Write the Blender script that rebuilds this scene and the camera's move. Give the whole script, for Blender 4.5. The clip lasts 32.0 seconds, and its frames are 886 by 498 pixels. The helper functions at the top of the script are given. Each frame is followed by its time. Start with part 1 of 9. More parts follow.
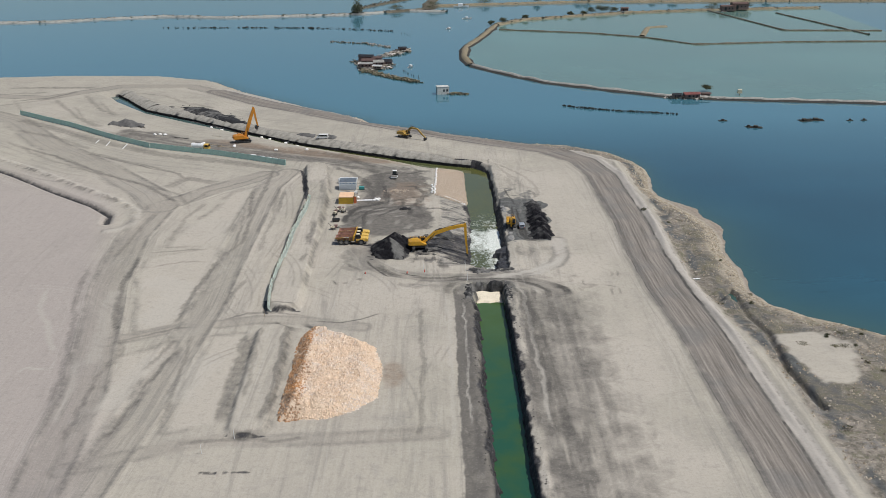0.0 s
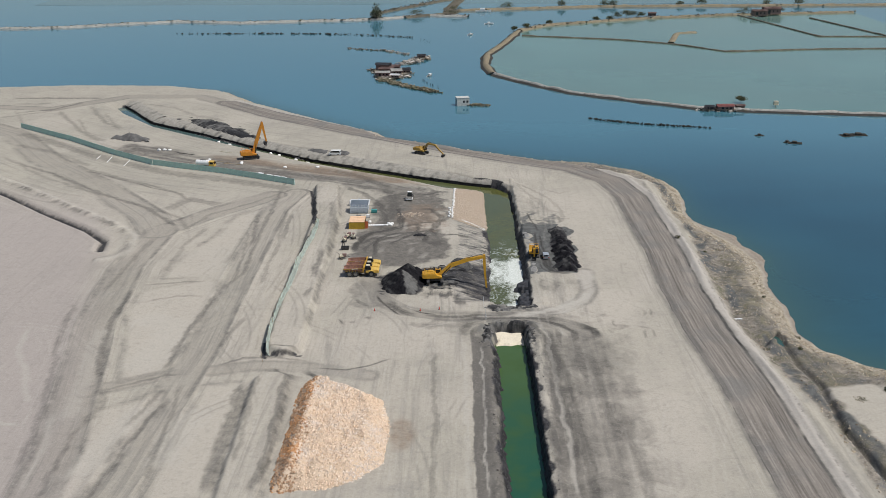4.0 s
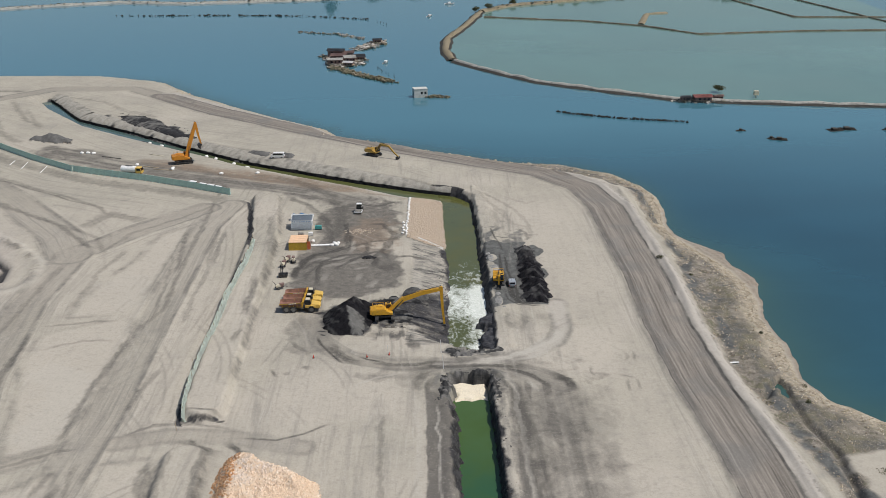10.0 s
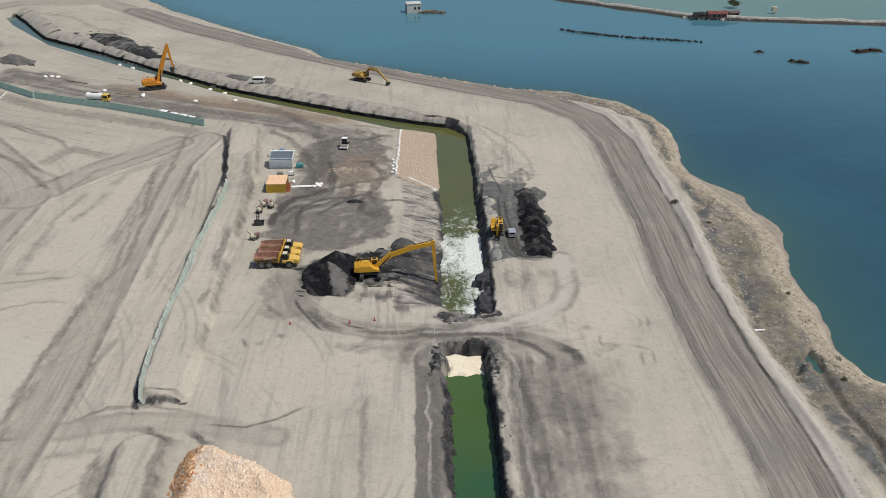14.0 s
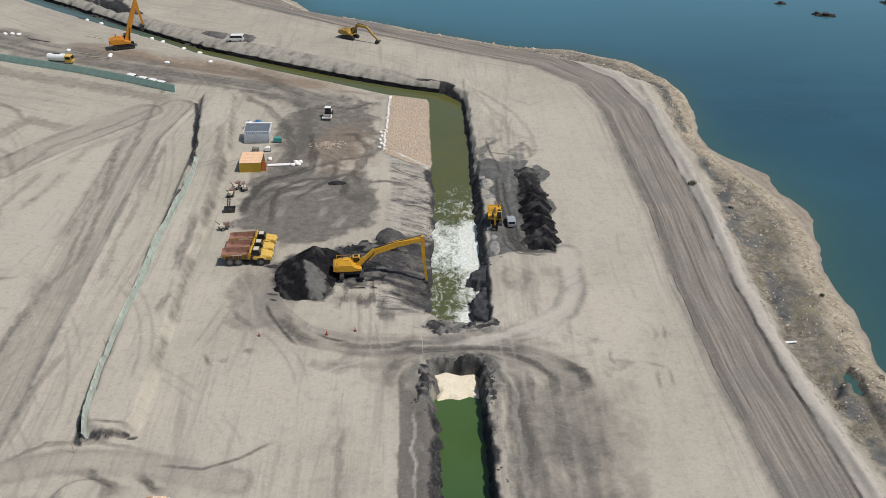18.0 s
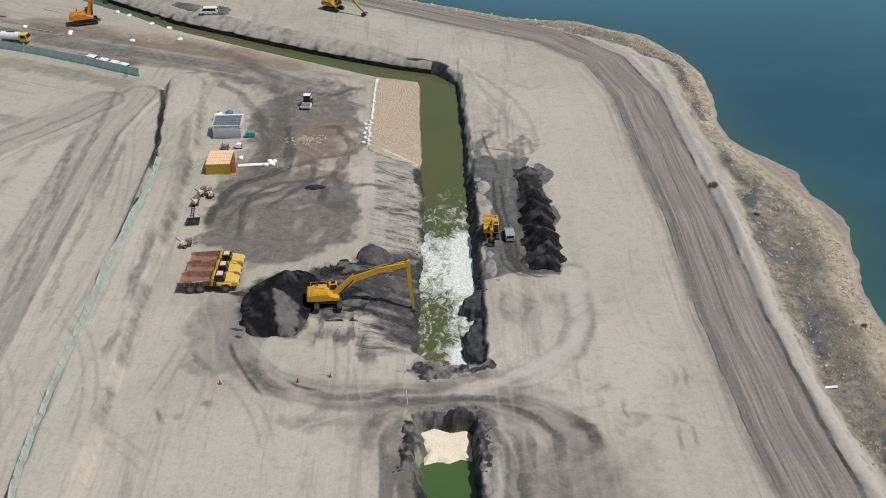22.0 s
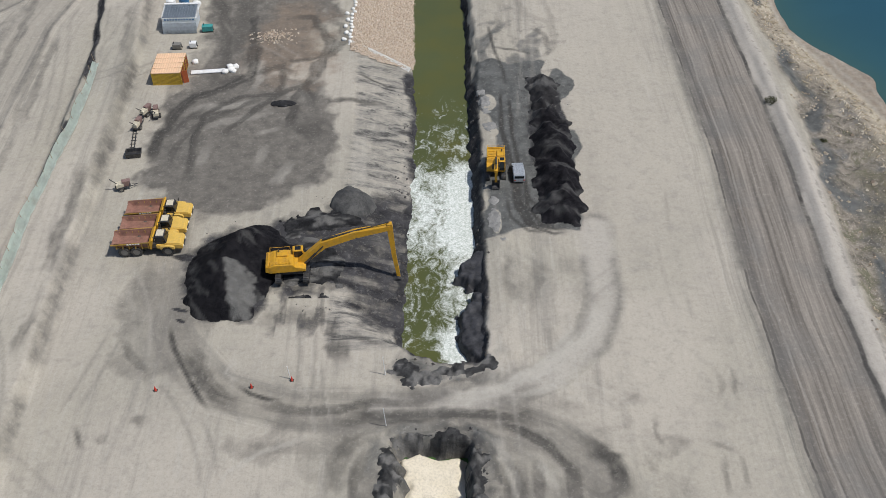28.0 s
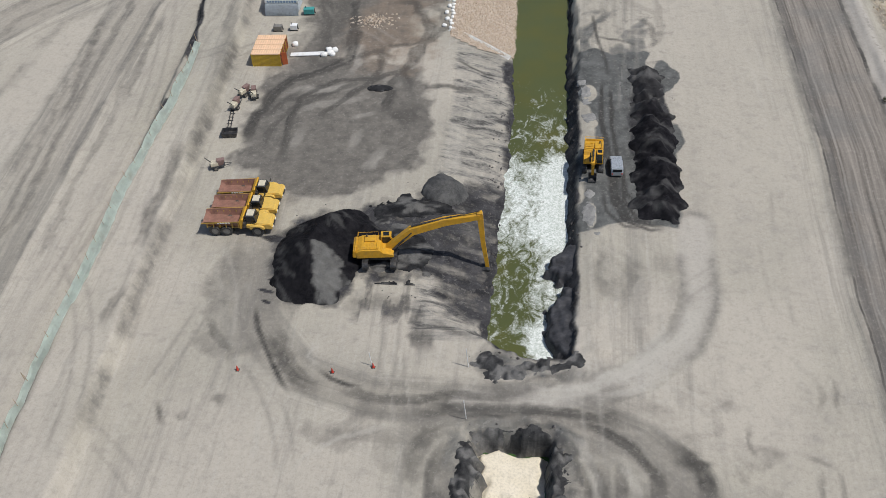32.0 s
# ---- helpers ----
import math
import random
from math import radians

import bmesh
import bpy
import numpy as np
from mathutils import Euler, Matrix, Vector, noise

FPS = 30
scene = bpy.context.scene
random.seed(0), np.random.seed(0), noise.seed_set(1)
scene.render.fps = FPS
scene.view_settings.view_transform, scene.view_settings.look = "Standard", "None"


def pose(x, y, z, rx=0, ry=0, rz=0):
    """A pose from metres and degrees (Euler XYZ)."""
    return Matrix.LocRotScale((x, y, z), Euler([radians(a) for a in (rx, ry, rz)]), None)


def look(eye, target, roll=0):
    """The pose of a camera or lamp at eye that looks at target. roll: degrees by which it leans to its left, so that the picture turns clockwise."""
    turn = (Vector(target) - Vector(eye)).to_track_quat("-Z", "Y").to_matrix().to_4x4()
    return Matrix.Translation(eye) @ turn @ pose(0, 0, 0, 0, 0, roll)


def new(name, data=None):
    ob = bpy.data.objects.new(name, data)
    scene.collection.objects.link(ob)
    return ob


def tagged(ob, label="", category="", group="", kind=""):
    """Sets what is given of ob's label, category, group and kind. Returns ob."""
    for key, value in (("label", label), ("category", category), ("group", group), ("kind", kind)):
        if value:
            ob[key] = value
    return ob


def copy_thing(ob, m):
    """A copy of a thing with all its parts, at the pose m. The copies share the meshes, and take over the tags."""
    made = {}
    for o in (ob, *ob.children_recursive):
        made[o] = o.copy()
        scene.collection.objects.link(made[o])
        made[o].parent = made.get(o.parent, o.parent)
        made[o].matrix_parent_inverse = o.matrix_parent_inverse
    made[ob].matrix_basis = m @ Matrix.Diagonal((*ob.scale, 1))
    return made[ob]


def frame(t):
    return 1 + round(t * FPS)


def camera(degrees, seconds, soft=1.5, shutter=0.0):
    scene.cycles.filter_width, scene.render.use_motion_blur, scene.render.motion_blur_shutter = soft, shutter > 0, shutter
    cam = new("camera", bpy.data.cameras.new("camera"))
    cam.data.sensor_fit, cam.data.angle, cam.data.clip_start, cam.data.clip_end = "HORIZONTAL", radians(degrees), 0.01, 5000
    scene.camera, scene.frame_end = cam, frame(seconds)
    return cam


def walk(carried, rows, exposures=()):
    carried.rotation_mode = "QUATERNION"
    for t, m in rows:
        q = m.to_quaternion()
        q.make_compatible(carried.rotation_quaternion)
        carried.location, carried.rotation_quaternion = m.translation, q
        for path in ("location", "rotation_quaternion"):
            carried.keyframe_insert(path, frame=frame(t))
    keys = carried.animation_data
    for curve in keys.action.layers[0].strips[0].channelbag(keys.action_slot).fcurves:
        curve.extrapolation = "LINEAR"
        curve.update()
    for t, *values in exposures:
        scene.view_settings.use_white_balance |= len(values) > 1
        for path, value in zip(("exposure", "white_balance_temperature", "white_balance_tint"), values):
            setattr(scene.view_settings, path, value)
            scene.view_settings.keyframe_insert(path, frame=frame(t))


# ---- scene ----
cam = camera(45.91, 32.0, 0.8)
PATH = [
    (0, (-8.49, -295.21, 109.83), (-8.57, -201.01, 76.28), -0.16),
    (0.5, (-8.43, -291.79, 109.83), (-9.46, -197.60, 76.27), -0.21),
    (1, (-8.16, -288.46, 109.95), (-10.06, -194.28, 76.40), -0.26),
    (1.5, (-7.92, -285.02, 109.97), (-10.11, -190.84, 76.42), -0.29),
    (2, (-7.66, -281.65, 110.02), (-9.86, -187.47, 76.49), -0.30),
    (2.5, (-7.57, -278.25, 109.97), (-9.75, -184.05, 76.48), -0.31),
    (3, (-7.24, -274.80, 109.86), (-9.47, -180.58, 76.41), -0.34),
    (3.5, (-7.13, -271.18, 109.89), (-9.33, -176.97, 76.43), -0.33),
    (5.5, (-6.59, -257.06, 109.69), (-8.75, -162.85, 76.24), -0.36),
    (6, (-6.50, -253.46, 109.57), (-8.64, -159.24, 76.13), -0.37),
    (6.5, (-6.44, -250.04, 109.49), (-8.56, -155.84, 76.00), -0.36),
    (7, (-6.14, -246.55, 109.59), (-8.28, -152.39, 75.97), -0.39),
    (7.5, (-5.15, -243.12, 109.88), (-6.88, -148.99, 76.18), -0.43),
    (8, (-4.75, -239.44, 109.90), (-4.27, -145.31, 76.14), -0.24),
    (8.5, (-4.74, -235.75, 109.99), (-3.51, -141.66, 76.15), -0.19),
    (9, (-4.69, -232.13, 109.92), (-3.47, -138.05, 76.07), -0.18),
    (9.5, (-4.49, -228.48, 109.74), (-3.32, -134.58, 75.38), -0.20),
    (10, (-4.25, -225.02, 109.78), (-3.12, -131.64, 74.00), -0.22),
    (10.5, (-3.94, -221.32, 109.59), (-2.87, -128.57, 72.21), -0.19),
    (11, (-3.70, -217.45, 109.42), (-2.59, -125.39, 70.38), -0.19),
    (11.5, (-3.66, -213.78, 109.34), (-2.48, -122.29, 68.98), -0.15),
    (12, (-3.52, -210.20, 109.18), (-2.28, -119.29, 67.53), -0.11),
    (12.5, (-3.32, -206.64, 109.15), (-2.04, -116.12, 66.67), -0.06),
    (13, (-3.10, -203.18, 109.09), (-1.81, -112.90, 66.13), -0.12),
    (13.5, (-3.09, -199.37, 109.14), (-1.71, -109.35, 65.60), -0.02),
    (14, (-2.84, -195.87, 109.02), (-1.48, -106.09, 65.02), -0.03),
    (14.5, (-2.23, -192.09, 109.02), (-1.02, -102.58, 64.45), -0.12),
    (16.5, (-0.98, -177.58, 108.44), (0.17, -89.11, 61.83), -0.16),
    (17, (-0.65, -173.93, 108.37), (0.49, -86.00, 60.75), -0.17),
    (17.5, (-0.38, -170.31, 108.18), (0.76, -82.91, 59.59), -0.15),
    (18, (-0.12, -166.78, 108.11), (1.02, -79.87, 58.67), -0.14),
    (18.5, (0.37, -163.08, 108.14), (1.40, -76.33, 58.41), -0.27),
    (19, (0.49, -159.39, 108.29), (1.58, -72.68, 58.49), -0.23),
    (19.5, (1.21, -155.68, 108.48), (2.11, -69.01, 58.60), -0.49),
    (20, (1.62, -152.16, 108.23), (2.47, -65.45, 58.43), -0.50),
    (20.5, (1.94, -148.52, 108.03), (2.77, -61.88, 58.10), -0.51),
    (21, (2.40, -144.44, 107.83), (3.13, -58.55, 56.62), -0.61),
    (21.5, (2.41, -140.71, 107.86), (3.28, -55.73, 55.15), -0.60),
    (22, (2.82, -137.01, 107.75), (3.62, -52.93, 53.61), -0.64),
    (22.5, (3.08, -133.28, 107.61), (3.85, -50.14, 52.04), -0.66),
    (23, (3.38, -129.52, 107.58), (4.14, -47.39, 50.54), -0.75),
    (23.5, (3.77, -125.75, 107.43), (4.46, -44.63, 48.96), -0.76),
    (24, (4.14, -121.81, 107.32), (4.77, -41.75, 47.41), -0.87),
    (24.5, (4.37, -117.90, 107.29), (5.00, -38.96, 45.90), -0.88),
    (25, (4.93, -113.95, 107.13), (5.35, -36.11, 44.36), -1.06),
    (25.5, (5.35, -110.07, 106.97), (5.69, -33.32, 42.86), -1.11),
    (27.5, (7.27, -96.58, 105.72), (7.10, -23.78, 37.16), -1.35),
    (28, (7.36, -94.24, 104.30), (6.08, -21.15, 36.07), -1.69),
    (28.5, (7.22, -92.58, 103.20), (-3.68, -19.81, 35.48), -4.24),
    (29, (7.18, -91.87, 102.55), (-4.78, -19.15, 34.97), -4.60),
    (29.5, (7.52, -91.95, 102.08), (-4.23, -19.17, 34.52), -4.52),
    (30, (7.94, -91.99, 101.85), (-3.77, -19.37, 34.10), -4.62),
    (30.5, (7.75, -92.18, 101.58), (-3.51, -19.58, 33.74), -4.38),
    (31, (7.79, -92.09, 101.51), (-3.17, -19.63, 33.47), -4.31),
    (31.5, (8.05, -92.13, 101.51), (-2.78, -19.77, 33.34), -4.21),
    (32, (8.44, -92.06, 101.33), (-2.25, -19.73, 33.11), -4.22),
]
walk(cam, [(t, look(eye, target, roll)) for t, eye, target, roll in PATH], [(0, -0.05, 6400, 10), (8, -0.04, 6450, 10), (14, -0.04, 6560, 10), (20, -0.05, 6560, 10), (25, -0.07, 6400, 10), (28, -0.09, 6290, 10), (32, -0.08, 6290, 10)])

# ---- world, sun ----
SUN_TO = Vector((0.48, -0.135, 0.866)).normalized()
world = bpy.data.worlds.new("world")
scene.world = world
world.use_nodes = True
wnt = world.node_tree
sky = wnt.nodes.new("ShaderNodeTexSky")
sky.sky_type = "NISHITA"
sky.sun_disc = False
sky.sun_elevation = math.asin(SUN_TO.z)
sky.sun_rotation = math.atan2(SUN_TO.x, SUN_TO.y)
sky.air_density, sky.dust_density, sky.ozone_density = 1.0, 1.5, 1.0
wnt.nodes["Background"].inputs["Strength"].default_value = 0.085
wnt.links.new(sky.outputs[0], wnt.nodes["Background"].inputs["Color"])
sun_data = bpy.data.lights.new("sun", "SUN")
sun_data.energy, sun_data.angle, sun_data.color = 3.5, radians(0.53), (1.0, 0.958, 0.90)
sun = new("sun", sun_data)
sun.matrix_world = look((0, 0, 300), Vector((0, 0, 300)) - SUN_TO)

SEA_Z = -3.0


# ---- node helpers ----
def fresh(name):
    m = bpy.data.materials.new(name)
    m.use_nodes = True
    nt = m.node_tree
    return m, nt, nt.nodes["Principled BSDF"]


def plug(nt, socket, value):
    if isinstance(value, bpy.types.NodeSocket):
        nt.links.new(value, socket)
    elif isinstance(value, (tuple, list)) and len(value) == 3 and socket.type == "RGBA":
        socket.default_value = (*value, 1)
    else:
        socket.default_value = value


def n_attr(nt, name):
    n = nt.nodes.new("ShaderNodeAttribute")
    n.attribute_name = name
    return n


def n_pos(nt):
    return nt.nodes.new("ShaderNodeNewGeometry").outputs["Position"]


def n_obj(nt):
    return nt.nodes.new("ShaderNodeTexCoord").outputs["Object"]


def n_scale(nt, vec, s):
    n = nt.nodes.new("ShaderNodeMapping")
    plug(nt, n.inputs["Vector"], vec)
    n.inputs["Scale"].default_value = s
    return n.outputs[0]


def n_noise(nt, vec, scale, detail=4.0, rough=0.55, distort=0.0):
    n = nt.nodes.new("ShaderNodeTexNoise")
    plug(nt, n.inputs["Vector"], vec)
    plug(nt, n.inputs["Scale"], scale)
    n.inputs["Detail"].default_value, n.inputs["Roughness"].default_value, n.inputs["Distortion"].default_value = detail, rough, distort
    return n.outputs["Fac"]


def n_math(nt, op, a, b=0.0, clamp=False):
    n = nt.nodes.new("ShaderNodeMath")
    n.operation, n.use_clamp = op, clamp
    plug(nt, n.inputs[0], a)
    plug(nt, n.inputs[1], b)
    return n.outputs[0]


def n_mix(nt, fac, a, b, mode="MIX"):
    n = nt.nodes.new("ShaderNodeMix")
    n.data_type, n.blend_type, n.clamp_factor = "RGBA", mode, True
    plug(nt, n.inputs[0], fac)
    plug(nt, n.inputs[6], a)
    plug(nt, n.inputs[7], b)
    return n.outputs[2]


def n_range(nt, v, a, b, c=0.0, d=1.0):
    n = nt.nodes.new("ShaderNodeMapRange")
    n.clamp = True
    plug(nt, n.inputs[0], v)
    for k, val in enumerate((a, b, c, d)):
        n.inputs[k + 1].default_value = val
    return n.outputs[0]


def n_bump(nt, height, strength, dist):
    n = nt.nodes.new("ShaderNodeBump")
    n.inputs["Strength"].default_value, n.inputs["Distance"].default_value = strength, dist
    plug(nt, n.inputs["Height"], height)
    return n.outputs[0]


def n_xyz(nt, x, y, z):
    n = nt.nodes.new("ShaderNodeCombineXYZ")
    for k, val in enumerate((x, y, z)):
        plug(nt, n.inputs[k], val)
    return n.outputs[0]


def surface(name, color, rough=0.7, metal=0.0, vary=0.2, scale=2.0, dirt=None, dirt_amount=0.3, bump=0.0, spec=0.5):
    """Paint, steel, cloth and the like: two scales of variation and some dirt."""
    m, nt, bsdf = fresh(name)
    p = n_obj(nt)
    a, b = n_noise(nt, p, scale, 5.0), n_noise(nt, p, scale * 9, 3.0)
    lo, hi = tuple(c * (1 - vary) for c in color), tuple(min(1.0, c * (1 + vary)) for c in color)
    col = n_mix(nt, n_range(nt, a, 0.3, 0.7), lo, hi)
    col = n_mix(nt, n_range(nt, b, 0.35, 0.75, 0.0, 0.35), col, tuple(c * (1 - 1.3 * vary) for c in color))
    if dirt:
        col = n_mix(nt, n_math(nt, "MULTIPLY", n_range(nt, n_noise(nt, p, scale * 0.7, 6.0, 0.7), 0.5, 0.68), dirt_amount), col, dirt)
    plug(nt, bsdf.inputs["Base Color"], col)
    plug(nt, bsdf.inputs["Roughness"], n_range(nt, b, 0.2, 0.8, max(0.05, rough - 0.1), min(1.0, rough + 0.1)))
    bsdf.inputs["Metallic"].default_value = metal
    bsdf.inputs["Specular IOR Level"].default_value = spec
    if bump:
        plug(nt, bsdf.inputs["Normal"], n_bump(nt, b, 0.5, bump))
    return m


def soil(name, a, b, scale=0.6, bump=0.12, rough=0.95, speck=None):
    m, nt, bsdf = fresh(name)
    p = n_pos(nt)
    big, fine = n_noise(nt, p, scale, 6.0, 0.65), n_noise(nt, p, scale * 7, 5.0, 0.7)
    col = n_mix(nt, n_range(nt, big, 0.35, 0.65), a, b)
    col = n_mix(nt, n_range(nt, fine, 0.45, 0.75, 0.0, 0.6), col, tuple(c * 0.55 for c in a))
    if speck:
        col = n_mix(nt, n_range(nt, n_noise(nt, p, scale * 3.1, 4.0), 0.58, 0.68), col, speck)
    plug(nt, bsdf.inputs["Base Color"], col)
    bsdf.inputs["Roughness"].default_value = rough
    bsdf.inputs["Specular IOR Level"].default_value = 0.25
    plug(nt, bsdf.inputs["Normal"], n_bump(nt, n_math(nt, "ADD", big, n_math(nt, "MULTIPLY", fine, 0.4)), 0.9, bump))
    return m


def soil_two(name, a, b, dry):
    """Wet dark soil, grey where the mesh's dry value says so: dried streaks, and painted light and shade on cone and
    cut bank.
    """
    m, nt, bsdf = fresh(name)
    p = n_pos(nt)
    big, fine = n_noise(nt, p, 0.7, 6.0, 0.65), n_noise(nt, p, 5.0, 5.0, 0.7)
    col = n_mix(nt, n_range(nt, big, 0.35, 0.65), a, b)
    col = n_mix(nt, n_attr(nt, "dry").outputs["Fac"], col, n_mix(nt, n_range(nt, big, 0.35, 0.65), dry, tuple(c * 1.35 for c in dry)))
    col = n_mix(nt, n_range(nt, fine, 0.45, 0.75, 0.0, 0.55), col, n_mix(nt, 0.6, col, (0.02, 0.02, 0.02)))
    plug(nt, bsdf.inputs["Base Color"], col)
    bsdf.inputs["Roughness"].default_value = 0.95
    bsdf.inputs["Specular IOR Level"].default_value = 0.1
    plug(nt, bsdf.inputs["Normal"], n_bump(nt, n_math(nt, "ADD", big, n_math(nt, "MULTIPLY", fine, 0.5)), 1.0, 0.35))
    return m


def stones_mat(name, tones, rough=0.9, patch=None):
    """Broken rock: each stone of its own tone."""
    m, nt, bsdf = fresh(name)
    r = nt.nodes.new("ShaderNodeNewGeometry").outputs["Random Per Island"]
    ramp = nt.nodes.new("ShaderNodeValToRGB")
    plug(nt, ramp.inputs[0], r)
    for k, c in enumerate(tones):
        e = ramp.color_ramp.elements[k] if k < 2 else ramp.color_ramp.elements.new(0.5)
        e.color = (*c, 1)
    for k, e in enumerate(ramp.color_ramp.elements):
        e.position = k / max(1, len(tones) - 1)
    col = ramp.outputs[0]
    if patch:
        where = n_noise(nt, n_pos(nt), 0.13, 5.0, 0.6)
        col = n_mix(nt, n_range(nt, where, 0.50, 0.40, 0.0, 0.7), n_mix(nt, n_range(nt, where, 0.5, 0.6, 0.0, 0.7), col, patch[1]), patch[0])
    f = n_noise(nt, n_pos(nt), 5.0, 4.0)
    plug(nt, bsdf.inputs["Base Color"], n_mix(nt, n_range(nt, f, 0.4, 0.75, 0.0, 0.45), col, (0.16, 0.12, 0.09)))
    bsdf.inputs["Roughness"].default_value = rough
    return m


def water_mat(name, deep, shallow, rough=0.06, wave=0.6, ripple=0.05, foam=False, murk=None, spec=0.5, bay=None):
    m, nt, bsdf = fresh(name)
    p = n_pos(nt)
    a = n_attr(nt, "shore").outputs["Fac"]
    blot = n_noise(nt, p, 0.012, 4.0, 0.6)
    body = n_mix(nt, n_range(nt, blot, 0.35, 0.7), deep, tuple(c * 1.35 for c in deep))
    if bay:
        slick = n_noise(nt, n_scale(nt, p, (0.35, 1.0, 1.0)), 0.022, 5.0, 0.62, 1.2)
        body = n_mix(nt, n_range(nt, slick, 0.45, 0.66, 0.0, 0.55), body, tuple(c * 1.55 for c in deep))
        # distant water mixed to a paler blue: grazing sky reflection put into the colour
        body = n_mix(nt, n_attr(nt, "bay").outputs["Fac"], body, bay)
    col = n_mix(nt, a, body, shallow)
    if murk:
        col = n_mix(nt, n_range(nt, n_noise(nt, p, 0.12, 3.0), 0.45, 0.7, 0.0, 0.6), col, murk)
    rough_in = rough
    h = n_math(nt, "ADD", n_noise(nt, p, wave, 4.0, 0.6), n_math(nt, "MULTIPLY", n_noise(nt, p, wave * 6, 3.0), 0.3))
    if foam:
        fm = n_attr(nt, "foam").outputs["Fac"]
        swirl = n_noise(nt, n_scale(nt, p, (1, 0.7, 1)), 0.55, 7.0, 0.68, 1.3)
        fine = n_noise(nt, p, 3.5, 5.0, 0.7, 0.6)
        amount = n_math(nt, "ADD", n_math(nt, "MULTIPLY", swirl, 0.75), n_math(nt, "MULTIPLY", fine, 0.25))
        edge = n_math(nt, "SUBTRACT", n_math(nt, "ADD", amount, n_math(nt, "MULTIPLY", fm, 0.40)), 0.69)
        fac = n_range(nt, edge, -0.05, 0.16)
        col = n_mix(nt, fac, col, n_mix(nt, n_range(nt, fine, 0.35, 0.6), (0.40, 0.45, 0.38), (0.80, 0.82, 0.78)))
        rough_in = n_range(nt, fac, 0.0, 1.0, rough, 0.8)
        h = n_math(nt, "ADD", h, n_math(nt, "MULTIPLY", fac, 0.8))
    plug(nt, bsdf.inputs["Base Color"], col)
    plug(nt, bsdf.inputs["Roughness"], rough_in)
    bsdf.inputs["IOR"].default_value = 1.33
    bsdf.inputs["Specular IOR Level"].default_value = spec
    plug(nt, bsdf.inputs["Normal"], n_bump(nt, h, 0.35, ripple))
    return m


# ---- the plan, in metres: x across the canal, y along it ----
SHORE = [(-420, 318), (-271, 322), (-230, 327), (-175, 326), (-141, 311), (-119, 281), (-96, 258), (-71, 232), (-49, 213), (-43, 201),
         (-19, 188), (4, 174), (26, 161), (46, 157), (62, 145.5), (70.5, 131), (73.4, 118), (72.2, 100), (70.6, 88), (71.4, 78), (74.0, 70), (77.8, 60), (81.2, 50), (82.8, 40), (82.2, 29), (80.4, 18),
         (80.8, 2), (79, -15), (82.8, -26.5), (90, -33.5), (98.4, -39), (112, -52), (130, -66), (140, -420), (-420, -420)]
UPPER = [(0.0, 1.0), (2.2, -1.2), (5.9, -2.7), (9.3, -2.9), (9.9, 15), (9.8, 42), (9.6, 71), (9.4, 91), (8.7, 112), (4, 120), (-6, 123.5), (-24, 132), (-47.6, 145.2),
         (-72, 159.5), (-85, 169.5), (-107, 187.5), (-129, 206.5), (-160, 231), (-176, 256), (-186, 271), (-189, 268), (-182, 256), (-155, 221.5),
         (-130, 200.8), (-106, 182), (-85, 166), (-74, 156.5), (-47, 139.5), (-23, 125.4), (-12, 119.5), (-0.6, 115.5), (0, 69), (1, 52), (0.3, 20)]
LOWER = [(0.5, -17.6), (8.1, -17.6), (8.4, -40), (8.8, -74), (8.9, -122), (9.2, -230), (2.8, -230), (2.2, -122), (1.4, -74), (1.2, -33)]
STRIP = [(-20, 176), (12, 158), (36, 145), (54, 131), (62.5, 119), (64, 83), (64.3, 60), (63.8, 31), (62, -1), (64, -27), (66.5, -45), (69.6, -65), (70.5, -100), (72, -420)]
HAUL = [(-130, 268), (-100, 238), (-60, 205), (-39, 190), (-13, 170), (12, 154), (36, 139), (49, 121), (53.8, 99), (54.3, 75), (55.3, 40), (54.7, 9), (55.6, -19), (58, -50), (58.5, -80),
        (59.5, -115), (62, -420)]
ROAD_A = [(-78, -220), (-84, -140), (-87, -116), (-90, -84), (-96, -55), (-104, -18), (-109, 25), (-108, 58), (-95, 79), (-78, 100)]
ROAD_B = [(-80, -220), (-78, -135), (-77, -120), (-75, -94), (-74, -64), (-72.6, -34), (-73.3, 0), (-74, 43), (-74, 83), (-70, 104)]
ROAD_C = [(-93, -56), (-79.5, -48), (-57.6, -42), (-46, -42.5), (-30, -47)]
ROAD_D = [(-84, -116), (-66, -108), (-56, -105), (-38, -104.5), (-10, -102)]
ROAD_E = [(-260, 236), (-214, 198), (-182, 152), (-148, 114), (-117, 75), (-109, 58)]
ROAD_F = [(-262, 260), (-218, 254), (-188, 285), (-150, 285), (-118, 255)]
LOOP = [(-36, 24), (-34.4, 10), (-31.2, 0), (-24, -8.5), (-14, -11.8), (0, -12.3), (10, -12.6), (18.5, -16.5), (24, -22.5)]
LOOP_B = [(-2, -12), (10, -10.4), (19, -7), (25, -1), (27.5, 6), (28, 22)]
YARD = [(-150, 170), (-120, 152), (-95, 141), (-70, 130), (-45, 120), (-28, 106), (-30, 84), (-34, 62)]
BERM_1 = [(-59, 108), (-54.8, 74), (-54, 38), (-53.2, 5), (-52.6, -20), (-51.9, -32.2)]
BERM_2 = [(-52, -51), (-51, -72), (-50.2, -99)]
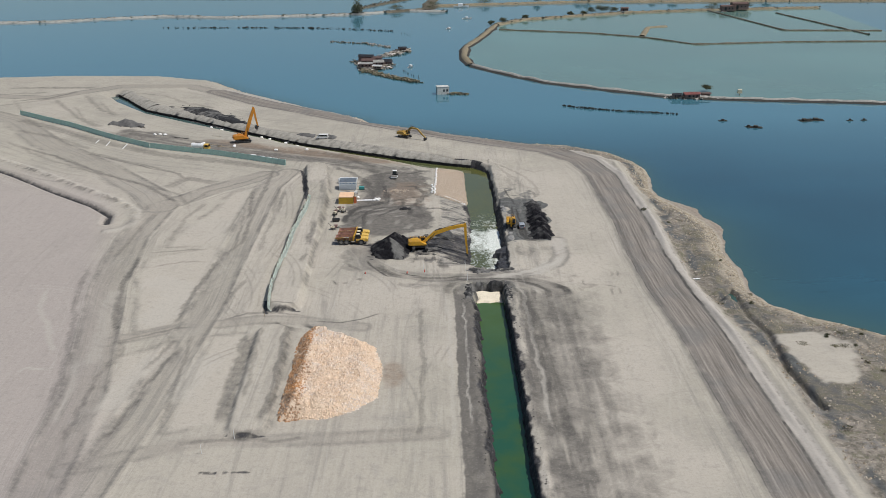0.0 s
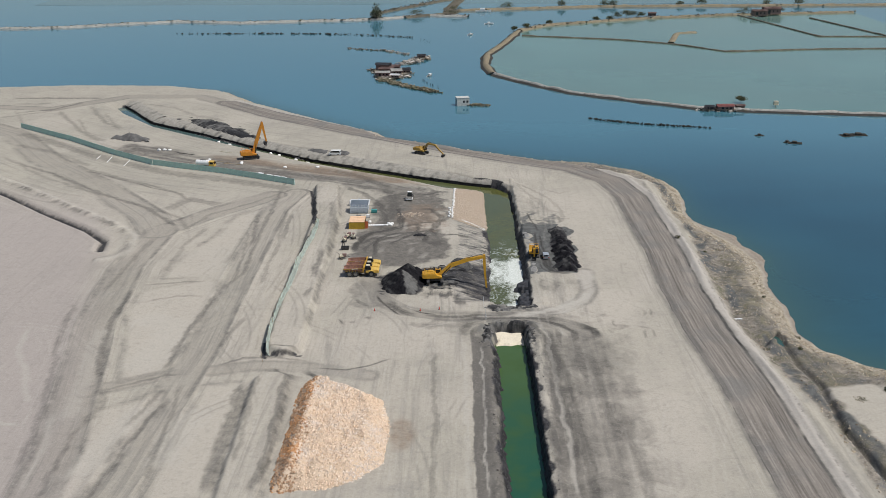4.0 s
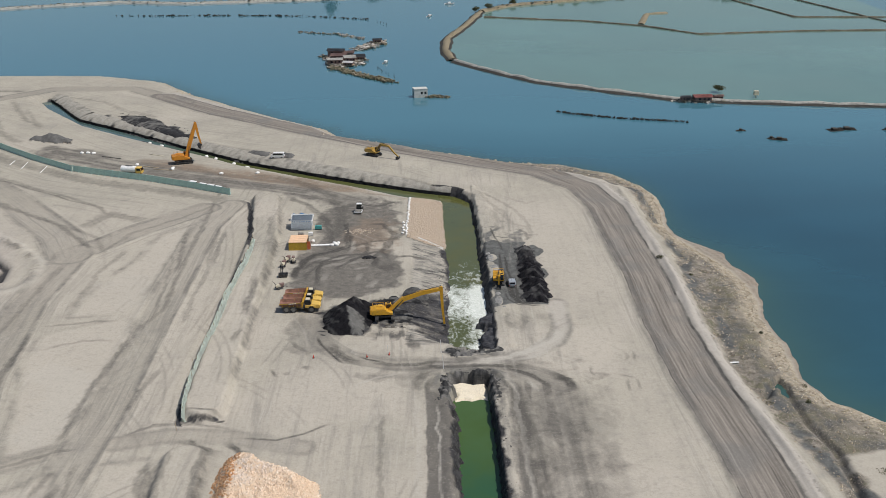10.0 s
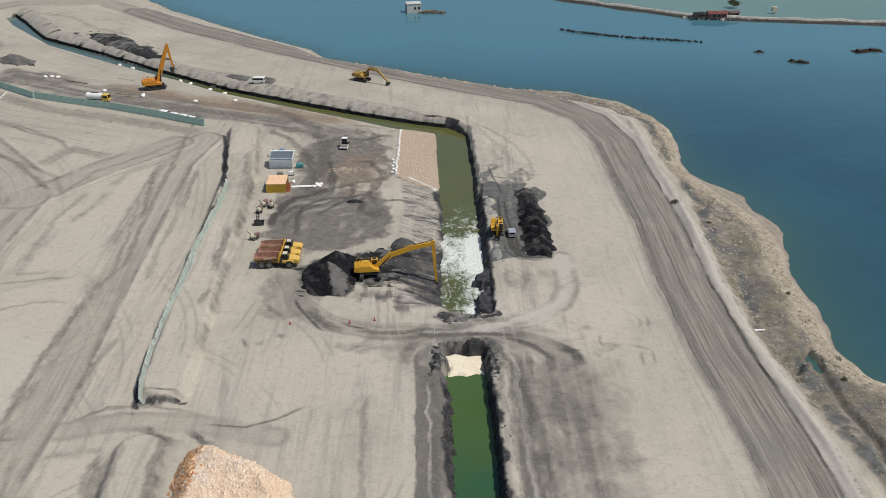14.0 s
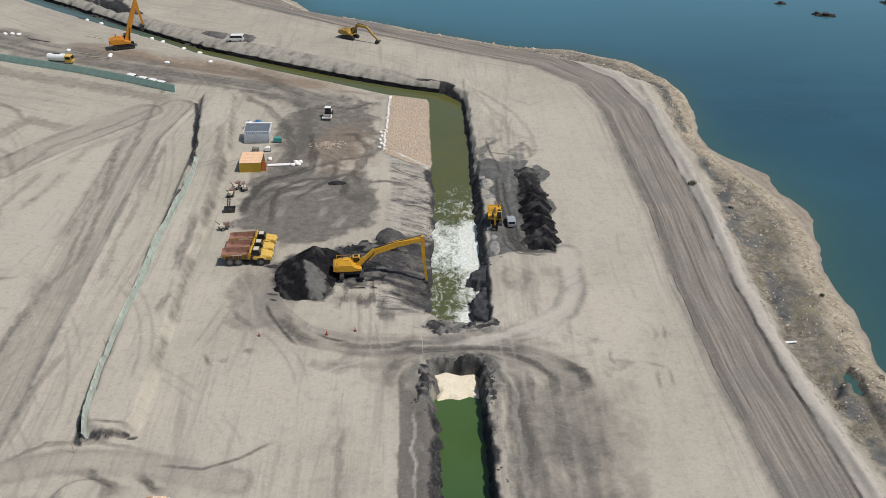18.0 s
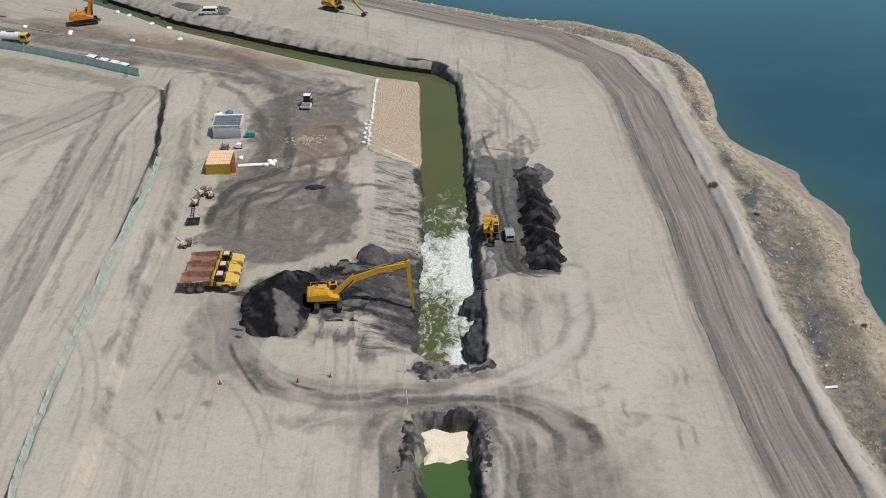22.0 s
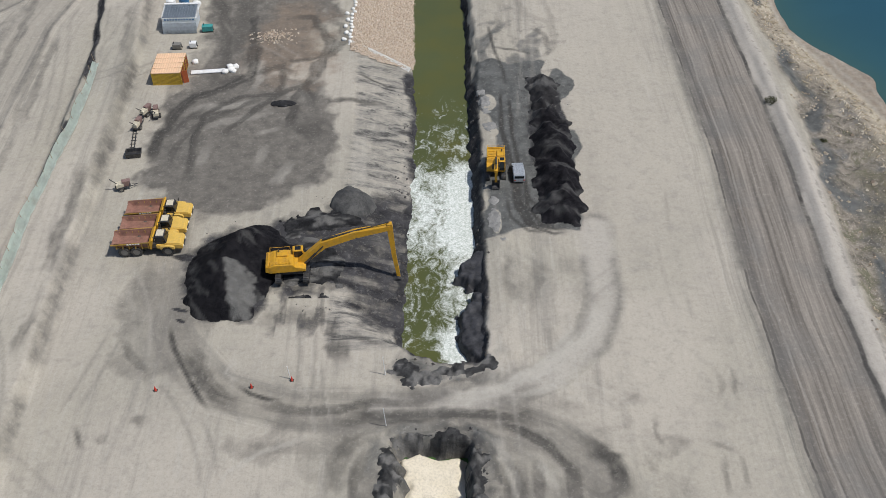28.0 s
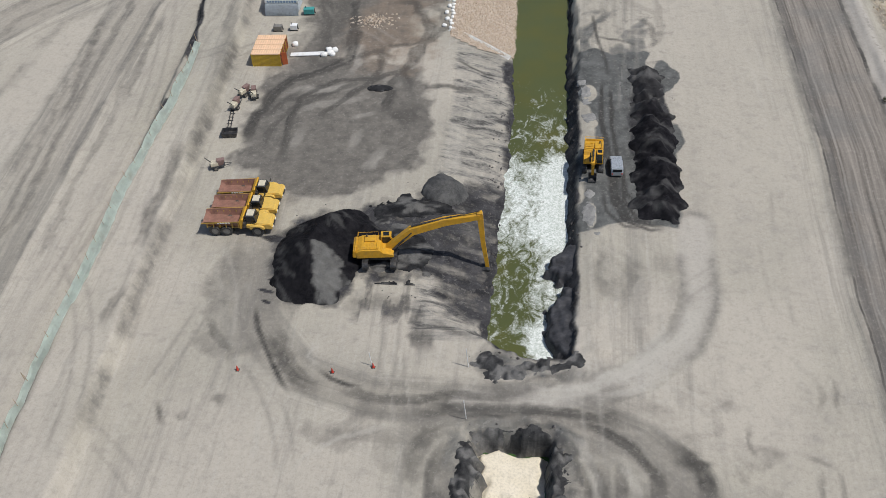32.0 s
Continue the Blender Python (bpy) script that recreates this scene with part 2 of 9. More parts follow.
SILT = [(-64, 107), (-62.2, 99), (-60.2, 88), (-58.3, 77), (-57.0, 66), (-56.4, 57), (-56.2, 48), (-56.7, 36), (-57.2, 24), (-56.9, 14), (-57.0, 2), (-57.2, -9), (-57.2, -18), (-56.6, -27), (-55.4, -37)]
FENCE = [(-216, 210.5), (-184.5, 186), (-155.5, 160), (-136, 144.5), (-107, 132), (-86.5, 122.3), (-70.5, 113.8)]
DITCH = [(-230, 150), (-195, 116), (-174, 98), (-154, 79), (-133, 60), (-124, 49), (-122.5, 40)]

# flat undriven panels between the roads, and the dried flat by the shore
PANELS = [[(-97.7, -9), (-98.2, 4.9), (-81.5, 15), (-77, 10), (-76.6, -20), (-78.9, -44.5), (-86.9, -49.8)],
          [(-86.8, -64.3), (-76, -56.3), (-74.4, -61), (-80.4, -113.8), (-84.7, -113.8), (-85.3, -84)],
          [(-66.9, -53), (-59.5, -51.2), (-57.6, -72.8), (-57.4, -98.4), (-67.1, -100.8), (-67.2, -76)],
          [(-88.2, 55.3), (-86.3, 75.6), (-79.3, 82.8), (-79.9, 42.9), (-81.5, 18), (-95.2, 16), (-94.2, 31.1)]]
FLAT = [(75, -50), (87.3, -46.6), (94.7, -56.3), (88, -79), (79, -79.5), (75.8, -65.6)]

# wheel marks and drags: half width, tone (dark above 0, pale below), way
YARD_MARKS = [
    (1.1, 0.9, [(-31.2, 86.3), (-29.1, 72.1), (-28.9, 64.6), (-32.8, 60.3), (-37.7, 57), (-40.4, 52.9), (-41.8, 47.3), (-42.3, 38.9)]),
    (0.7, 0.8, [(-17, 62.4), (-23.5, 57.4), (-29.4, 57.6), (-33, 55.1), (-35.4, 51.9), (-35.9, 46.3), (-35.3, 40.2), (-36.3, 34.4)]),
    (0.6, 0.7, [(-41, 50.9), (-36.8, 51.4), (-31.7, 52.9), (-27.2, 55.8), (-25.4, 57.4)]),
    (0.7, 0.7, [(-23.9, 70), (-23.1, 60.8), (-24.4, 56.5), (-27.6, 51.6), (-30.4, 47.7), (-30.4, 44.6)]),
    (0.8, 0.7, [(-17.1, 82.6), (-13.7, 80.4), (-12.7, 74.4), (-14.6, 70.6), (-17.4, 66.9), (-18, 60.6), (-17.2, 53.8)]),
    (0.6, 0.6, [(-14.2, 77.4), (-14.6, 70.6), (-18.1, 68.8), (-21.6, 68.4), (-24.4, 70)]),
]
YARD_PALE = [
    (1.4, -0.7, [(-38.5, 52.8), (-34.8, 54.3), (-30.1, 55), (-25.7, 55.7)]),
    (1.3, -0.6, [(-35.8, 48.2), (-31.3, 50.1), (-26.7, 51.6), (-23, 53.1)]),
    (1, -0.55, [(-26.4, 46), (-24.2, 47.5), (-21.5, 48.2)]),
    (1.1, -0.6, [(-34.4, 37.2), (-33.6, 40.9), (-32.7, 43.9)]),
    (1.2, -0.6, [(-24.3, 36.9), (-24, 41.3), (-22.8, 43.6)]),
    (1.5, -0.7, [(-21.5, 31.9), (-20.2, 36.8), (-18.7, 39.7)]),
    (0.9, -0.6, [(-28.3, 68.2), (-27.3, 62.7), (-27.5, 58.3)]),
    (2, -0.5, [(-21.7, 64.3), (-20.2, 59), (-19.2, 53.8)]),
]
LOOP_MARKS_A = [
    (1.4, 0.75, [(-29.6, -0.6), (-27.3, -3.9), (-25.3, -7.3), (-22.6, -10.6), (-19.9, -11.8)]),
    (0.5, 0.9, [(-32.1, 3.8), (-30.4, -1.4), (-28.2, -5.3), (-25.5, -10.1), (-23.9, -12.4)]),
    (0.45, 0.95, [(-21.4, -7.4), (-19.5, -9), (-17.3, -9.9), (-14.5, -10.1)]),
    (0.7, 0.7, [(-18.6, -10.4), (-13.5, -11.4), (-7.8, -11.5), (-0.7, -10.7), (5.3, -10.2)]),
    (0.9, 0.8, [(-7.7, -12.9), (-2, -12.6), (5.3, -12.3), (10, -13), (13.5, -13.7), (17.7, -14)]),
    (0.7, 0.8, [(10, -14.2), (14.8, -15.3), (18.4, -17.9), (20.6, -20.4), (21.9, -23.6)]),
]
LOOP_MARKS_B = [
    (1.2, 0.9, [(21.6, -17.1), (23.5, -18), (25.7, -20.1), (26.7, -22.9), (26.3, -25.2)]),
    (0.6, 0.6, [(-9.4, -13.5), (-3.4, -13.6), (5.3, -13.5)]),
    (0.6, 0.55, [(-38.7, 1.9), (-35.9, -2.2), (-34, -4.3), (-32.6, -8.1)]),
    (0.9, 0.7, [(-34, -12.6), (-31.5, -12.8)]),
    (0.5, 0.6, [(-40.7, -12.9), (-39.6, -16), (-39, -17.7)]),
    (0.4, 0.5, [(-38, -15.1), (-37.2, -16.4), (-37.2, -14.7)]),
]
SWEEP_PALE_A = [
    (1.3, -0.7, [(5.3, -10.9), (10.1, -10.3), (13.7, -9), (17.5, -6.3), (20.7, -2.5), (23.1, 2.6)]),
    (0.9, -0.6, [(10.1, -10.6), (14.4, -9), (19.4, -5.4), (24.8, 0.5), (28.5, 6.7)]),
    (0.8, -0.55, [(13.6, -11.3), (18.7, -9.1), (21.8, -7.3)]),
    (0.6, -0.5, [(-18.9, -18.9), (-14.3, -17.3), (-10.3, -15.7)]),
    (0.6, -0.5, [(-26.6, -22), (-26.9, -17.1), (-27.3, -13.6)]),
]
SWEEP_PALE_B = [
    (0.5, -0.45, [(-22.4, -24.6), (-20.6, -21.3), (-16.9, -18.1), (-13.7, -16.5)]),
    (0.7, -0.6, [(11.3, -16.1), (13.5, -19.5), (14, -22.7), (13.9, -25.2)]),
    (0.7, -0.5, [(16.6, -18.7), (18.1, -22), (18.5, -25.3)]),
    (0.5, -0.5, [(13, 0.7), (12.6, -4.3), (13.4, -7.2)]),
    (0.5, -0.5, [(-22.2, -0.5), (-23, -5.4), (-20.4, -8.3)]),
]
RIGHT_MARKS = [
    (1.1, 0.5, [(-7.6, -25), (-7.4, -20), (-6.0, -16.8), (-2.0, -15.6)]),
    (0.7, 0.6, [(-5.4, -26), (-5.0, -20.5), (-3.4, -17.2)]),
    (0.8, 0.5, [(12.8, -27), (12.2, -20.4), (10.0, -16.2)]),
    (0.5, 0.5, [(14.6, -26), (14.0, -20.8), (12.4, -17.0)]),
    (1.0, 0.5, [(12.8, -6.6), (8.4, -8.4), (3.0, -9.8), (-2.4, -8.6)]),
    (0.45, 1.0, [(15.5, 57.7), (15.2, 46.5), (16, 36.3), (16.7, 28.3), (18.2, 22.7), (22.1, 20.4), (24.5, 21.1)]),
    (0.45, 1.0, [(16.9, 56.1), (17.1, 43.5), (18.1, 33.6), (18.3, 27), (20.6, 22.1), (23.8, 22.3)]),
    (0.45, 1.0, [(16.4, 40), (17.1, 33), (17.4, 27.6), (19.3, 22.6), (22.9, 21.3), (25, 21.8)]),
    (0.45, 0.8, [(15.6, 54.3), (15.4, 46.3), (16.5, 38.6), (16.9, 30.1), (17.5, 25.8)]),
    (0.45, 0.8, [(16.6, 51.8), (17, 44.6), (17.7, 37.1), (18.6, 28.7), (20.5, 25.4)]),
    (0.4, 0.7, [(16.4, 57.7), (16.2, 63), (15, 70.4), (13.9, 80.3)]),
    (0.5, 0.6, [(13.4, 71.4), (18.1, 70.7), (22.1, 68.7)]),
    (0.5, 0.8, [(16.1, 31.5), (16.7, 26.1), (19, 22.8), (22.8, 22.1), (24.5, 22.7)]),
    (0.4, 0.7, [(15.1, 29.5), (15.7, 24.2), (18.5, 21.2), (22.2, 20.6)]),
    (0.6, 0.45, [(21.2, 80.1), (24.1, 75.9), (25.3, 70.1), (23.5, 66.4)]),
    (0.6, 0.4, [(15, 18.6), (15.1, 12.6), (14.4, 5.9)]),
    (0.8, 0.35, [(18.7, 17.3), (19, 10.2), (17.4, 3.7)]),
]
RIGHT_PAD_A = [
    (0.35, 0.5, [(31.8, -13), (31.6, -16.5), (32.2, -19)]),
    (0.35, 0.5, [(42.2, -4.9), (42.3, -9.6), (42.8, -12.3)]),
    (0.35, 0.5, [(40.4, -19.1), (41.2, -21.6), (41.5, -24.7)]),
    (0.35, 0.4, [(40, -4.8), (40.7, -8.6), (39.3, -12.3)]),
    (0.35, 0.45, [(38.3, -19.1), (38.9, -23.1), (39, -25.6)]),
]
RIGHT_PAD_B = [
    (0.4, 0.4, [(36.7, -17), (38.9, -17.9), (40.9, -19.5)]),
    (1.2, 0.5, [(14, -25.9), (16.3, -49.1), (16.8, -71.5), (17.4, -88.1), (17.7, -104.9)]),
    (0.8, 0.55, [(12.8, -22.3), (14.3, -49.2), (15.3, -74), (15.3, -92.5), (15.6, -104.9)]),
    (0.7, -0.6, [(13.3, -18.5), (13.7, -39.7), (14, -60.8), (14.3, -78.9), (14.1, -98.7)]),
    (1.2, 0.35, [(23.4, -32.9), (23.3, -63.5), (22.6, -88.1), (22, -104.9)]),
    (1.3, 0.4, [(27.1, -63.4), (27.7, -88), (28.3, -104.8)]),
]
LEFT_MARKS_A = [
    (0.8, 0.75, [(-76.7, 5.5), (-77.9, -13.5), (-78.8, -28.6), (-78.2, -44.5)]),
    (0.8, 0.6, [(-76.5, 129.8), (-74.7, 57.6), (-72.9, 19.5), (-76.7, 5.5)]),
    (0.7, 0.6, [(-65.2, -11.4), (-67.5, -23), (-68.1, -33.8)]),
    (0.9, 0.7, [(-101.3, 5.3), (-100.9, -11.7), (-98.4, -27), (-92.8, -50.3)]),
    (0.7, 0.7, [(-73.1, -58.9), (-75.4, -67.3), (-76.8, -77.6), (-77.4, -89.3), (-78.5, -99.9), (-79.6, -106.2)]),
    (0.6, 0.6, [(-76, -53.1), (-77.5, -61.8), (-79.5, -72.6)]),
]
LEFT_MARKS_B = [
    (0.6, 0.6, [(-89.7, -70.1), (-88.8, -84.9), (-88.1, -98), (-87.6, -106.3)]),
    (0.8, 0.5, [(-114.7, -3.5), (-110.2, -27.1), (-103.9, -50.4), (-97.8, -75.3), (-96.5, -89.5)]),
    (0.6, 0.5, [(-72.7, -50.1), (-70.1, -79.9), (-69.1, -99.8)]),
    (1, 0.6, [(-89.4, -53.3), (-88.3, -64.7), (-88.8, -72.7)]),
    (0.6, 0.6, [(-100.1, 9.9), (-91.6, 12.2), (-81.8, 13.7)]),
    (0.5, 0.5, [(-96.3, -3.4), (-87.2, 1.9), (-79.1, 1.9)]),
]
LEFT_PALE = [
    (5, -0.6, [(-94.7, -11.6), (-83.4, -19.4), (-83, -37.3), (-87.2, -47.1)]),
    (3.5, -0.6, [(-67.6, -89.2), (-67.7, -75), (-64.6, -61.7)]),
    (3, -0.55, [(-83.4, -93.7), (-81.7, -77.6), (-78.8, -61.8)]),
    (4, -0.5, [(-95.6, 34.7), (-84.2, 40.2), (-83.1, 19.5)]),
    (1.2, -0.6, [(-120.5, -19.7), (-117.8, -34.2), (-109.3, -50.4), (-104.1, -62.1)]),
    (0.8, -0.8, [(-108.8, -74.2), (-107.9, -70.3), (-101.2, -71.3)]),
    (1.2, -0.5, [(-97.3, -64.8), (-93.2, -82.6), (-92, -98)]),
    (2.2, -0.45, [(-101.5, -19.5), (-97.2, -44), (-92.8, -70.1)]),
]
LEFT_FAR_A = [
    (0.8, 0.6, [(-159.9, 136.8), (-140.5, 122.9), (-123.9, 111.5), (-112.6, 101.5), (-106.6, 90.4)]),
    (0.8, 0.5, [(-202.3, 157.3), (-173.1, 125.4), (-148.1, 105.2), (-126.4, 90.3), (-105.4, 73.2), (-98.5, 57.5)]),
    (0.7, 0.5, [(-101.4, 57.4), (-96.2, 76.6), (-84.8, 90.5), (-71.1, 109.3)]),
    (0.9, 0.5, [(-96.8, 19.4), (-96.5, 45.7), (-93.2, 63.6)]),
    (0.9, 0.5, [(-109.5, 5.2), (-109.4, 26.8), (-108.3, 51.4)]),
    (1.2, 0.5, [(-92.3, 47.5), (-89.9, 47.5)]),
]
LEFT_FAR_B = [
    (1.2, 0.4, [(-80.8, 50.4), (-77.7, 51.6)]),
    (0.5, 0.5, [(-74.3, 10), (-75.9, 34.8), (-79.9, 70.1)]),
    (0.6, 0.5, [(-66, 10.1), (-67, 45.9), (-70.2, 83.5)]),
    (1, 0.45, [(-238.4, 230.9), (-220.9, 244.2), (-205.5, 258.2)]),
    (0.7, 0.45, [(-235.3, 251.2), (-217.8, 218.1)]),
    (0.7, 0.5, [(-196, 230.7), (-181.3, 199.9), (-166.6, 183.1)]),
    (0.7, 0.5, [(-187.6, 244), (-176.3, 221.7), (-167, 209.3)]),
]
CROSS_MARKS_A = [
    (0.6, 0.7, [(-67, -42.1), (-61.5, -37.8), (-53.1, -37.7), (-44.3, -39.6)]),
    (0.5, 0.7, [(-56.5, -34.3), (-47, -35.3)]),
    (0.9, 0.8, [(-55, -43), (-50.2, -46.7), (-45, -49.8)]),
    (0.9, 0.9, [(-45.6, -45.1), (-42.5, -48.2), (-39.6, -49.7)]),
    (0.5, 0.6, [(-43.9, -42.9), (-35.4, -44.1), (-30.1, -41.8), (-24.8, -37.4)]),
]
CROSS_MARKS_B = [
    (0.5, 0.6, [(-92.2, -56.8), (-84.4, -51.7), (-77.6, -47), (-72.9, -46.3)]),
    (1.6, 0.55, [(-58.8, -51.4), (-57.6, -64.4), (-57.5, -72.3), (-57, -84.5), (-55.8, -97.6)]),
    (0.9, 0.6, [(-48.8, -46.7), (-47.7, -69.6), (-47.2, -86.7), (-47.7, -99.5)]),
    (0.7, 0.8, [(-54, -103.2), (-47, -103.5)]),
    (0.7, 0.6, [(-64.2, -105.6), (-52.8, -103.9), (-41.8, -104.9), (-35.6, -103.7)]),
    (0.6, 0.35, [(-55.7, -46.8), (-54, -69.7), (-52.6, -89)]),
]
CANAL_MARKS_A = [
    (0.25, -0.7, [(-3.2, -29.7), (-3, -58.2), (-3.1, -83.8), (-2.3, -98.9)]),
    (0.8, -0.4, [(-7.7, -26.1), (-6.8, -63.8), (-6.4, -104.9)]),
    (0.6, 0.4, [(-15.1, -33.3), (-13.3, -74.3), (-13.5, -105)]),
    (1.6, 0.75, [(-8.7, 1.2), (-8.4, -4.8)]),
    (0.7, 0.9, [(-15.4, 55.7), (-10.5, 55.6), (-3.7, 55.7)]),
    (0.5, 0.8, [(-10.6, 64.8), (-7, 62.9), (-2.9, 61)]),
    (0.6, 0.7, [(-7.8, 1.4), (-4.8, 0.3), (-1.7, -0.6)]),
]
CANAL_MARKS_B = [
    (3, 0.55, [(-16.9, 6.7), (-16.1, 2.4)]),
    (2, 0.5, [(-13.1, 6.6), (-12.5, 1.3)]),
    (1, 0.6, [(-10.1, 4.4), (-9.3, -0.8)]),
    (1.6, -0.6, [(-8.1, 47), (-7.7, 32.2)]),
    (1.3, 0.8, [(3.6, -4.1), (0.6, -5.9), (-1.6, -5.4)]),
    (1, 0.6, [(-52.2, 37.8), (-51.4, 30.7), (-51.3, 20.3), (-50.7, 11.9)]),
    (0.7, 0.5, [(-50, 5.3), (-50.5, 0.1), (-51.3, -4.9)]),
    (1.2, 0.4, [(-54.6, 87.2), (-52.5, 74.9), (-51, 63.6), (-50.1, 48.3), (-49.8, 39.2), (-50.5, 30.7)]),
]
SWIRL_MARKS = [
    (2.2, 0.6, [(-60.7, 136.8), (-47.9, 125.5), (-38.3, 112.9), (-32.9, 97.4), (-32.4, 83.2), (-33, 70.2)]),
    (1.3, 0.6, [(-53.1, 113.1), (-43.7, 101.3), (-37, 86.7), (-34.2, 70.2), (-34.9, 59.6)]),
    (0.9, 0.75, [(-24.3, 83.8), (-19.3, 83), (-15.3, 74.7), (-16.7, 65.3), (-19.8, 56.5), (-20.4, 46.8)]),
    (2.2, 0.6, [(-18.9, 50.8), (-14.8, 44)]),
    (0.7, 0.6, [(-33.7, 99.3), (-28.2, 102.9), (-21.5, 100.9), (-15.1, 106.6)]),
    (0.8, 0.6, [(-36.7, 59.7), (-30.1, 64), (-24.5, 67), (-20.2, 63.8)]),
    (0.7, 0.6, [(-41.6, 44.5), (-38, 51.2), (-34.5, 55.3)]),
    (0.6, 0.6, [(-39, 36.7), (-38.3, 44.4), (-35.6, 49.7), (-29.3, 53.8)]),
]
FAR_MARKS_A = [
    (1.6, 0.9, [(-248.9, 280.2), (-221.4, 280.7), (-200.1, 281.3)]),
    (1.2, 0.8, [(-231.1, 245.0), (-217.7, 251.5), (-206.9, 270.3)]),
    (1.2, 0.7, [(-242.7, 265.6), (-221.0, 267.5)]),
    (3.2, 0.6, [(-211.9, 200.3), (-161.1, 156.8), (-127.1, 132.5), (-104.3, 122.4), (-71.3, 109.2)]),
    (0.6, 1.0, [(-159.7, 134.6), (-139.2, 120.5), (-126.4, 111.0), (-112.6, 101.9)]),
    (0.9, 0.75, [(-192.7, 147.5), (-171.8, 130.5), (-141.6, 101.9), (-120.7, 84.9), (-103.7, 63.5)]),
    (2.5, 0.6, [(-112.7, 81.7), (-108.2, 95.0), (-94.2, 88.2)]),
]
FAR_MARKS_B = [
    (1.2, 0.6, [(-212.1, 248.1), (-186.3, 205.0), (-169.6, 183.4)]),
    (1.2, 0.6, [(-200.9, 261.7), (-180.2, 222.5), (-167.2, 207.8)]),
    (1.0, 0.6, [(-180.8, 268.6), (-156.9, 257.9), (-140.1, 237.8), (-123.1, 225.2)]),
    (1.0, 0.5, [(-92.4, 178.0), (-73.8, 170.5), (-59.5, 163.3)]),
    (0.9, 0.6, [(-75.2, 44.4), (-79.2, 78.6)]),
    (0.8, 0.6, [(-66.2, 49.7), (-67.8, 78.6)]),
    (1.6, 0.5, [(-205.7, 178.4), (-182.3, 163.6), (-159.7, 141.0)]),
]
BEND_MARKS = [
    (0.7, 0.28, [(12.5, 115.3), (20.4, 102.5), (25.4, 88.7), (26.5, 76.1), (25.0, 67.7)]),
    (0.8, 0.25, [(13.7, 106.7), (19.2, 94.5), (21.8, 79.7)]),
    (0.7, 0.25, [(15.6, 98.5), (16.8, 79.7), (14.2, 71.2)]),
    (0.6, 0.20, [(20.2, 110.8), (27.3, 102.3), (31.6, 106.4)]),
    (0.6, 0.25, [(11.0, 117.6), (17.0, 96.5), (21.1, 85.1)]),
    (0.6, 0.23, [(13.7, 88.9), (19.3, 85.1), (25.4, 79.6), (26.5, 69.3)]),
    (0.5, 0.25, [(16.6, 76.3), (21.3, 72.8), (24.4, 76.1)]),
]
STROKES = FAR_MARKS_A + FAR_MARKS_B + BEND_MARKS + SWIRL_MARKS + YARD_MARKS + YARD_PALE + LOOP_MARKS_A + LOOP_MARKS_B + SWEEP_PALE_A + SWEEP_PALE_B + RIGHT_MARKS + RIGHT_PAD_A + RIGHT_PAD_B + LEFT_MARKS_A + LEFT_MARKS_B + LEFT_PALE + LEFT_FAR_A + LEFT_FAR_B + CROSS_MARKS_A + CROSS_MARKS_B + CANAL_MARKS_A + CANAL_MARKS_B
CREEK = [(68, -26), (71, -21), (73.4, -18), (73.2, -37), (75, -48), (73, -70), (75, -91)]
POOL = [(72.2, -24.5), (72.0, -19), (73.6, -16.6), (74.6, -20), (74.0, -24.6)]
SPOIL = [(-21, 12), (-17, 9.5), (-10, 9.5), (-5, 5), (0.5, 2), (0.5, 30), (-6, 32), (-12, 27.5), (-19, 24), (-23, 18)]



def smooth(e0, e1, v):
    t = np.clip((v - e0) / (e1 - e0), 0, 1)
    return t * t * (3 - 2 * t)


MEMO = {}


def along(X, Y, line):
    """Distance to a line of points, the signed offset across it and the way along it."""
    kept = ("along", tuple(line)) if MEMO.get("grid") is X else None
    if kept in MEMO:
        return MEMO[kept]
    best, lat, lon, run = np.full(X.shape, 1e9), np.zeros(X.shape), np.zeros(X.shape), 0.0
    for (ax, ay), (bx, by) in zip(line, line[1:]):
        dx, dy = bx - ax, by - ay
        ln = math.hypot(dx, dy)
        t = np.clip(((X - ax) * dx + (Y - ay) * dy) / ln**2, 0, 1)
        d = np.hypot(X - ax - t * dx, Y - ay - t * dy)
        side = ((X - ax) * dy - (Y - ay) * dx) / ln
        near = d < best
        best = np.where(near, d, best)
        lat = np.where(near, np.where(side < 0, -d, d), lat)
        lon = np.where(near, run + t * ln, lon)
        run += ln
    if kept:
        MEMO[kept] = (best, lat, lon)
    return best, lat, lon


def inside(X, Y, poly):
    """Signed distance to a closed outline, positive inside."""
    d = along(X, Y, poly + poly[:1])[0]
    odd = np.zeros(X.shape, bool)
    for (ax, ay), (bx, by) in zip(poly, poly[1:] + poly[:1]):
        if ay != by:
            odd ^= ((ay > Y) != (by > Y)) & (X < (bx - ax) * (Y - ay) / (by - ay) + ax)
    return np.where(odd, d, -d)


def hashed(i, j, seed):
    v = np.sin(i * 127.1 + j * 311.7 + seed * 74.7) * 43758.5453
    return v - np.floor(v)


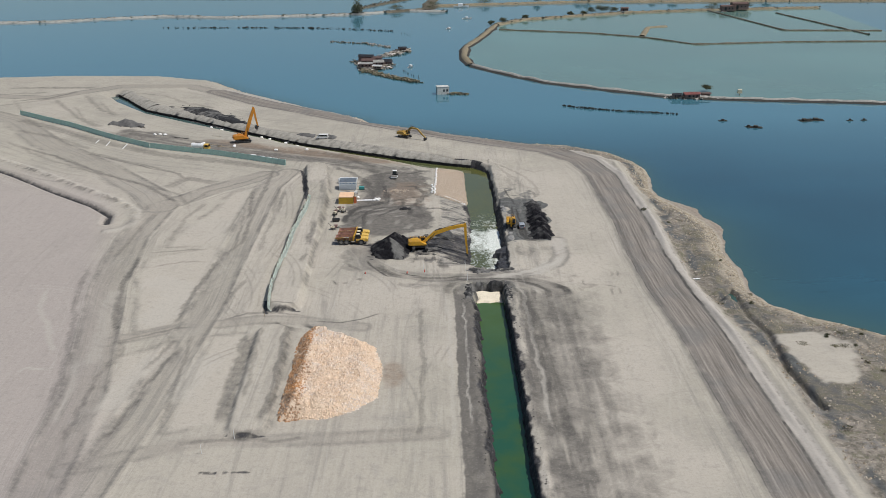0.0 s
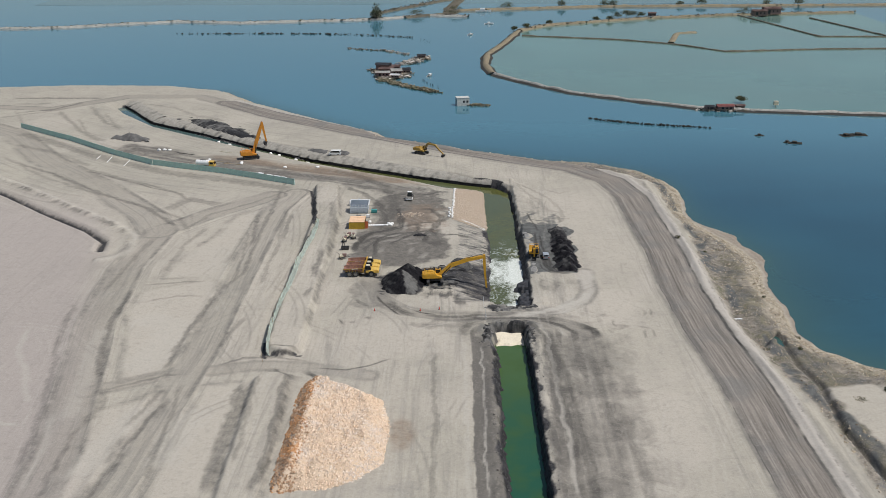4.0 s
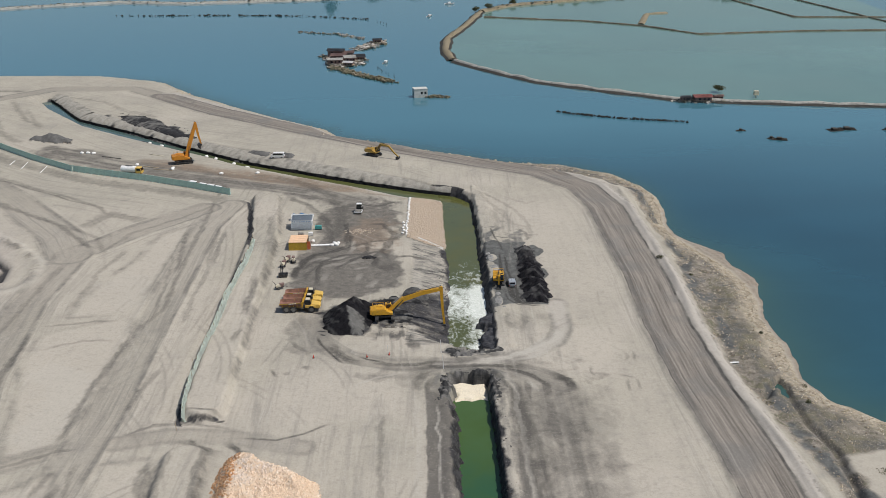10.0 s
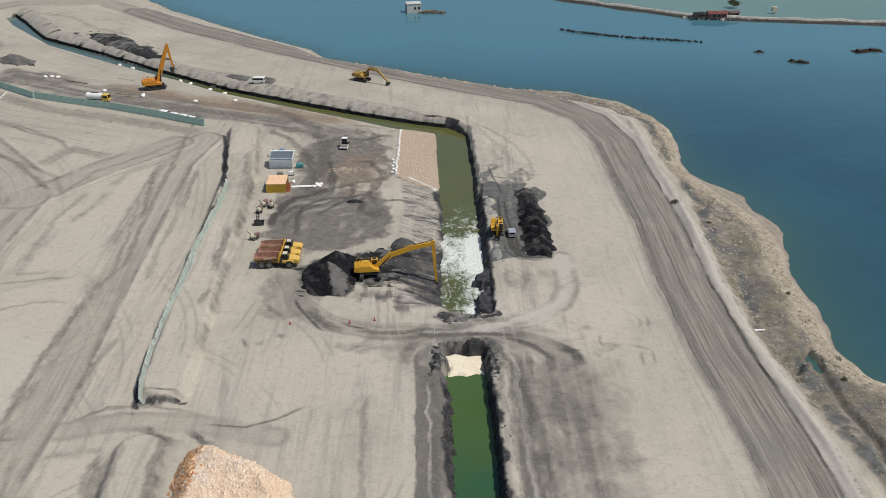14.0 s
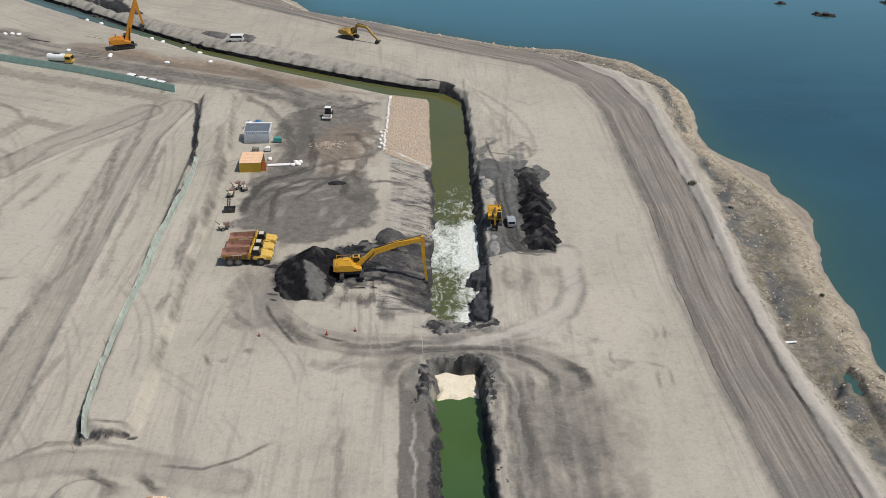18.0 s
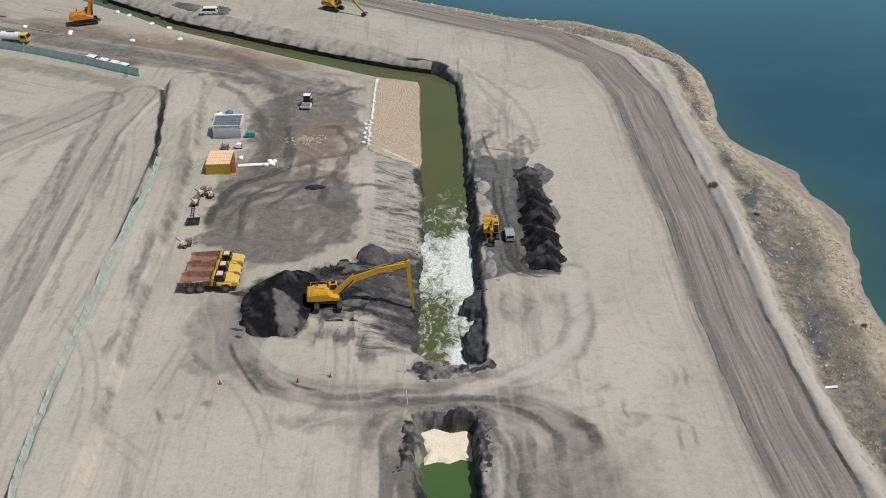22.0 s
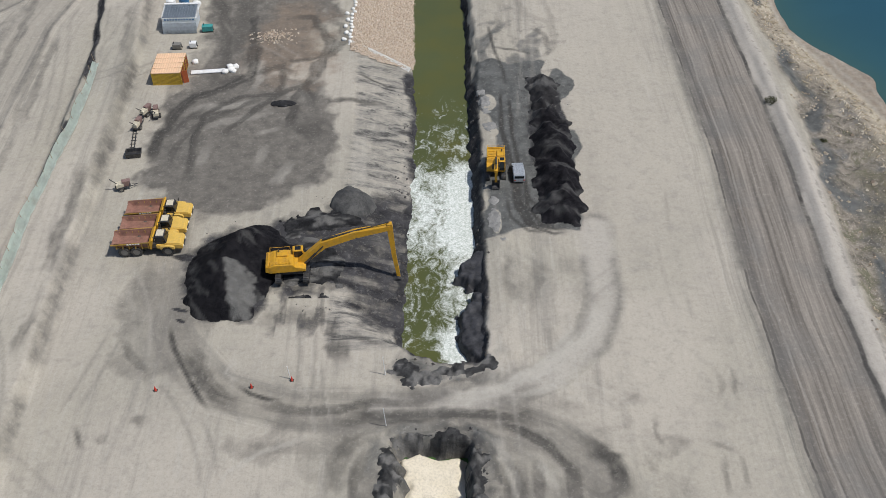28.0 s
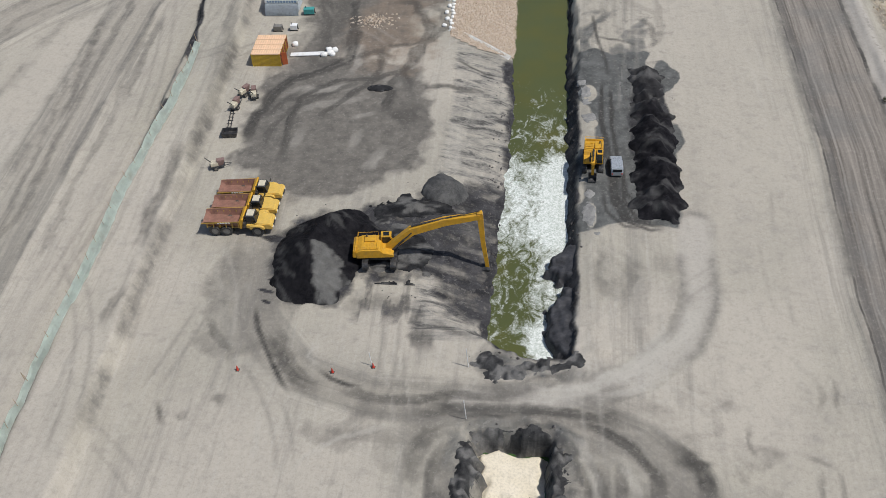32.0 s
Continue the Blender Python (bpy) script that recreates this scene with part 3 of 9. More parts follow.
def fuzz(X, Y, size, octaves=3, seed=1):
    """Value noise, 0 to 1, with lumps of about that size."""
    total, weight, out = 0.0, 1.0, 0.0
    for k in range(octaves):
        u, v = X / size * 2**k, Y / size * 2**k
        i, j = np.floor(u), np.floor(v)
        fu, fv = u - i, v - j
        fu, fv = fu * fu * (3 - 2 * fu), fv * fv * (3 - 2 * fv)
        a, b = hashed(i, j, seed + k), hashed(i + 1, j, seed + k)
        c, d = hashed(i, j + 1, seed + k), hashed(i + 1, j + 1, seed + k)
        out = out + weight * ((a * (1 - fu) + b * fu) * (1 - fv) + (c * (1 - fu) + d * fu) * fv)
        total, weight = total + weight, weight * 0.5
    return out / total


def steps(*runs):
    """Grid lines from runs of (start, end, step)."""
    return np.unique(np.concatenate([np.arange(a, b, s) for a, b, s in runs] + [[runs[-1][1]]]))


def sheet(name, xs, ys, height, values, material, keep=None):
    """A grid sheet of that height with values on its points."""
    X, Y = np.meshgrid(xs, ys)
    MEMO["grid"] = X
    Z = height(X, Y) if callable(height) else height
    n, m = X.shape[1], X.shape[0]
    co = np.stack([X, Y, np.broadcast_to(Z, X.shape)], -1).reshape(-1, 3)
    j, i = np.meshgrid(np.arange(m - 1), np.arange(n - 1), indexing="ij")
    a = (j * n + i).ravel()
    quads = np.stack([a, a + 1, a + n + 1, a + n], -1)
    if keep is not None:
        quads = quads[keep(X, Y).reshape(-1)[quads].any(1)]
    me = bpy.data.meshes.new(name)
    me.vertices.add(len(co))
    me.vertices.foreach_set("co", co.ravel())
    me.loops.add(quads.size)
    me.loops.foreach_set("vertex_index", quads.ravel().astype(np.int32))
    me.polygons.add(len(quads))
    me.polygons.foreach_set("loop_start", np.arange(0, quads.size, 4, dtype=np.int32))
    me.update(calc_edges=True)
    for key, val in (values(X, Y, Z) if values else {}).items():
        me.attributes.new(key, "FLOAT", "POINT").data.foreach_set("value", np.broadcast_to(val, X.shape).ravel().astype(np.float32))
    MEMO.clear()
    me.shade_smooth()
    me.materials.append(material)
    return new(name, me)


def window(X, Y, pts, margin):
    """The part of a grid round some points."""
    xs, ys = X[0], Y[:, 0]
    px, py = [p[0] for p in pts], [p[1] for p in pts]
    i = np.flatnonzero((xs > min(px) - margin) & (xs < max(px) + margin))
    j = np.flatnonzero((ys > min(py) - margin) & (ys < max(py) + margin))
    return (slice(j[0], j[-1] + 1), slice(i[0], i[-1] + 1)) if len(i) and len(j) else None


def drag_marks(X, Y):
    """Dark and pale strokes laid by wheels and blades."""
    dark, light = np.zeros(X.shape), np.zeros(X.shape)
    for k, (half, tone, way) in enumerate(STROKES):
        if way[0][0] < -60:
            half, tone = half * 0.95, tone * 0.75
        if tone < 0 and way[0][1] > 28:
            tone = tone * 0.55
        half = half * 0.7 if tone < 0 and 0.4 < half < 2 else half
        w = window(X, Y, way, half + 3)
        if not w:
            continue
        x, y = X[w], Y[w]
        d, lat, lon = along(x + (fuzz(x, y, 4, 2, 90) - 0.5) * 1.4, y + (fuzz(x, y, 4, 2, 91) - 0.5) * 1.4, way)
        body = (1 - smooth(half * 0.55, half * 1.35, d + (fuzz(x, y, 1.3, 2, 92) - 0.5) * half * 0.9)) * (0.55 + 0.75 * fuzz(lat * 2.5 + 9 * k, lon * 0.16, 1.0, 3, 93))
        if half < 0.52 and tone > 0.55:
            d = along(x + (fuzz(x, y, 7, 2, 90) - 0.5) * 0.8, y, way)[0]
            body = (1 - smooth(0.12, 0.50, d)) * 1.25
        run = sum(math.dist(p, q) for p, q in zip(way, way[1:]))
        ends = min(4.0, run * 0.4)
        body = body * smooth(-0.3, ends, lon) * (1 - smooth(run - ends, run + 0.3, lon))
        if tone > 0:
            dark[w] = np.maximum(dark[w], body * tone)
        else:
            light[w] = np.maximum(light[w], -body * tone)
    return np.clip(dark, 0, 1), np.clip(light, 0, 1)


def wheel_tracks(X, Y):
    """Faint paired wheel tracks that wander over the pads."""
    rng = np.random.default_rng(77)
    out = np.zeros(X.shape)
    for count, x0, x1, y0, y1, head, sway, far in ((12, 14, 46, -130, 100, 90, 3, 60), (16, -48, -6, -104, 8, 96, 12, 40), (16, -46, -14, 64, 112, 120, 30, 26), (26, -70, -44, -100, 104, 92, 6, 50),
                                                   (24, -60, 40, 118, 170, 148, 7, 50), (22, -110, -60, -100, 90, 98, 14, 50), (16, 12, 30, -28, 20, 60, 50, 18), (14, -44, -14, 60, 112, 100, 50, 30)):
        for _ in range(count):
            p = Vector((rng.uniform(x0, x1), rng.uniform(y0, y1)))
            a, turn, tone = radians(head + rng.normal(0, sway)), rng.normal(0, sway) * 0.0018, rng.choice((-0.35, -0.25, 0.3, 0.45))
            way = [tuple(p)]
            for _ in range(int(rng.uniform(0.4, 1.0) * far / 4)):
                p = p + Vector((math.cos(a), math.sin(a))) * 4
                a += turn * 4
                way.append(tuple(p))
            if len(way) < 3:
                continue
            w = window(X, Y, way, 3)
            if not w:
                continue
            d, lat, lon = along(X[w], Y[w], way)
            run = 4.0 * (len(way) - 1)
            body = np.exp(-(((d - 1.05) / 0.30) ** 2)) * smooth(1, 6, lon) * (1 - smooth(run - 6, run - 1, lon)) * smooth(0.3, 0.6, fuzz(lat * 0.3 + p.x, lon * 0.12, 1.0, 2, 94))
            out[w] = np.where(body * abs(tone) > np.abs(out[w]), body * tone, out[w])
    return out


def ridge(X, Y, line, half, edge, height):
    d, lat, lon = along(X, Y, line)
    return height * (1 - smooth(half - edge, half + edge, d))


def apron_width(Y):
    """How far the wet sand reaches out from the shore."""
    return 3.8 * np.exp(-(((Y - 64) / 9) ** 2)) + 3.2 * np.exp(-(((Y - 44) / 9) ** 2)) + 0.9 * smooth(-40, -10, Y) * (1 - smooth(95, 120, Y))


def land_height(X, Y):
    shore = inside(X, Y, SHORE) + (fuzz(X, Y, 7, 3, 5) - 0.5) * 2
    strip = -along(X, Y, STRIP)[1]
    z = np.interp(shore, [-60, -14, 0, 2.5, 7, 9], [-9, -5.2, -3.0, -2.3, -0.5, 0.0])
    low = smooth(0.0, 3.5, strip + (fuzz(X, Y, 6, 2, 8) - 0.5) * 3) * (shore > -5) * smooth(-22, 0, X)
    rough = -1.3 + (fuzz(X, Y, 7, 4, 3) - 0.5) * 2.6 + (fuzz(X, Y, 1.6, 2, 4) - 0.5) * 0.5
    z = np.where(low > 0, z * (1 - low) + np.minimum(z, np.maximum(rough, -2.9 + 0.1 * shore)) * low, z)
    firm = smooth(6, 12, shore) * (1 - low)
    z = z + firm * ((fuzz(X, Y, 26, 3, 11) - 0.5) * 0.5 + (fuzz(X * 0.8 + Y * 0.6, Y * 0.8 - X * 0.6, 2.2, 2, 12) - 0.5) * 0.035)
    apron = apron_width(Y) * (0.8 + 0.4 * fuzz(X, Y, 6, 2, 22))
    z = np.where((shore > -apron - 2.5) & (X > 60), np.maximum(z, -3.0 + 0.09 * np.clip(shore + apron, -2.5, 1.6)), z)
    # ruts and windrows of the roads
    for line, half, rut in ((HAUL, 6.2, 0.16), (ROAD_A, 4.5, 0.14), (ROAD_B, 4.0, 0.14), (ROAD_E, 6, 0.12), (LOOP, 2.4, 0.12), (LOOP_B, 2.2, 0.06)):
        d, lat, lon = along(X, Y, line)
        on = 1 - smooth(half - 0.4, half + 1.2, d)
        z = z + on * (rut * (fuzz(lat * 1.3, lon * 0.05, 1.0, 2, 21) - 0.6)) + rut * 3.0 * np.exp(-(((d - half - 0.9) / 0.7) ** 2)) * fuzz(X, Y, 5, 2, 31) * firm
    d, lat, lon = along(X, Y, STRIP)
    z = z + 0.5 * np.exp(-(((lat - 1.8) / 1.1) ** 2)) * (0.5 + fuzz(X, Y, 6, 2, 9)) * smooth(4, 8, shore)
    creek = 0.55 * np.exp(-((along(X, Y, CREEK)[0] / 0.8) ** 2)) + smooth(-0.6, 0.6, inside(X, Y, POOL) + (fuzz(X, Y, 1.5, 2, 17) - 0.5))
    z = z * (1 - np.clip(creek, 0, 1)) - 3.25 * np.clip(creek, 0, 1)
    # long banks, the ditch and low spoil
    lump = (fuzz(X, Y, 2.0, 3, 14) - 0.5) * 1.2
    for line, half, high in ((BERM_1, 4.4, 2.0), (BERM_2, 4.2, 1.1)):
        d, lat, lon = along(X, Y, line)
        z = z + high * (1 - smooth(half - 0.9, half + 0.9, d + lump * 0.5)) * (0.85 + 0.3 * fuzz(X, Y, 5, 2, 15))
    d, lat, lon = along(X, Y, DITCH)
    z = z - 1.4 * np.exp(-((d / 1.2) ** 2)) + (0.75 * np.exp(-(((lat + 9) / 1.9) ** 2)) * (0.35 + 0.9 * smooth(0.35, 0.65, fuzz(lon, lat * 0.1, 1.5, 2, 7))) + 0.4 * np.exp(-(((d - 2.6) / 0.9) ** 2)) * fuzz(X, Y, 2.5, 2, 13)) * (d < 30) * smooth(1, 6, lon)
    z = z + 1.3 * np.exp(-((X + 159) ** 2 / 60 + (Y - 188) ** 2 / 10)) * fuzz(X, Y, 2, 2, 18) * 1.6
    z = z + 0.5 * np.exp(-((X + 26) ** 2 / 14 + (Y - 76) ** 2 / 8)) * fuzz(X, Y, 1, 2, 28) * 2
    # the canals
    ragged = (fuzz(X, Y, 2.4, 3, 6) - 0.5) * 1.6
    up = -inside(X, Y, UPPER)
    left = smooth(-2, 6, Y) * (1 - smooth(116, 124, Y)) * (1 - smooth(-1, 2, X))
    far_run = (Y > 117) & (X < 2)
    near_side = along(X, Y, UPPER[20:31])[0] < along(X, Y, UPPER[9:20])[0]
    wide = 1.8 + 8.7 * left + np.where(far_run, np.where(near_side, 4.5, 5.0 * smooth(0, -18, X)), 0)
    slope = np.clip((up + ragged * (0.9 - 0.6 * left) * np.where(far_run, 0.3, 1.0)) / wide, -1, 1)
    gully = (fuzz(X * 0.12, Y, 1.7, 3, 16) - 0.5) * 0.7 * left * (slope > 0) * (slope < 1) * (Y < 66)
    z = np.minimum(z, np.where(slope >= 1, 99, np.where(slope > 0, -3.1 + 3.1 * np.clip(slope, 0, 1) ** 0.85, -3.1 + 3.4 * slope))) + gully * (slope < 0.98)
    z = z + 0.9 * np.exp(-(((up - 4.5) / 2.2) ** 2)) * fuzz(X, Y, 3, 3, 19) * ((X > 9.5) & (Y > -3) & (Y < 124)) * 0.8
    z = z + 0.5 * np.exp(-(((up - 4.5) / 2.2) ** 2)) * fuzz(X, Y, 3, 3, 19) * ((Y > 120) & (inside(X, Y, UPPER) < 0) & (along(X, Y, UPPER[9:20])[0] < along(X, Y, UPPER[20:31])[0]))
    dn = -inside(X, Y, LOWER)
    teeth = (fuzz(X * 0.4, Y, 1.1, 3, 26) - 0.5) * (2.9 + 1.6 * smooth(-30, -22, Y))
    slope = np.clip(np.where(X > 5, (dn + teeth * 0.3) / 0.8, (dn + teeth * 0.75) / 1.5), -1, 1)
    z = np.minimum(z, np.where(slope >= 1, 99, np.where(slope > 0, -3.1 + 3.2 * slope, -3.1 + 3.0 * slope)))
    z = z + 0.6 * np.exp(-(((dn - 2.6) / 1.2) ** 2)) * fuzz(X, Y, 2, 3, 29) * (Y < -12)
    lumpy = np.exp(-(((dn - 1.6) / 1.5) ** 2)) * (Y > -27) + 0.8 * np.exp(-(((up - 1.8) / 1.2) ** 2)) * (Y < 1) * (Y > -8)
    z = z + lumpy * (smooth(0.42, 0.6, fuzz(X, Y, 1.7, 3, 33)) * 0.4 - 0.12)
    return z


def land_values(X, Y, Z):
    shore = inside(X, Y, SHORE) + (fuzz(X, Y, 7, 3, 5) - 0.5) * 2
    strip = -along(X, Y, STRIP)[1]
    veg = smooth(0.5, 2.2, strip + (fuzz(X, Y, 5, 3, 41) - 0.5) * 3) * smooth(-22, 0, X) + (1 - smooth(2, 5, shore + (fuzz(X, Y, 8, 2, 42) - 0.5) * 5)) * 0.7
    road, lat_all, lon_all, near, edge, kind = np.zeros(X.shape), X.copy(), Y.copy(), np.full(X.shape, 60.0), np.zeros(X.shape), np.zeros(X.shape)
    for k, (line, half, tone) in enumerate(((HAUL, 6.2, 1.0), (ROAD_A, 4.6, 0.32), (ROAD_B, 4.0, 0.22), (ROAD_C, 2.2, 0.28), (ROAD_D, 2.0, 0.28),
                                            (ROAD_E, 6.0, 0.25), (ROAD_F, 4.0, 0.4), (LOOP, 2.3, 0.32), (LOOP_B, 2.0, -0.5))):
        d, lat, lon = along(X, Y, line)
        if k == 0:
            d = np.abs(lat - 0.85) + 0.55
        road = np.where(np.abs(road) < abs(tone), np.maximum(road, 0) * 0 + np.where((1 - smooth(half - 0.8, half + 1.4, d)) * abs(tone) > np.abs(road), (1 - smooth(half - 0.8, half + 1.4, d)) * tone, road), road)
        edge = np.maximum(edge, np.exp(-(((d - half - 0.2) / 0.75) ** 2)) * (abs(tone) ** 0.5 + 0.3 * (k in (1, 2, 5, 6))) * smooth(0.3, 0.55, fuzz(X, Y, 9, 3, 51 + k)))
        win = (d - half < near) & (k not in (3, 4, 6, 8))
        near = np.where(win, d - half, near)
        kind = np.where(win, k, kind)
        lat_all, lon_all = np.where(win, lat + 40 * k, lat_all), np.where(win, lon + 900 * k, lon_all)
    up, dn = -inside(X, Y, UPPER), -inside(X, Y, LOWER)
    ragged = np.where((Y > 117) & (X < 2), fuzz(X, Y, 7, 2, 43), fuzz(X, Y, 3.5, 4, 43)) - 0.5
    left = (X < 1) & (Y > -2) & (Y < 118)
    # black dredged soil, with painted shade in the same dark mask
    bank = np.where((Y > 118) & (X < 4), 0.9, np.where(Y > 62, 1.1, 2.2))
    far_bank = along(X, Y, UPPER[9:20])[0] < along(X, Y, UPPER[20:31])[0]
    # steep canal walls: dark soil and their own shade painted as one black
    dark = (1 - smooth(bank * 0.6, bank * 1.15, up + ragged * bank * 0.8)) * (~left) * 0.9 * np.where((Y > 117) & (X < 2) & ~far_bank, 0.45, 1.0)
    dark = np.maximum(dark, (1 - smooth(0.4, 2.6, up + ragged * 4)) * left * 0.9 * (1 - smooth(66, 70, Y)))
    spoil = smooth(-2.0, 1.6, inside(X, Y, SPOIL) + ragged * 6)
    dark = np.maximum(dark, spoil * (0.42 + 0.7 * fuzz(X * 0.25, Y + 0.25 * X, 1.8, 4, 44)))
    dark = np.maximum(dark, 0.8 * spoil * smooth(12, 16, Y) * (1 - smooth(-7, -1, X)))
    dark = np.maximum(dark, (1 - smooth(0.8, 1.15, np.hypot((X + 25) / 7.5, (Y - 13) / 10) + ragged * 0.4)) * 0.8)
    dark = np.maximum(dark, 0.6 * (1 - smooth(3.5, 6, np.abs(X + 13.5) + ragged * 3)) * smooth(-2, 3, Y) * (1 - smooth(10, 13, Y)) * smooth(0.38, 0.58, fuzz(X, Y * 0.18, 1.3, 3, 45)))
    # lower cut: black soil plus the painted shade of its walls
    dark = np.maximum(dark, (1 - smooth(0.9, 2.3, dn + ragged * 3)) * np.where(Y > -27, 0.5, 0.9))
    dark = np.maximum(dark, 0.3 * (1 - smooth(6.4, 8.4, dn + ragged * 2.5)) * (X < 2) * (1 - smooth(-28, -16, Y + ragged * 9)) * (0.75 + 0.35 * smooth(0.35, 0.6, fuzz(X, Y * 0.15, 1.3, 3, 52))))
    dark = np.maximum(dark, 0.4 * (1 - smooth(3.5, 6.5, dn + ragged * 3)) * (X > 5) * (Y < -13) * smooth(0.35, 0.6, fuzz(X, Y * 0.15, 1.3, 3, 53)))
    dark = np.maximum(dark, 0.85 * (1 - smooth(0.8, 1.05, np.hypot((X - 23.0 + 0.02 * (Y - 40)) / 3.7, (Y - 43) / 21) + ragged * 0.5)))
    # shadow spikes that the soil cone casts to its left, painted on the ground
    for x, y, rx, ry, turn in ((-31.2, 6.0, 1.7, 0.45, -0.3), (-30.4, 8.2, 1.3, 0.4, 0.1), (-32.2, 16.4, 2.4, 0.8, -0.3), (-30.6, 3.9, 0.9, 0.4, -0.5)):
        u, v = (X - x) * math.cos(turn) + (Y - y) * math.sin(turn), (Y - y) * math.cos(turn) - (X - x) * math.sin(turn)
        dark = np.maximum(dark, 0.85 * (1 - smooth(0.7, 1.15, np.hypot(u / rx, v / ry) + ragged * 0.6)))
    dark = np.maximum(dark, 0.25 * (1 - smooth(0.8, 1.2, np.hypot((X - 19) / 9.0, (Y - 72) / 14) + ragged * 0.9)) * (up > 4))
    wet = smooth(-0.5, 0.8, np.minimum(np.minimum(X - 12.0, 26.0 - 0.06 * (Y - 22) - X), np.minimum(Y - 20.8, 66 - Y)) + ragged * 2.0 + (fuzz(X, Y, 7, 2, 74) - 0.5) * 6) * (0.85 + 0.4 * fuzz(X, Y, 5, 2, 58))
    wet = np.maximum(wet, 0.62 * (1 - smooth(0.6, 1.15, np.hypot((X - 18) / 8, (Y - 72) / 15) + ragged * 0.9)) * (up > 2) * smooth(0.36, 0.62, fuzz(X + 3 * np.sin(Y * 0.2), Y * 0.5, 3.0, 3, 59)))
    wet = np.maximum(wet, 0.9 * (1 - smooth(0.7, 1.0, np.hypot((X - 26.3) / 1.9, (Y - 42) / 6) + ragged * 1.5)) + 0.9 * (1 - smooth(0.7, 1.0, np.hypot((X - 25.6) / 2.2, (Y - 59) / 5) + ragged * 1.5)))
    head = np.maximum(1 - smooth(0.7, 1.15, np.hypot((X - 4.5) / 9.5, (Y + 5.2) / 3.6) + ragged * 0.9), 1 - smooth(0.75, 1.1, np.hypot((X - 4.5) / 8.5, (Y + 19.5) / 7.5) + ragged * 0.8))
    wet = np.maximum(wet, 0.5 * head * (0.5 + 0.9 * fuzz(X, Y, 2.4, 3, 109)))
    band = strip - 4.6 + (fuzz(X, Y, 11, 2, 56) - 0.5) * 7
    wet = np.maximum(wet, 0.95 * np.exp(-((band / 1.7) ** 2)) * smooth(-22, 0, X) * smooth(0.3, 0.55, fuzz(X, Y, 6, 3, 57)) * (Y < 135))
    flat = smooth(-0.8, 1.2, inside(X, Y, FLAT) + ragged * 4)
    veg = veg * (1 - flat)
    dark = np.maximum(dark, 0.42 * (1 - smooth(0.6, 1.8, along(X, Y, CREEK)[0] + ragged * 2.0)))
    # shaded low wall of the far bank, painted black
    dark = np.maximum(dark, 0.95 * (1 - smooth(1.3, 2.5, up + ragged * 1.6)) * (Y > 118) * far_bank)
    dark = np.maximum(dark, 0.95 * (1 - smooth(0.7, 1.1, np.hypot((X + 122 + (Y - 205) * 0.9) / 12, (Y - 203) / 24) + ragged * 0.8)))
    # grey worked yard with curving wheel marks
    yard = (1 - smooth(0.75, 1.15, np.hypot(np.abs((X + 28) / 15.5) ** 1.5, np.abs((Y - 45.5) / 19.5) ** 1.5) + ragged * 0.5)) * 1.0
    yard = np.maximum(yard, 0.9 * (1 - smooth(0.6, 1.25, np.hypot((X + 27) / 14, (Y - 88) / 25) + ragged * 0.9)))
    d, lat, lon = along(X, Y, YARD)
    yard = np.maximum(yard, 0.9 * (1 - smooth(5, 13, d + ragged * 7)) * (0.3 + 1.0 * fuzz(lat * 0.9, lon * 0.05, 1.6, 3, 113)))
    yard = np.maximum(yard, 0.45 * (1 - smooth(0.7, 1.2, np.hypot((X + 33) / 9, (Y - 4) / 12) + ragged * 0.8)))
    lane = smooth(0.32, 0.58, fuzz(X, Y * 0.07, 2.6, 3, 65))
    yard = np.maximum(yard, 0.8 * lane * smooth(9, 12, X) * (1 - smooth(20, 27, X + ragged * 4)) * (1 - smooth(-24, -14, Y)))
    yard = np.maximum(yard, 0.34 * smooth(0.35, 0.6, fuzz(X * 0.6, Y * 0.3, 3, 3, 67)) * smooth(12, 14, X) * (1 - smooth(24, 32, X + ragged * 6)) * smooth(-24, -12, Y) * (1 - smooth(16, 24, Y)))
    yard = np.maximum(yard, 0.85 * (1 - smooth(6.3, 7.2, dn + ragged * 0.9)) * (X < 3) * (1 - smooth(-27, -17, Y + ragged * 6)) * (0.72 + 0.5 * fuzz(X * 1.5, Y * 0.25, 1.4, 3, 114)))
    yard = np.maximum(yard, 0.5 * (1 - smooth(0.6, 1.15, np.hypot((X - 6) / 30, (Y + 16) / 10) + ragged * 0.9)) * (0.4 + 0.9 * fuzz(X * 0.3, Y, 2.2, 3, 104)))
    yard = np.maximum(yard, 0.62 * smooth(10, 13, X) * (1 - smooth(22, 46, X + ragged * 8)) * (1 - smooth(-26, -16, Y)) * (0.5 + 0.8 * fuzz(X * 1.6, Y * 0.06, 3, 3, 105)))
    yard = np.clip(yard * (0.75 + 0.5 * fuzz(X, Y, 5, 3, 47)), 0, 1)
    mark, light = drag_marks(X, Y)
    track = wheel_tracks(X, Y)
    spit = (1 - smooth(-1.0, 1.2, shore)) * (X > 60) * (apron_width(Y) > 0.6)
    tide = spit * smooth(0.55, 0.8, np.sin(shore * 3.4 + 2.0 * fuzz(X, Y, 9, 2, 101)) * 0.5 + 0.5)
    veg, wet = veg * (1 - smooth(0, 0.6, spit)), np.maximum(wet, spit * 0.3)
    brown = 1.0 * (1 - smooth(0.5, 1.3, np.hypot((X + 62) / 50, (Y - 134 + (X + 62) * 0.45) / 6) + ragged * 0.7))
    brown = np.maximum(brown, spit * 0.85)
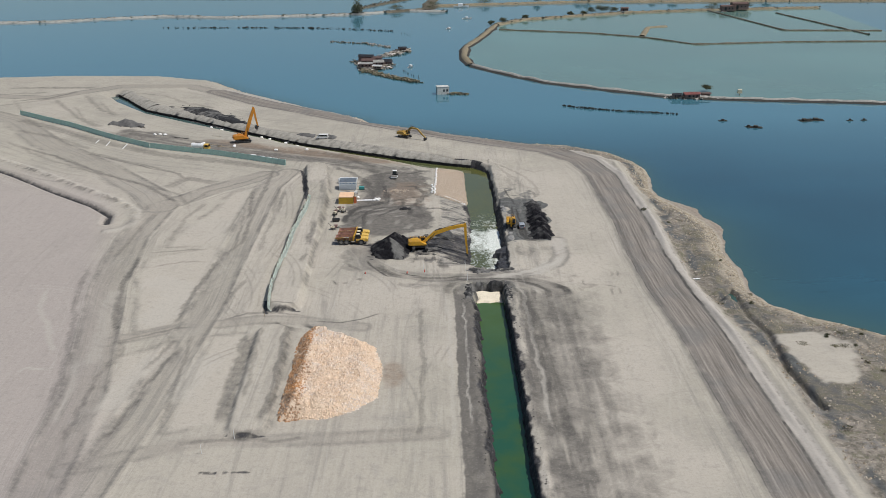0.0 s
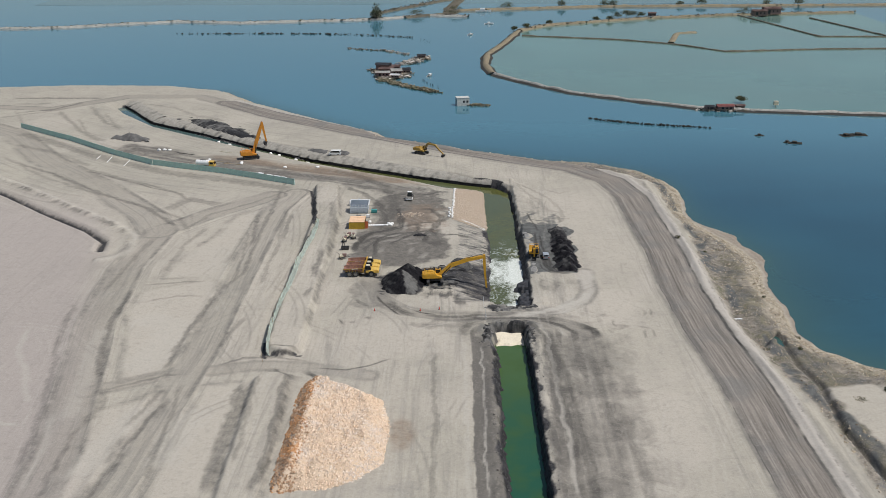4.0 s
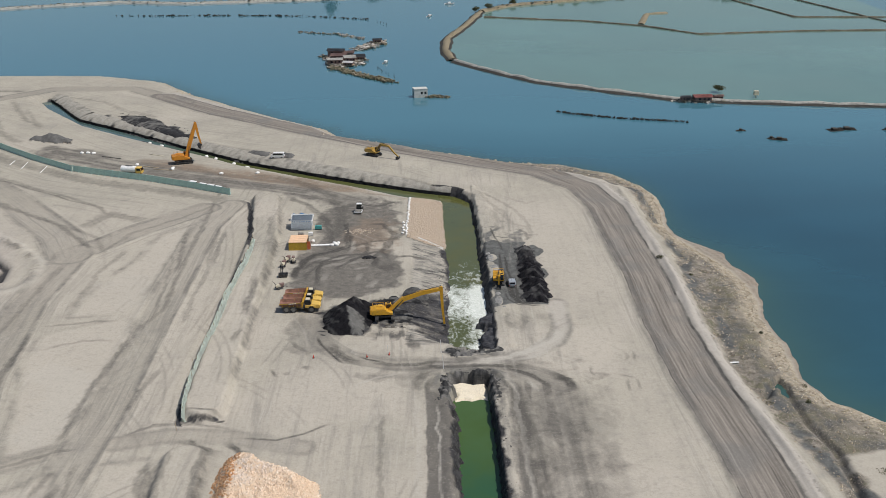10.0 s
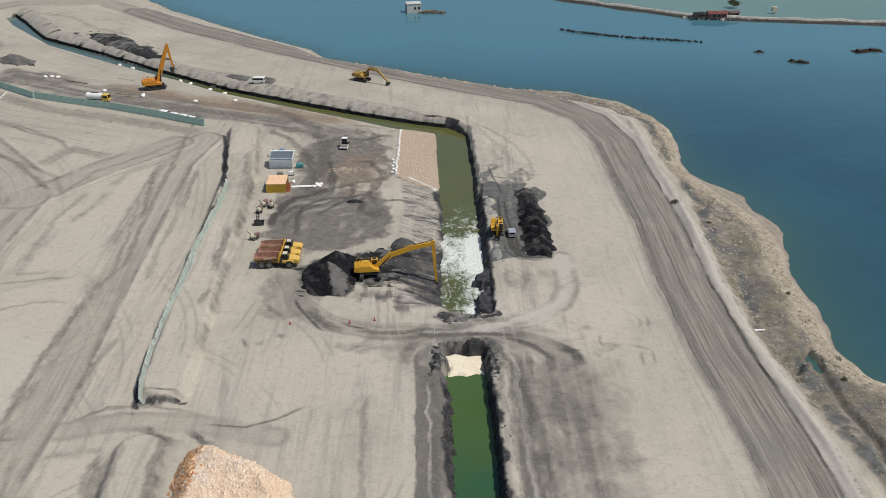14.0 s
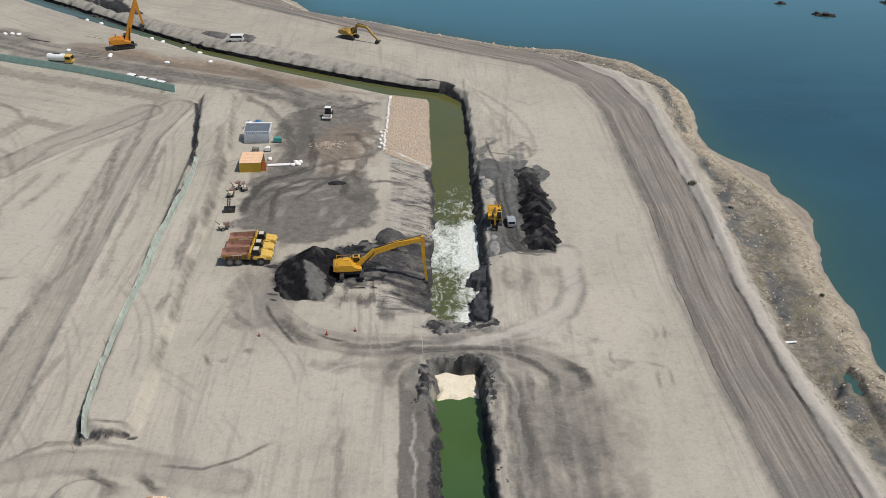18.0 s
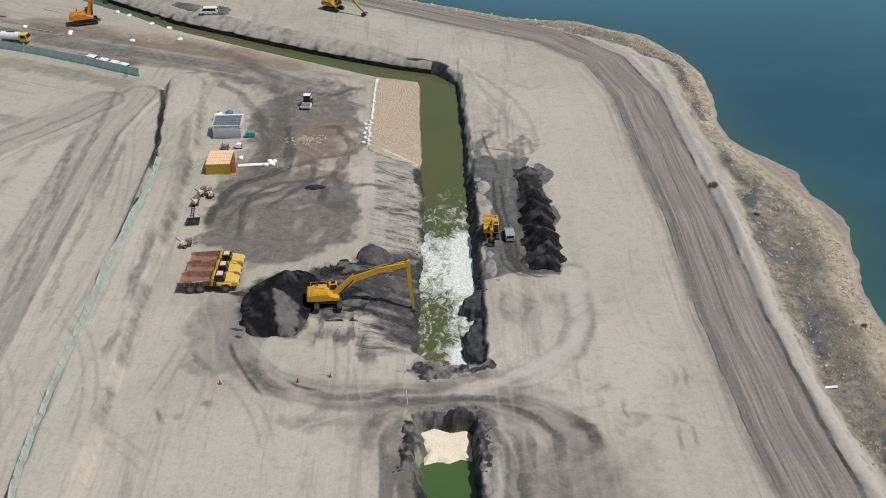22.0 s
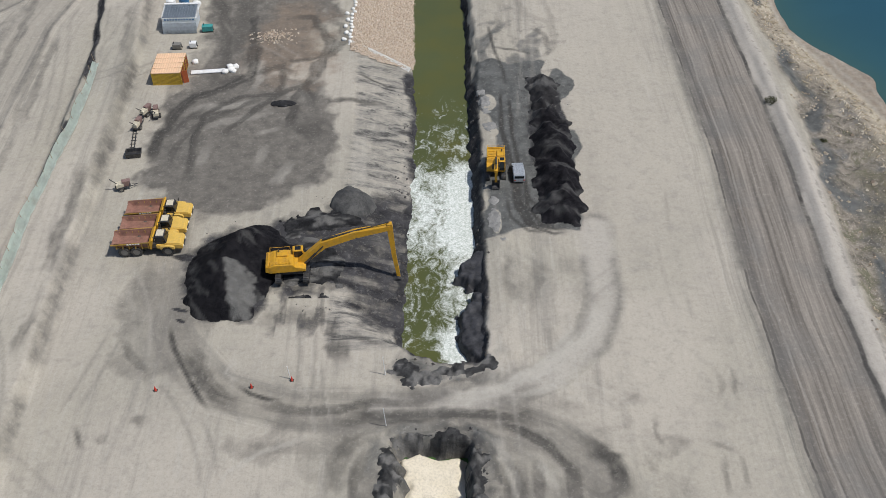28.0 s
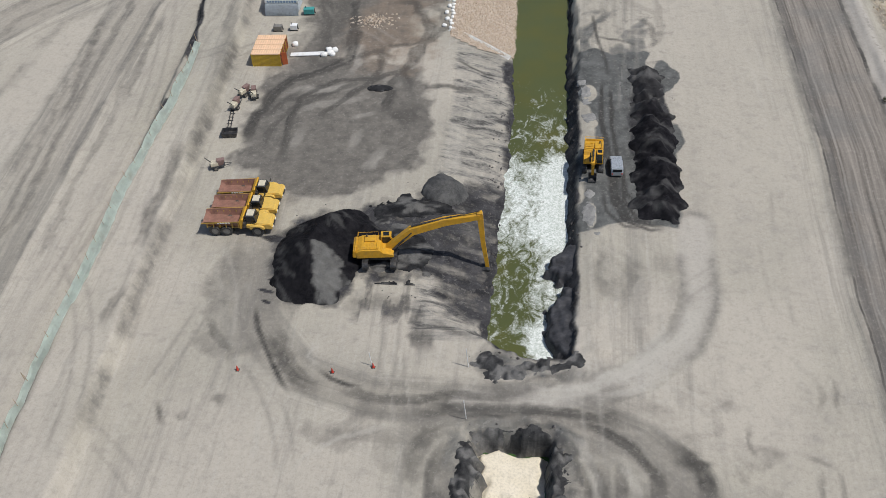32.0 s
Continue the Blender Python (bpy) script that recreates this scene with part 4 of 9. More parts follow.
    brown = np.maximum(brown, (1 - smooth(0.6, 1.3, np.hypot((X + 22) / 8, (Y - 74) / 16) + ragged)) * 0.7)
    brown = np.maximum(brown, 0.8 * (1 - smooth(0.5, 1.2, np.hypot((X + 20.5) / 3, (Y + 74) / 7) + ragged * 0.5)))
    sand = lambda x, y, a, b: 1 - smooth(0.75, 1.1, np.hypot((X - x) / a, (Y - y) / b) + ragged * 0.5)
    wet = np.clip(wet - sand(13.3, 53.6, 1.5, 2.6) - sand(13.3, 45.5, 1.4, 1.2) - sand(13.4, 23.3, 0.8, 2.8), 0, 1)
    pale = smooth(0.5, 0.75, fuzz(X, Y, 30, 3, 48)) * (np.abs(road) < 0.1) * smooth(8, 14, shore)
    pale = np.maximum(pale, 0.6 * smooth(-14, -24, X + 0 * Y) * smooth(-5, -35, Y + 0 * X) * (0.5 + 0.7 * fuzz(X, Y, 14, 3, 69)))
    pale = np.maximum(pale, (0.45 + 0.4 * smooth(5, 35, Y)) * smooth(16, 22, X - 12 * (1 - smooth(0, 25, Y))) * (1 - smooth(44, 49, X)) * smooth(-140, -60, Y + 0 * X) * (1 - smooth(95, 125, Y)) * (0.6 + 0.4 * fuzz(X * 2, Y * 0.2, 6, 2, 50)))
    # broken dark bands across the ends of the long banks
    for x0, x1, y in ((-56.0, -47.4, -36.6), (-53.8, -46.2, -103.2), (-56.2, -47.0, -117.0)):
        d = np.hypot(np.maximum(np.maximum(x0 - X, X - x1), 0), Y - y + (fuzz(X, Y, 2, 3, 111) - 0.5) * 1.6)
        dark = np.maximum(dark, 0.75 * (1 - smooth(0.25, 0.95, d)) * smooth(0.25, 0.45, fuzz(X, Y, 1.5, 2, 112)))
    # dark rims paint the shadow lines along the sides of the long banks
    for line, half in ((BERM_1, 4.6), (BERM_2, 4.4)):
        d, lat, lon = along(X, Y, line)
        edge = np.maximum(edge, 0.9 * np.exp(-(((d - half) / 0.9) ** 2)) * smooth(0.25, 0.6, fuzz(X, Y, 7, 3, 66)))
    d, lat, lon = along(X, Y, DITCH)
    dark = np.maximum(dark, np.exp(-((d / 1.25) ** 2)) * (0.62 + 0.6 * fuzz(X, Y, 3, 2, 54)) * smooth(0, 4, lon))
    # shading of the berm's blade teeth put into colour: dark gaps, pale crest
    mark = np.maximum(mark, 0.6 * np.exp(-(((lat + 8.2) / 1.1) ** 2)) * smooth(0.5, 0.62, fuzz(lon, lat * 0.12, 1.7, 2, 7)) * (d < 30) * smooth(2, 6, lon))
    light = np.maximum(light, 0.5 * np.exp(-(((lat + 10) / 1.3) ** 2)) * (d < 30) * smooth(2, 6, lon))
    d, lat, lon = along(X, Y, SILT)
    # shadow of the silt fence painted about a metre to its left
    dark = np.maximum(dark, np.exp(-(((lat - 1.0) / 0.75) ** 2)) * smooth(0.40, 0.52, fuzz(X, Y, 9, 3, 55)) * 0.95 * (lon > 1))
    # wider dark gap beside the upper stretch: cut soil with painted shadow
    dark = np.maximum(dark, 1.1 * np.exp(-(((lat - 0.9 - 1.2 * (fuzz(Y, Y * 0, 5, 2, 107) - 0.5)) / 0.95) ** 4)) * smooth(60, 66, Y + ragged * 6) * (1 - smooth(94, 99, Y)))
    light = np.maximum(light, 0.28 * tide)
    panel = np.zeros(X.shape)
    for poly in PANELS:
        d = inside(X, Y, poly) + ragged * 1.5
        panel = np.maximum(panel, smooth(-0.7, 1.3, d))
        edge = np.maximum(edge, 0.55 * np.exp(-(((d + 0.9) / 0.8) ** 2)) * smooth(0.3, 0.6, fuzz(X, Y, 8, 3, 102)))
    pale = np.maximum(pale * (1 - 0.3 * smooth(-60, -75, X)), np.maximum(panel, flat * 0.55))
    pale = np.maximum(pale, 0.75 * smooth(-60, -66, X + 0 * Y) * smooth(10, 40, Y) * (1 - smooth(95, 112, Y)) * (0.4 + 0.8 * fuzz(X, Y, 12, 3, 108)))
    fen = smooth(2.5, 5.5, strip + ragged * 3) * smooth(4.5, 8, shore + ragged * 5) * smooth(0.3, 0.6, fuzz(X, Y * 0.6, 6, 3, 103)) * (1 - flat) * smooth(40, 55, X)
    brown = np.maximum(brown, 0.9 * smooth(-1, 2, inside(X, Y, [(74.5, -84.7), (90, -82), (84, -104), (75, -97)]) + ragged * 5))
    # graded bands that follow the fence on the far ground
    d, lat, lon = along(X, Y, FENCE)
    far = smooth(-58, -72, X + 0 * Y) * smooth(95, 118, Y - 0.25 * (X + 70)) * (near > 3)
    lat_all, lon_all = np.where(far > 0.3, lat + 700, lat_all), np.where(far > 0.3, lon, lon_all)
    tilled = np.clip(far * 0.55, 0, 1)
    slope = left * (1 - smooth(9.5, 11.0, up + ragged * 1.5)) * (up > -1) * (1 - smooth(64, 70, Y + 0.4 * X))
    pink = (1 - smooth(-125, -108, X + (Y - 20) * 0.28)) * (1 - smooth(60, 110, Y + (X + 150) * 0.6))
    return {"dark": np.clip(dark, 0, 1), "road": road, "lat": lat_all, "lon": lon_all, "veg": np.clip(veg, 0, 1), "yard": yard,
            "brown": np.clip(brown, 0, 1), "pale": np.clip(pale, 0, 1), "pink": np.clip(pink, 0, 1), "fen": np.clip(fen, 0, 1), "calm": np.clip(np.maximum(np.maximum(panel, flat), np.maximum(smooth(-45, -80, X + 0 * Y) * smooth(85, 115, Y + 0 * X), np.maximum(0.75 * smooth(24, 30, X) * (1 - smooth(44, 48, X)), 0.55 * smooth(-58, -66, X)))), 0, 1), "flow": np.maximum(np.exp(-np.maximum(near, 0) / np.where(kind < 3, 5.0, 1.6)) * (1 - smooth(5.5, 8.5, near)) * (1 - 0.8 * panel), tilled), "edge": edge * (1 - np.clip(veg, 0, 1)), "slope": slope, "mark": mark, "light": light, "track": track, "wet": wet, "strand": np.clip(1.25 - (shore + ragged * 3) / 6.5, 0, 1)}


def ground_material():
    m, nt, bsdf = fresh("reclaimed_sand")
    p = n_pos(nt)
    a = {k: n_attr(nt, k).outputs["Fac"] for k in ("dark", "road", "lat", "lon", "veg", "yard", "brown", "pale", "pink", "flow", "edge", "slope", "mark", "light", "track", "wet", "strand", "calm", "fen")}
    mul, add = (lambda u, v: n_math(nt, "MULTIPLY", u, v)), (lambda u, v: n_math(nt, "ADD", u, v))
    big, mid, fine = n_noise(nt, p, 0.045, 5.0, 0.6), n_noise(nt, p, 0.5, 6.0, 0.65), n_noise(nt, p, 4.5, 5.0, 0.7)
    warp = add(a["lat"], mul(n_math(nt, "SUBTRACT", n_noise(nt, p, 0.06, 2.0), 0.5), 0.9))
    flow = n_xyz(nt, warp, mul(a["lon"], 0.022), 0.0)
    streak, thin = n_noise(nt, flow, 0.5, 5.0, 0.72, 0.15), n_noise(nt, flow, 2.0, 4.0, 0.7, 0.1)
    drag = n_scale(nt, p, (1.0, 0.06, 1.0))
    swept, comb = n_noise(nt, drag, 0.28, 6.0, 0.68, 0.9), n_noise(nt, drag, 1.3, 4.0, 0.65, 0.5)
    patch = n_noise(nt, p, 0.16, 6.0, 0.7, 0.8)
    col = n_mix(nt, n_range(nt, big, 0.3, 0.7), (0.345, 0.319, 0.265), (0.44, 0.403, 0.328))
    col = n_mix(nt, n_range(nt, patch, 0.5, 0.68, 0.0, 0.55), col, (0.43, 0.40, 0.33))
    col = n_mix(nt, n_range(nt, patch, 0.45, 0.3, 0.0, 0.5), col, (0.25, 0.24, 0.215))
    col = n_mix(nt, mul(a["pale"], 0.7), col, (0.475, 0.43, 0.362))
    col = n_mix(nt, mul(a["pink"], 0.8), col, (0.375, 0.33, 0.30))
    col = n_mix(nt, mul(n_range(nt, swept, 0.52, 0.66, 0.0, 0.5), n_math(nt, "SUBTRACT", 1.0, a["calm"])), col, (0.245, 0.228, 0.20))
    col = n_mix(nt, mul(n_range(nt, comb, 0.54, 0.7, 0.0, 0.22), n_math(nt, "SUBTRACT", 1.0, a["calm"])), col, (0.225, 0.21, 0.185))
    col = n_mix(nt, mul(n_range(nt, comb, 0.46, 0.3, 0.0, 0.28), n_math(nt, "SUBTRACT", 1.0, a["calm"])), col, (0.50, 0.47, 0.41))
    col = n_mix(nt, mul(n_range(nt, streak, 0.50, 0.62, 0.0, 0.5), a["flow"]), col, (0.21, 0.198, 0.172))
    col = n_mix(nt, mul(n_range(nt, thin, 0.52, 0.66, 0.0, 0.38), a["flow"]), col, (0.185, 0.173, 0.153))
    col = n_mix(nt, mul(n_range(nt, thin, 0.44, 0.32, 0.0, 0.5), a["flow"]), col, (0.50, 0.465, 0.405))
    col = n_mix(nt, n_range(nt, mid, 0.52, 0.72, 0.0, 0.42), col, (0.26, 0.243, 0.213))
    # haul road: brown-grey lanes, a dark stripe and pale windrow on one side, a broken black edge on the other
    lanes = add(mul(streak, 0.6), mul(thin, 0.4))
    haul = n_mix(nt, n_range(nt, lanes, 0.38, 0.60), (0.105, 0.092, 0.08), (0.305, 0.272, 0.233))
    haul = n_mix(nt, n_range(nt, n_noise(nt, p, 0.07, 3.0), 0.5, 0.65, 0.0, 0.5), haul, (0.15, 0.15, 0.145))
    col = n_mix(nt, mul(a["road"], 0.92), col, haul)
    col = n_mix(nt, mul(a["road"], -1.0), col, (0.47, 0.435, 0.385))
    wander = mul(n_math(nt, "SUBTRACT", n_noise(nt, n_xyz(nt, 0.0, a["lon"], 0.0), 0.12, 4.0, 0.6), 0.5), 1.1)
    far_off = n_range(nt, a["flow"], 0.28, 0.42, 9.0, 0.0)
    beside = lambda at: add(far_off, n_math(nt, "ABSOLUTE", n_math(nt, "SUBTRACT", add(a["lat"], wander), at)))
    there = n_range(nt, n_noise(nt, n_xyz(nt, 5.0, a["lon"], 0.0), 0.12, 5.0, 0.65), 0.38, 0.55, 0.25, 1.0)
    col = n_mix(nt, mul(n_range(nt, beside(5.8), 0.9, 0.35, 0.0, 0.62), there), col, (0.115, 0.108, 0.1))
    col = n_mix(nt, n_range(nt, beside(4.4), 0.26, 0.08, 0.0, 0.28), col, (0.42, 0.39, 0.345))
    col = n_mix(nt, n_range(nt, beside(-6.8), 2.2, 1.2, 0.0, 0.75), col, (0.44, 0.405, 0.36))
    col = n_mix(nt, mul(n_range(nt, beside(6.6), 0.24, 0.1, 0.0, 0.85), there), col, (0.05, 0.047, 0.043))
    col = n_mix(nt, mul(n_range(nt, beside(-4.9), 0.42, 0.18, 0.0, 0.95), there), col, (0.045, 0.042, 0.04))
    col = n_mix(nt, mul(n_range(nt, beside(-8.0), 0.5, 0.1, 0.0, 0.35), n_range(nt, mid, 0.5, 0.56)), col, (0.07, 0.065, 0.06))
    col = n_mix(nt, mul(a["edge"], n_range(nt, mid, 0.3, 0.6, 0.3, 0.85)), col, (0.135, 0.127, 0.114))
    gully = n_noise(nt, n_scale(nt, p, (0.14, 1.0, 1.0)), 0.75, 6.0, 0.7, 0.4)
    col = n_mix(nt, mul(a["slope"], n_range(nt, gully, 0.42, 0.6, 0.15, 0.95)), col, n_mix(nt, n_range(nt, gully, 0.5, 0.66), (0.21, 0.202, 0.184), (0.06, 0.058, 0.055)))
    yard_f = n_range(nt, add(a["yard"], mul(n_math(nt, "SUBTRACT", patch, 0.5), 0.9)), 0.25, 0.75, 0.0, 0.92)
    col = n_mix(nt, yard_f, col, n_mix(nt, n_range(nt, mid, 0.35, 0.65), (0.098, 0.091, 0.081), (0.178, 0.163, 0.141)))
    col = n_mix(nt, mul(a["brown"], n_range(nt, mid, 0.3, 0.6, 0.3, 0.9)), col, (0.235, 0.175, 0.125))
    green = n_noise(nt, p, 0.22, 6.0, 0.7, 0.6)
    strip = n_mix(nt, n_range(nt, n_noise(nt, p, 0.5, 7.0, 0.72, 0.5), 0.38, 0.62), (0.105, 0.093, 0.075), (0.33, 0.29, 0.235))
    strip = n_mix(nt, n_range(nt, green, 0.54, 0.62, 0.0, 0.8), strip, (0.125, 0.122, 0.075))
    strip = n_mix(nt, n_range(nt, green, 0.44, 0.36, 0.0, 0.8), strip, (0.17, 0.17, 0.165))
    strip = n_mix(nt, mul(a["fen"], n_range(nt, mid, 0.35, 0.6, 0.45, 0.9)), strip, n_mix(nt, n_range(nt, green, 0.42, 0.6), (0.085, 0.085, 0.078), (0.15, 0.135, 0.09)))
    strip = n_mix(nt, mul(a["strand"], n_range(nt, mid, 0.36, 0.52, 0.5, 0.95)), strip, n_mix(nt, n_range(nt, green, 0.4, 0.6), (0.31, 0.262, 0.192), (0.46, 0.40, 0.305)))
    strip = n_mix(nt, n_range(nt, fine, 0.58, 0.66, 0.0, 0.85), strip, (0.58, 0.53, 0.45))
    strip = n_mix(nt, n_range(nt, fine, 0.42, 0.34, 0.0, 0.7), strip, (0.05, 0.046, 0.036))
    col = n_mix(nt, a["veg"], col, strip)
    wet_f = n_range(nt, add(a["wet"], mul(n_math(nt, "SUBTRACT", patch, 0.5), 0.8)), 0.25, 0.75, 0.0, 0.95)
    col = n_mix(nt, wet_f, col, n_mix(nt, n_range(nt, mid, 0.35, 0.65), (0.058, 0.062, 0.061), (0.135, 0.138, 0.133)))
    col = n_mix(nt, mul(a["light"], n_range(nt, fine, 0.3, 0.6, 0.7, 1.0)), col, (0.475, 0.445, 0.385))
    col = n_mix(nt, mul(a["mark"], n_range(nt, mid, 0.3, 0.6, 0.6, 0.95)), col, (0.042, 0.04, 0.037))
    col = n_mix(nt, mul(a["track"], 0.75), col, (0.15, 0.14, 0.125))
    col = n_mix(nt, mul(a["track"], -0.65), col, (0.52, 0.485, 0.42))
    black = n_mix(nt, n_range(nt, mid, 0.35, 0.68), (0.014, 0.014, 0.016), (0.07, 0.068, 0.07))
    col = n_mix(nt, n_range(nt, add(a["dark"], mul(n_math(nt, "SUBTRACT", mid, 0.5), 0.9)), 0.25, 0.8), col, black)
    grit = n_noise(nt, p, 1.6, 6.0, 0.78)
    col = n_mix(nt, n_range(nt, grit, 0.52, 0.66, 0.0, 0.36), col, n_mix(nt, 0.5, col, (0.09, 0.085, 0.078)))
    col = n_mix(nt, n_range(nt, grit, 0.46, 0.32, 0.0, 0.42), col, n_mix(nt, 0.35, col, (0.72, 0.68, 0.6)))
    col = n_mix(nt, n_range(nt, fine, 0.48, 0.75, 0.0, 0.3), col, n_mix(nt, 0.6, col, (0.10, 0.092, 0.083)))
    plug(nt, bsdf.inputs["Base Color"], col)
    bsdf.inputs["Roughness"].default_value = 0.95
    bsdf.inputs["Specular IOR Level"].default_value = 0.2
    h = add(mul(mid, 1.2), add(mul(fine, 0.35), mul(mul(thin, 0.5), a["flow"])))
    plug(nt, bsdf.inputs["Normal"], n_bump(nt, h, 0.6, 0.18))
    return m


land_x = steps((-4400, -420, 400), (-420, -240, 3.0), (-240, -130, 1.0), (-130, -76, 0.6), (-76, -46, 0.34), (-46, 30, 0.30), (30, 66, 0.34), (66, 104, 0.5), (104, 142, 1.6), (142, 4400, 400))
land_y = steps((-4400, -420, 400), (-420, -136, 7), (-136, -70, 0.6), (-70, -30, 0.34), (-30, 70, 0.30), (70, 122, 0.34), (122, 176, 0.5), (176, 230, 0.8), (230, 334, 2.0), (334, 4400, 380))
ground = sheet("ground", land_x, land_y, land_height, land_values, ground_material())
tagged(ground, "pale reclaimed sand with haul roads, wheel marks, black spoil and painted shade", "ground", kind="structure")

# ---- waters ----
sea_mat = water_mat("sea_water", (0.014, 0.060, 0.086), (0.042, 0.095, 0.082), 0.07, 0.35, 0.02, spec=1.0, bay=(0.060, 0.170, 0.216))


def sea_values(X, Y, Z):
    d = -inside(X, Y, SHORE)
    out = apron_width(Y)
    spit = 0.9 * np.exp(-np.maximum(d - out, 0) / 1.8) * smooth(0.5, 2.0, out) * (X > 60)
    # bay grows with distance and carries the painted sky reflection
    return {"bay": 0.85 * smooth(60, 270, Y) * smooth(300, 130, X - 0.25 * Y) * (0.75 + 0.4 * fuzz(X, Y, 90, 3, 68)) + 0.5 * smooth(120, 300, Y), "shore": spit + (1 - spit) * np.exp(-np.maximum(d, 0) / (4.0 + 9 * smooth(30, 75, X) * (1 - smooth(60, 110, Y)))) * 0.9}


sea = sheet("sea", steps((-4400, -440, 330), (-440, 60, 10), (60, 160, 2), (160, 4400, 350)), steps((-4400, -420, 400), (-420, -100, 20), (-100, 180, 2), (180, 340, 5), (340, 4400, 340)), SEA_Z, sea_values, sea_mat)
tagged(sea, "calm blue bay water, greener over the shallows, painted sky reflection far off", "water", kind="structure")

canal_mat = water_mat("canal_water", (0.074, 0.083, 0.027), (0.092, 0.105, 0.047), 0.05, 0.9, 0.03, foam=True, murk=(0.11, 0.105, 0.024), spec=0.8)


def canal_values(X, Y, Z):
    surge = smooth(17, 24, Y) * (1 - smooth(36, 47, Y)) * (0.72 + 0.25 * smooth(5, 9, X))
    tail = 0.38 * smooth(-3, 2, Y) * (1 - smooth(17, 24, Y)) + 0.7 * smooth(3, 7, X) * (1 - smooth(1, 6, Y)) + 0.3 * smooth(4.0, 8, X) * (1 - smooth(30, 44, Y))
    far = 0.34 * smooth(42, 46, Y) * (1 - smooth(48, 66, Y)) * (0.7 + 0.6 * fuzz(X, Y, 6, 2, 60))
    return {"shore": 0.3 * fuzz(X, Y, 8, 2, 61), "foam": np.clip(surge + tail + far, 0, 1.2)}


upper = sheet("canal_water_upper", steps((-1.8, 11.4, 0.6)), steps((-4.6, 125, 0.6)), SEA_Z + 0.03, canal_values, canal_mat)
tagged(upper, "olive canal water churned to white foam", "water", kind="structure")
# the bluish first tone paints reflected sky into the far end; olive is the water's own
far_canal_mat = water_mat("far_canal_water", (0.06, 0.10, 0.095), (0.095, 0.10, 0.026), 0.05, 0.9, 0.02, spec=0.4)
far_canal = sheet("canal_water_far", steps((-196, -1.8, 3)), steps((112, 280, 3)), SEA_Z + 0.03, lambda X, Y, Z: {"shore": smooth(-125, -70, X) * (0.75 + 0.25 * fuzz(X, Y, 20, 2, 63))}, far_canal_mat,
                  keep=lambda X, Y: inside(X, Y, UPPER) > -3.5)
tagged(far_canal, "narrow still canal water, olive brown, its far end tinted with painted sky reflection", "water", kind="structure")
green_mat = water_mat("green_water", (0.048, 0.088, 0.028), (0.022, 0.086, 0.050), 0.06, 0.8, 0.02, murk=(0.055, 0.10, 0.022), spec=0.5)
lower = sheet("canal_water_lower", steps((-1.5, 11, 1.0)), steps((-232, -15, 2)), SEA_Z + 0.03, lambda X, Y, Z: {"shore": np.clip(smooth(-30, -85, Y) + (fuzz(X, Y, 14, 2, 62) - 0.5) * 0.5, 0, 1)}, green_mat)
tagged(lower, "still green canal water", "water", kind="structure")


# ---- mesh kit ----
def part(name, bm, material, parent=None, label="", at=None):
    me = bpy.data.meshes.new(name)
    bmesh.ops.recalc_face_normals(bm, faces=bm.faces)
    bm.to_mesh(me)
    bm.free()
    me.materials.append(material)
    ob = new(name, me)
    if parent:
        ob.parent = parent
    if at is not None:
        ob.matrix_basis = at
    if label:
        ob["label"] = label
    return ob


def thing(name, label, category, at, group="", kind=""):
    ob = new(name)
    ob.empty_display_size = 0.3
    ob.matrix_basis = at
    return tagged(ob, label, category, group, kind)


def box(bm, x0, x1, y0, y1, z0, z1, bev=0.0, turn=None):
    m = Matrix.Translation(((x0 + x1) / 2, (y0 + y1) / 2, (z0 + z1) / 2)) @ Matrix.Diagonal((x1 - x0, y1 - y0, z1 - z0, 1))
    vs = bmesh.ops.create_cube(bm, size=1.0, matrix=(turn @ m) if turn else m)["verts"]
    if bev:
        bmesh.ops.bevel(bm, geom=list({e for v in vs for e in v.link_edges}), offset=bev, segments=1, affect="EDGES")
    return bm


def rod(bm, p, q, r, r2=None, n=8):
    p, q = Vector(p), Vector(q)
    m = Matrix.Translation((p + q) / 2) @ (q - p).to_track_quat("Z", "Y").to_matrix().to_4x4()
    bmesh.ops.create_cone(bm, cap_ends=True, segments=n, radius1=r, radius2=r if r2 is None else r2, depth=(q - p).length, matrix=m)
    return bm


def prism(bm, outline, y0, y1, taper=1.0):
    """A side outline in x and z, drawn out across y."""
    a = [bm.verts.new((x, y0, z)) for x, z in outline]
    b = [bm.verts.new((x, y1, z)) for x, z in outline]
    bm.faces.new(a)
    bm.faces.new(b[::-1])
    for k in range(len(a)):
        bm.faces.new((a[k], a[k - 1], b[k - 1], b[k]))
    return bm


def loft(bm, rows, closed=True):
    """Faces between rows of points."""
    rows = [[bm.verts.new(p) for p in row] for row in rows]
    for r, s in zip(rows, rows[1:]):
        n = len(r)
        for k in range(n if closed else n - 1):
            bm.faces.new((r[k], r[(k + 1) % n], s[(k + 1) % n], s[k]))
    return rows


def limb(bm, pts, wide, high):
    """A box-section boom through points in x and z; wide and high at each point."""
    ring = []
    for k, (x, z) in enumerate(pts):
        a, b = pts[max(k - 1, 0)], pts[min(k + 1, len(pts) - 1)]
        d = Vector((b[0] - a[0], 0, b[1] - a[1])).normalized()
        up = Vector((-d.z, 0, d.x))
        c, w, h = Vector((x, 0, z)), wide[k] / 2, high[k] / 2
        y = Vector((0, 1, 0))
        ring.append([c - y * w - up * h, c + y * w - up * h, c + y * w + up * h, c - y * w + up * h])
    rows = loft(bm, ring)
    bm.faces.new(rows[0])
    bm.faces.new(rows[-1][::-1])
    return bm


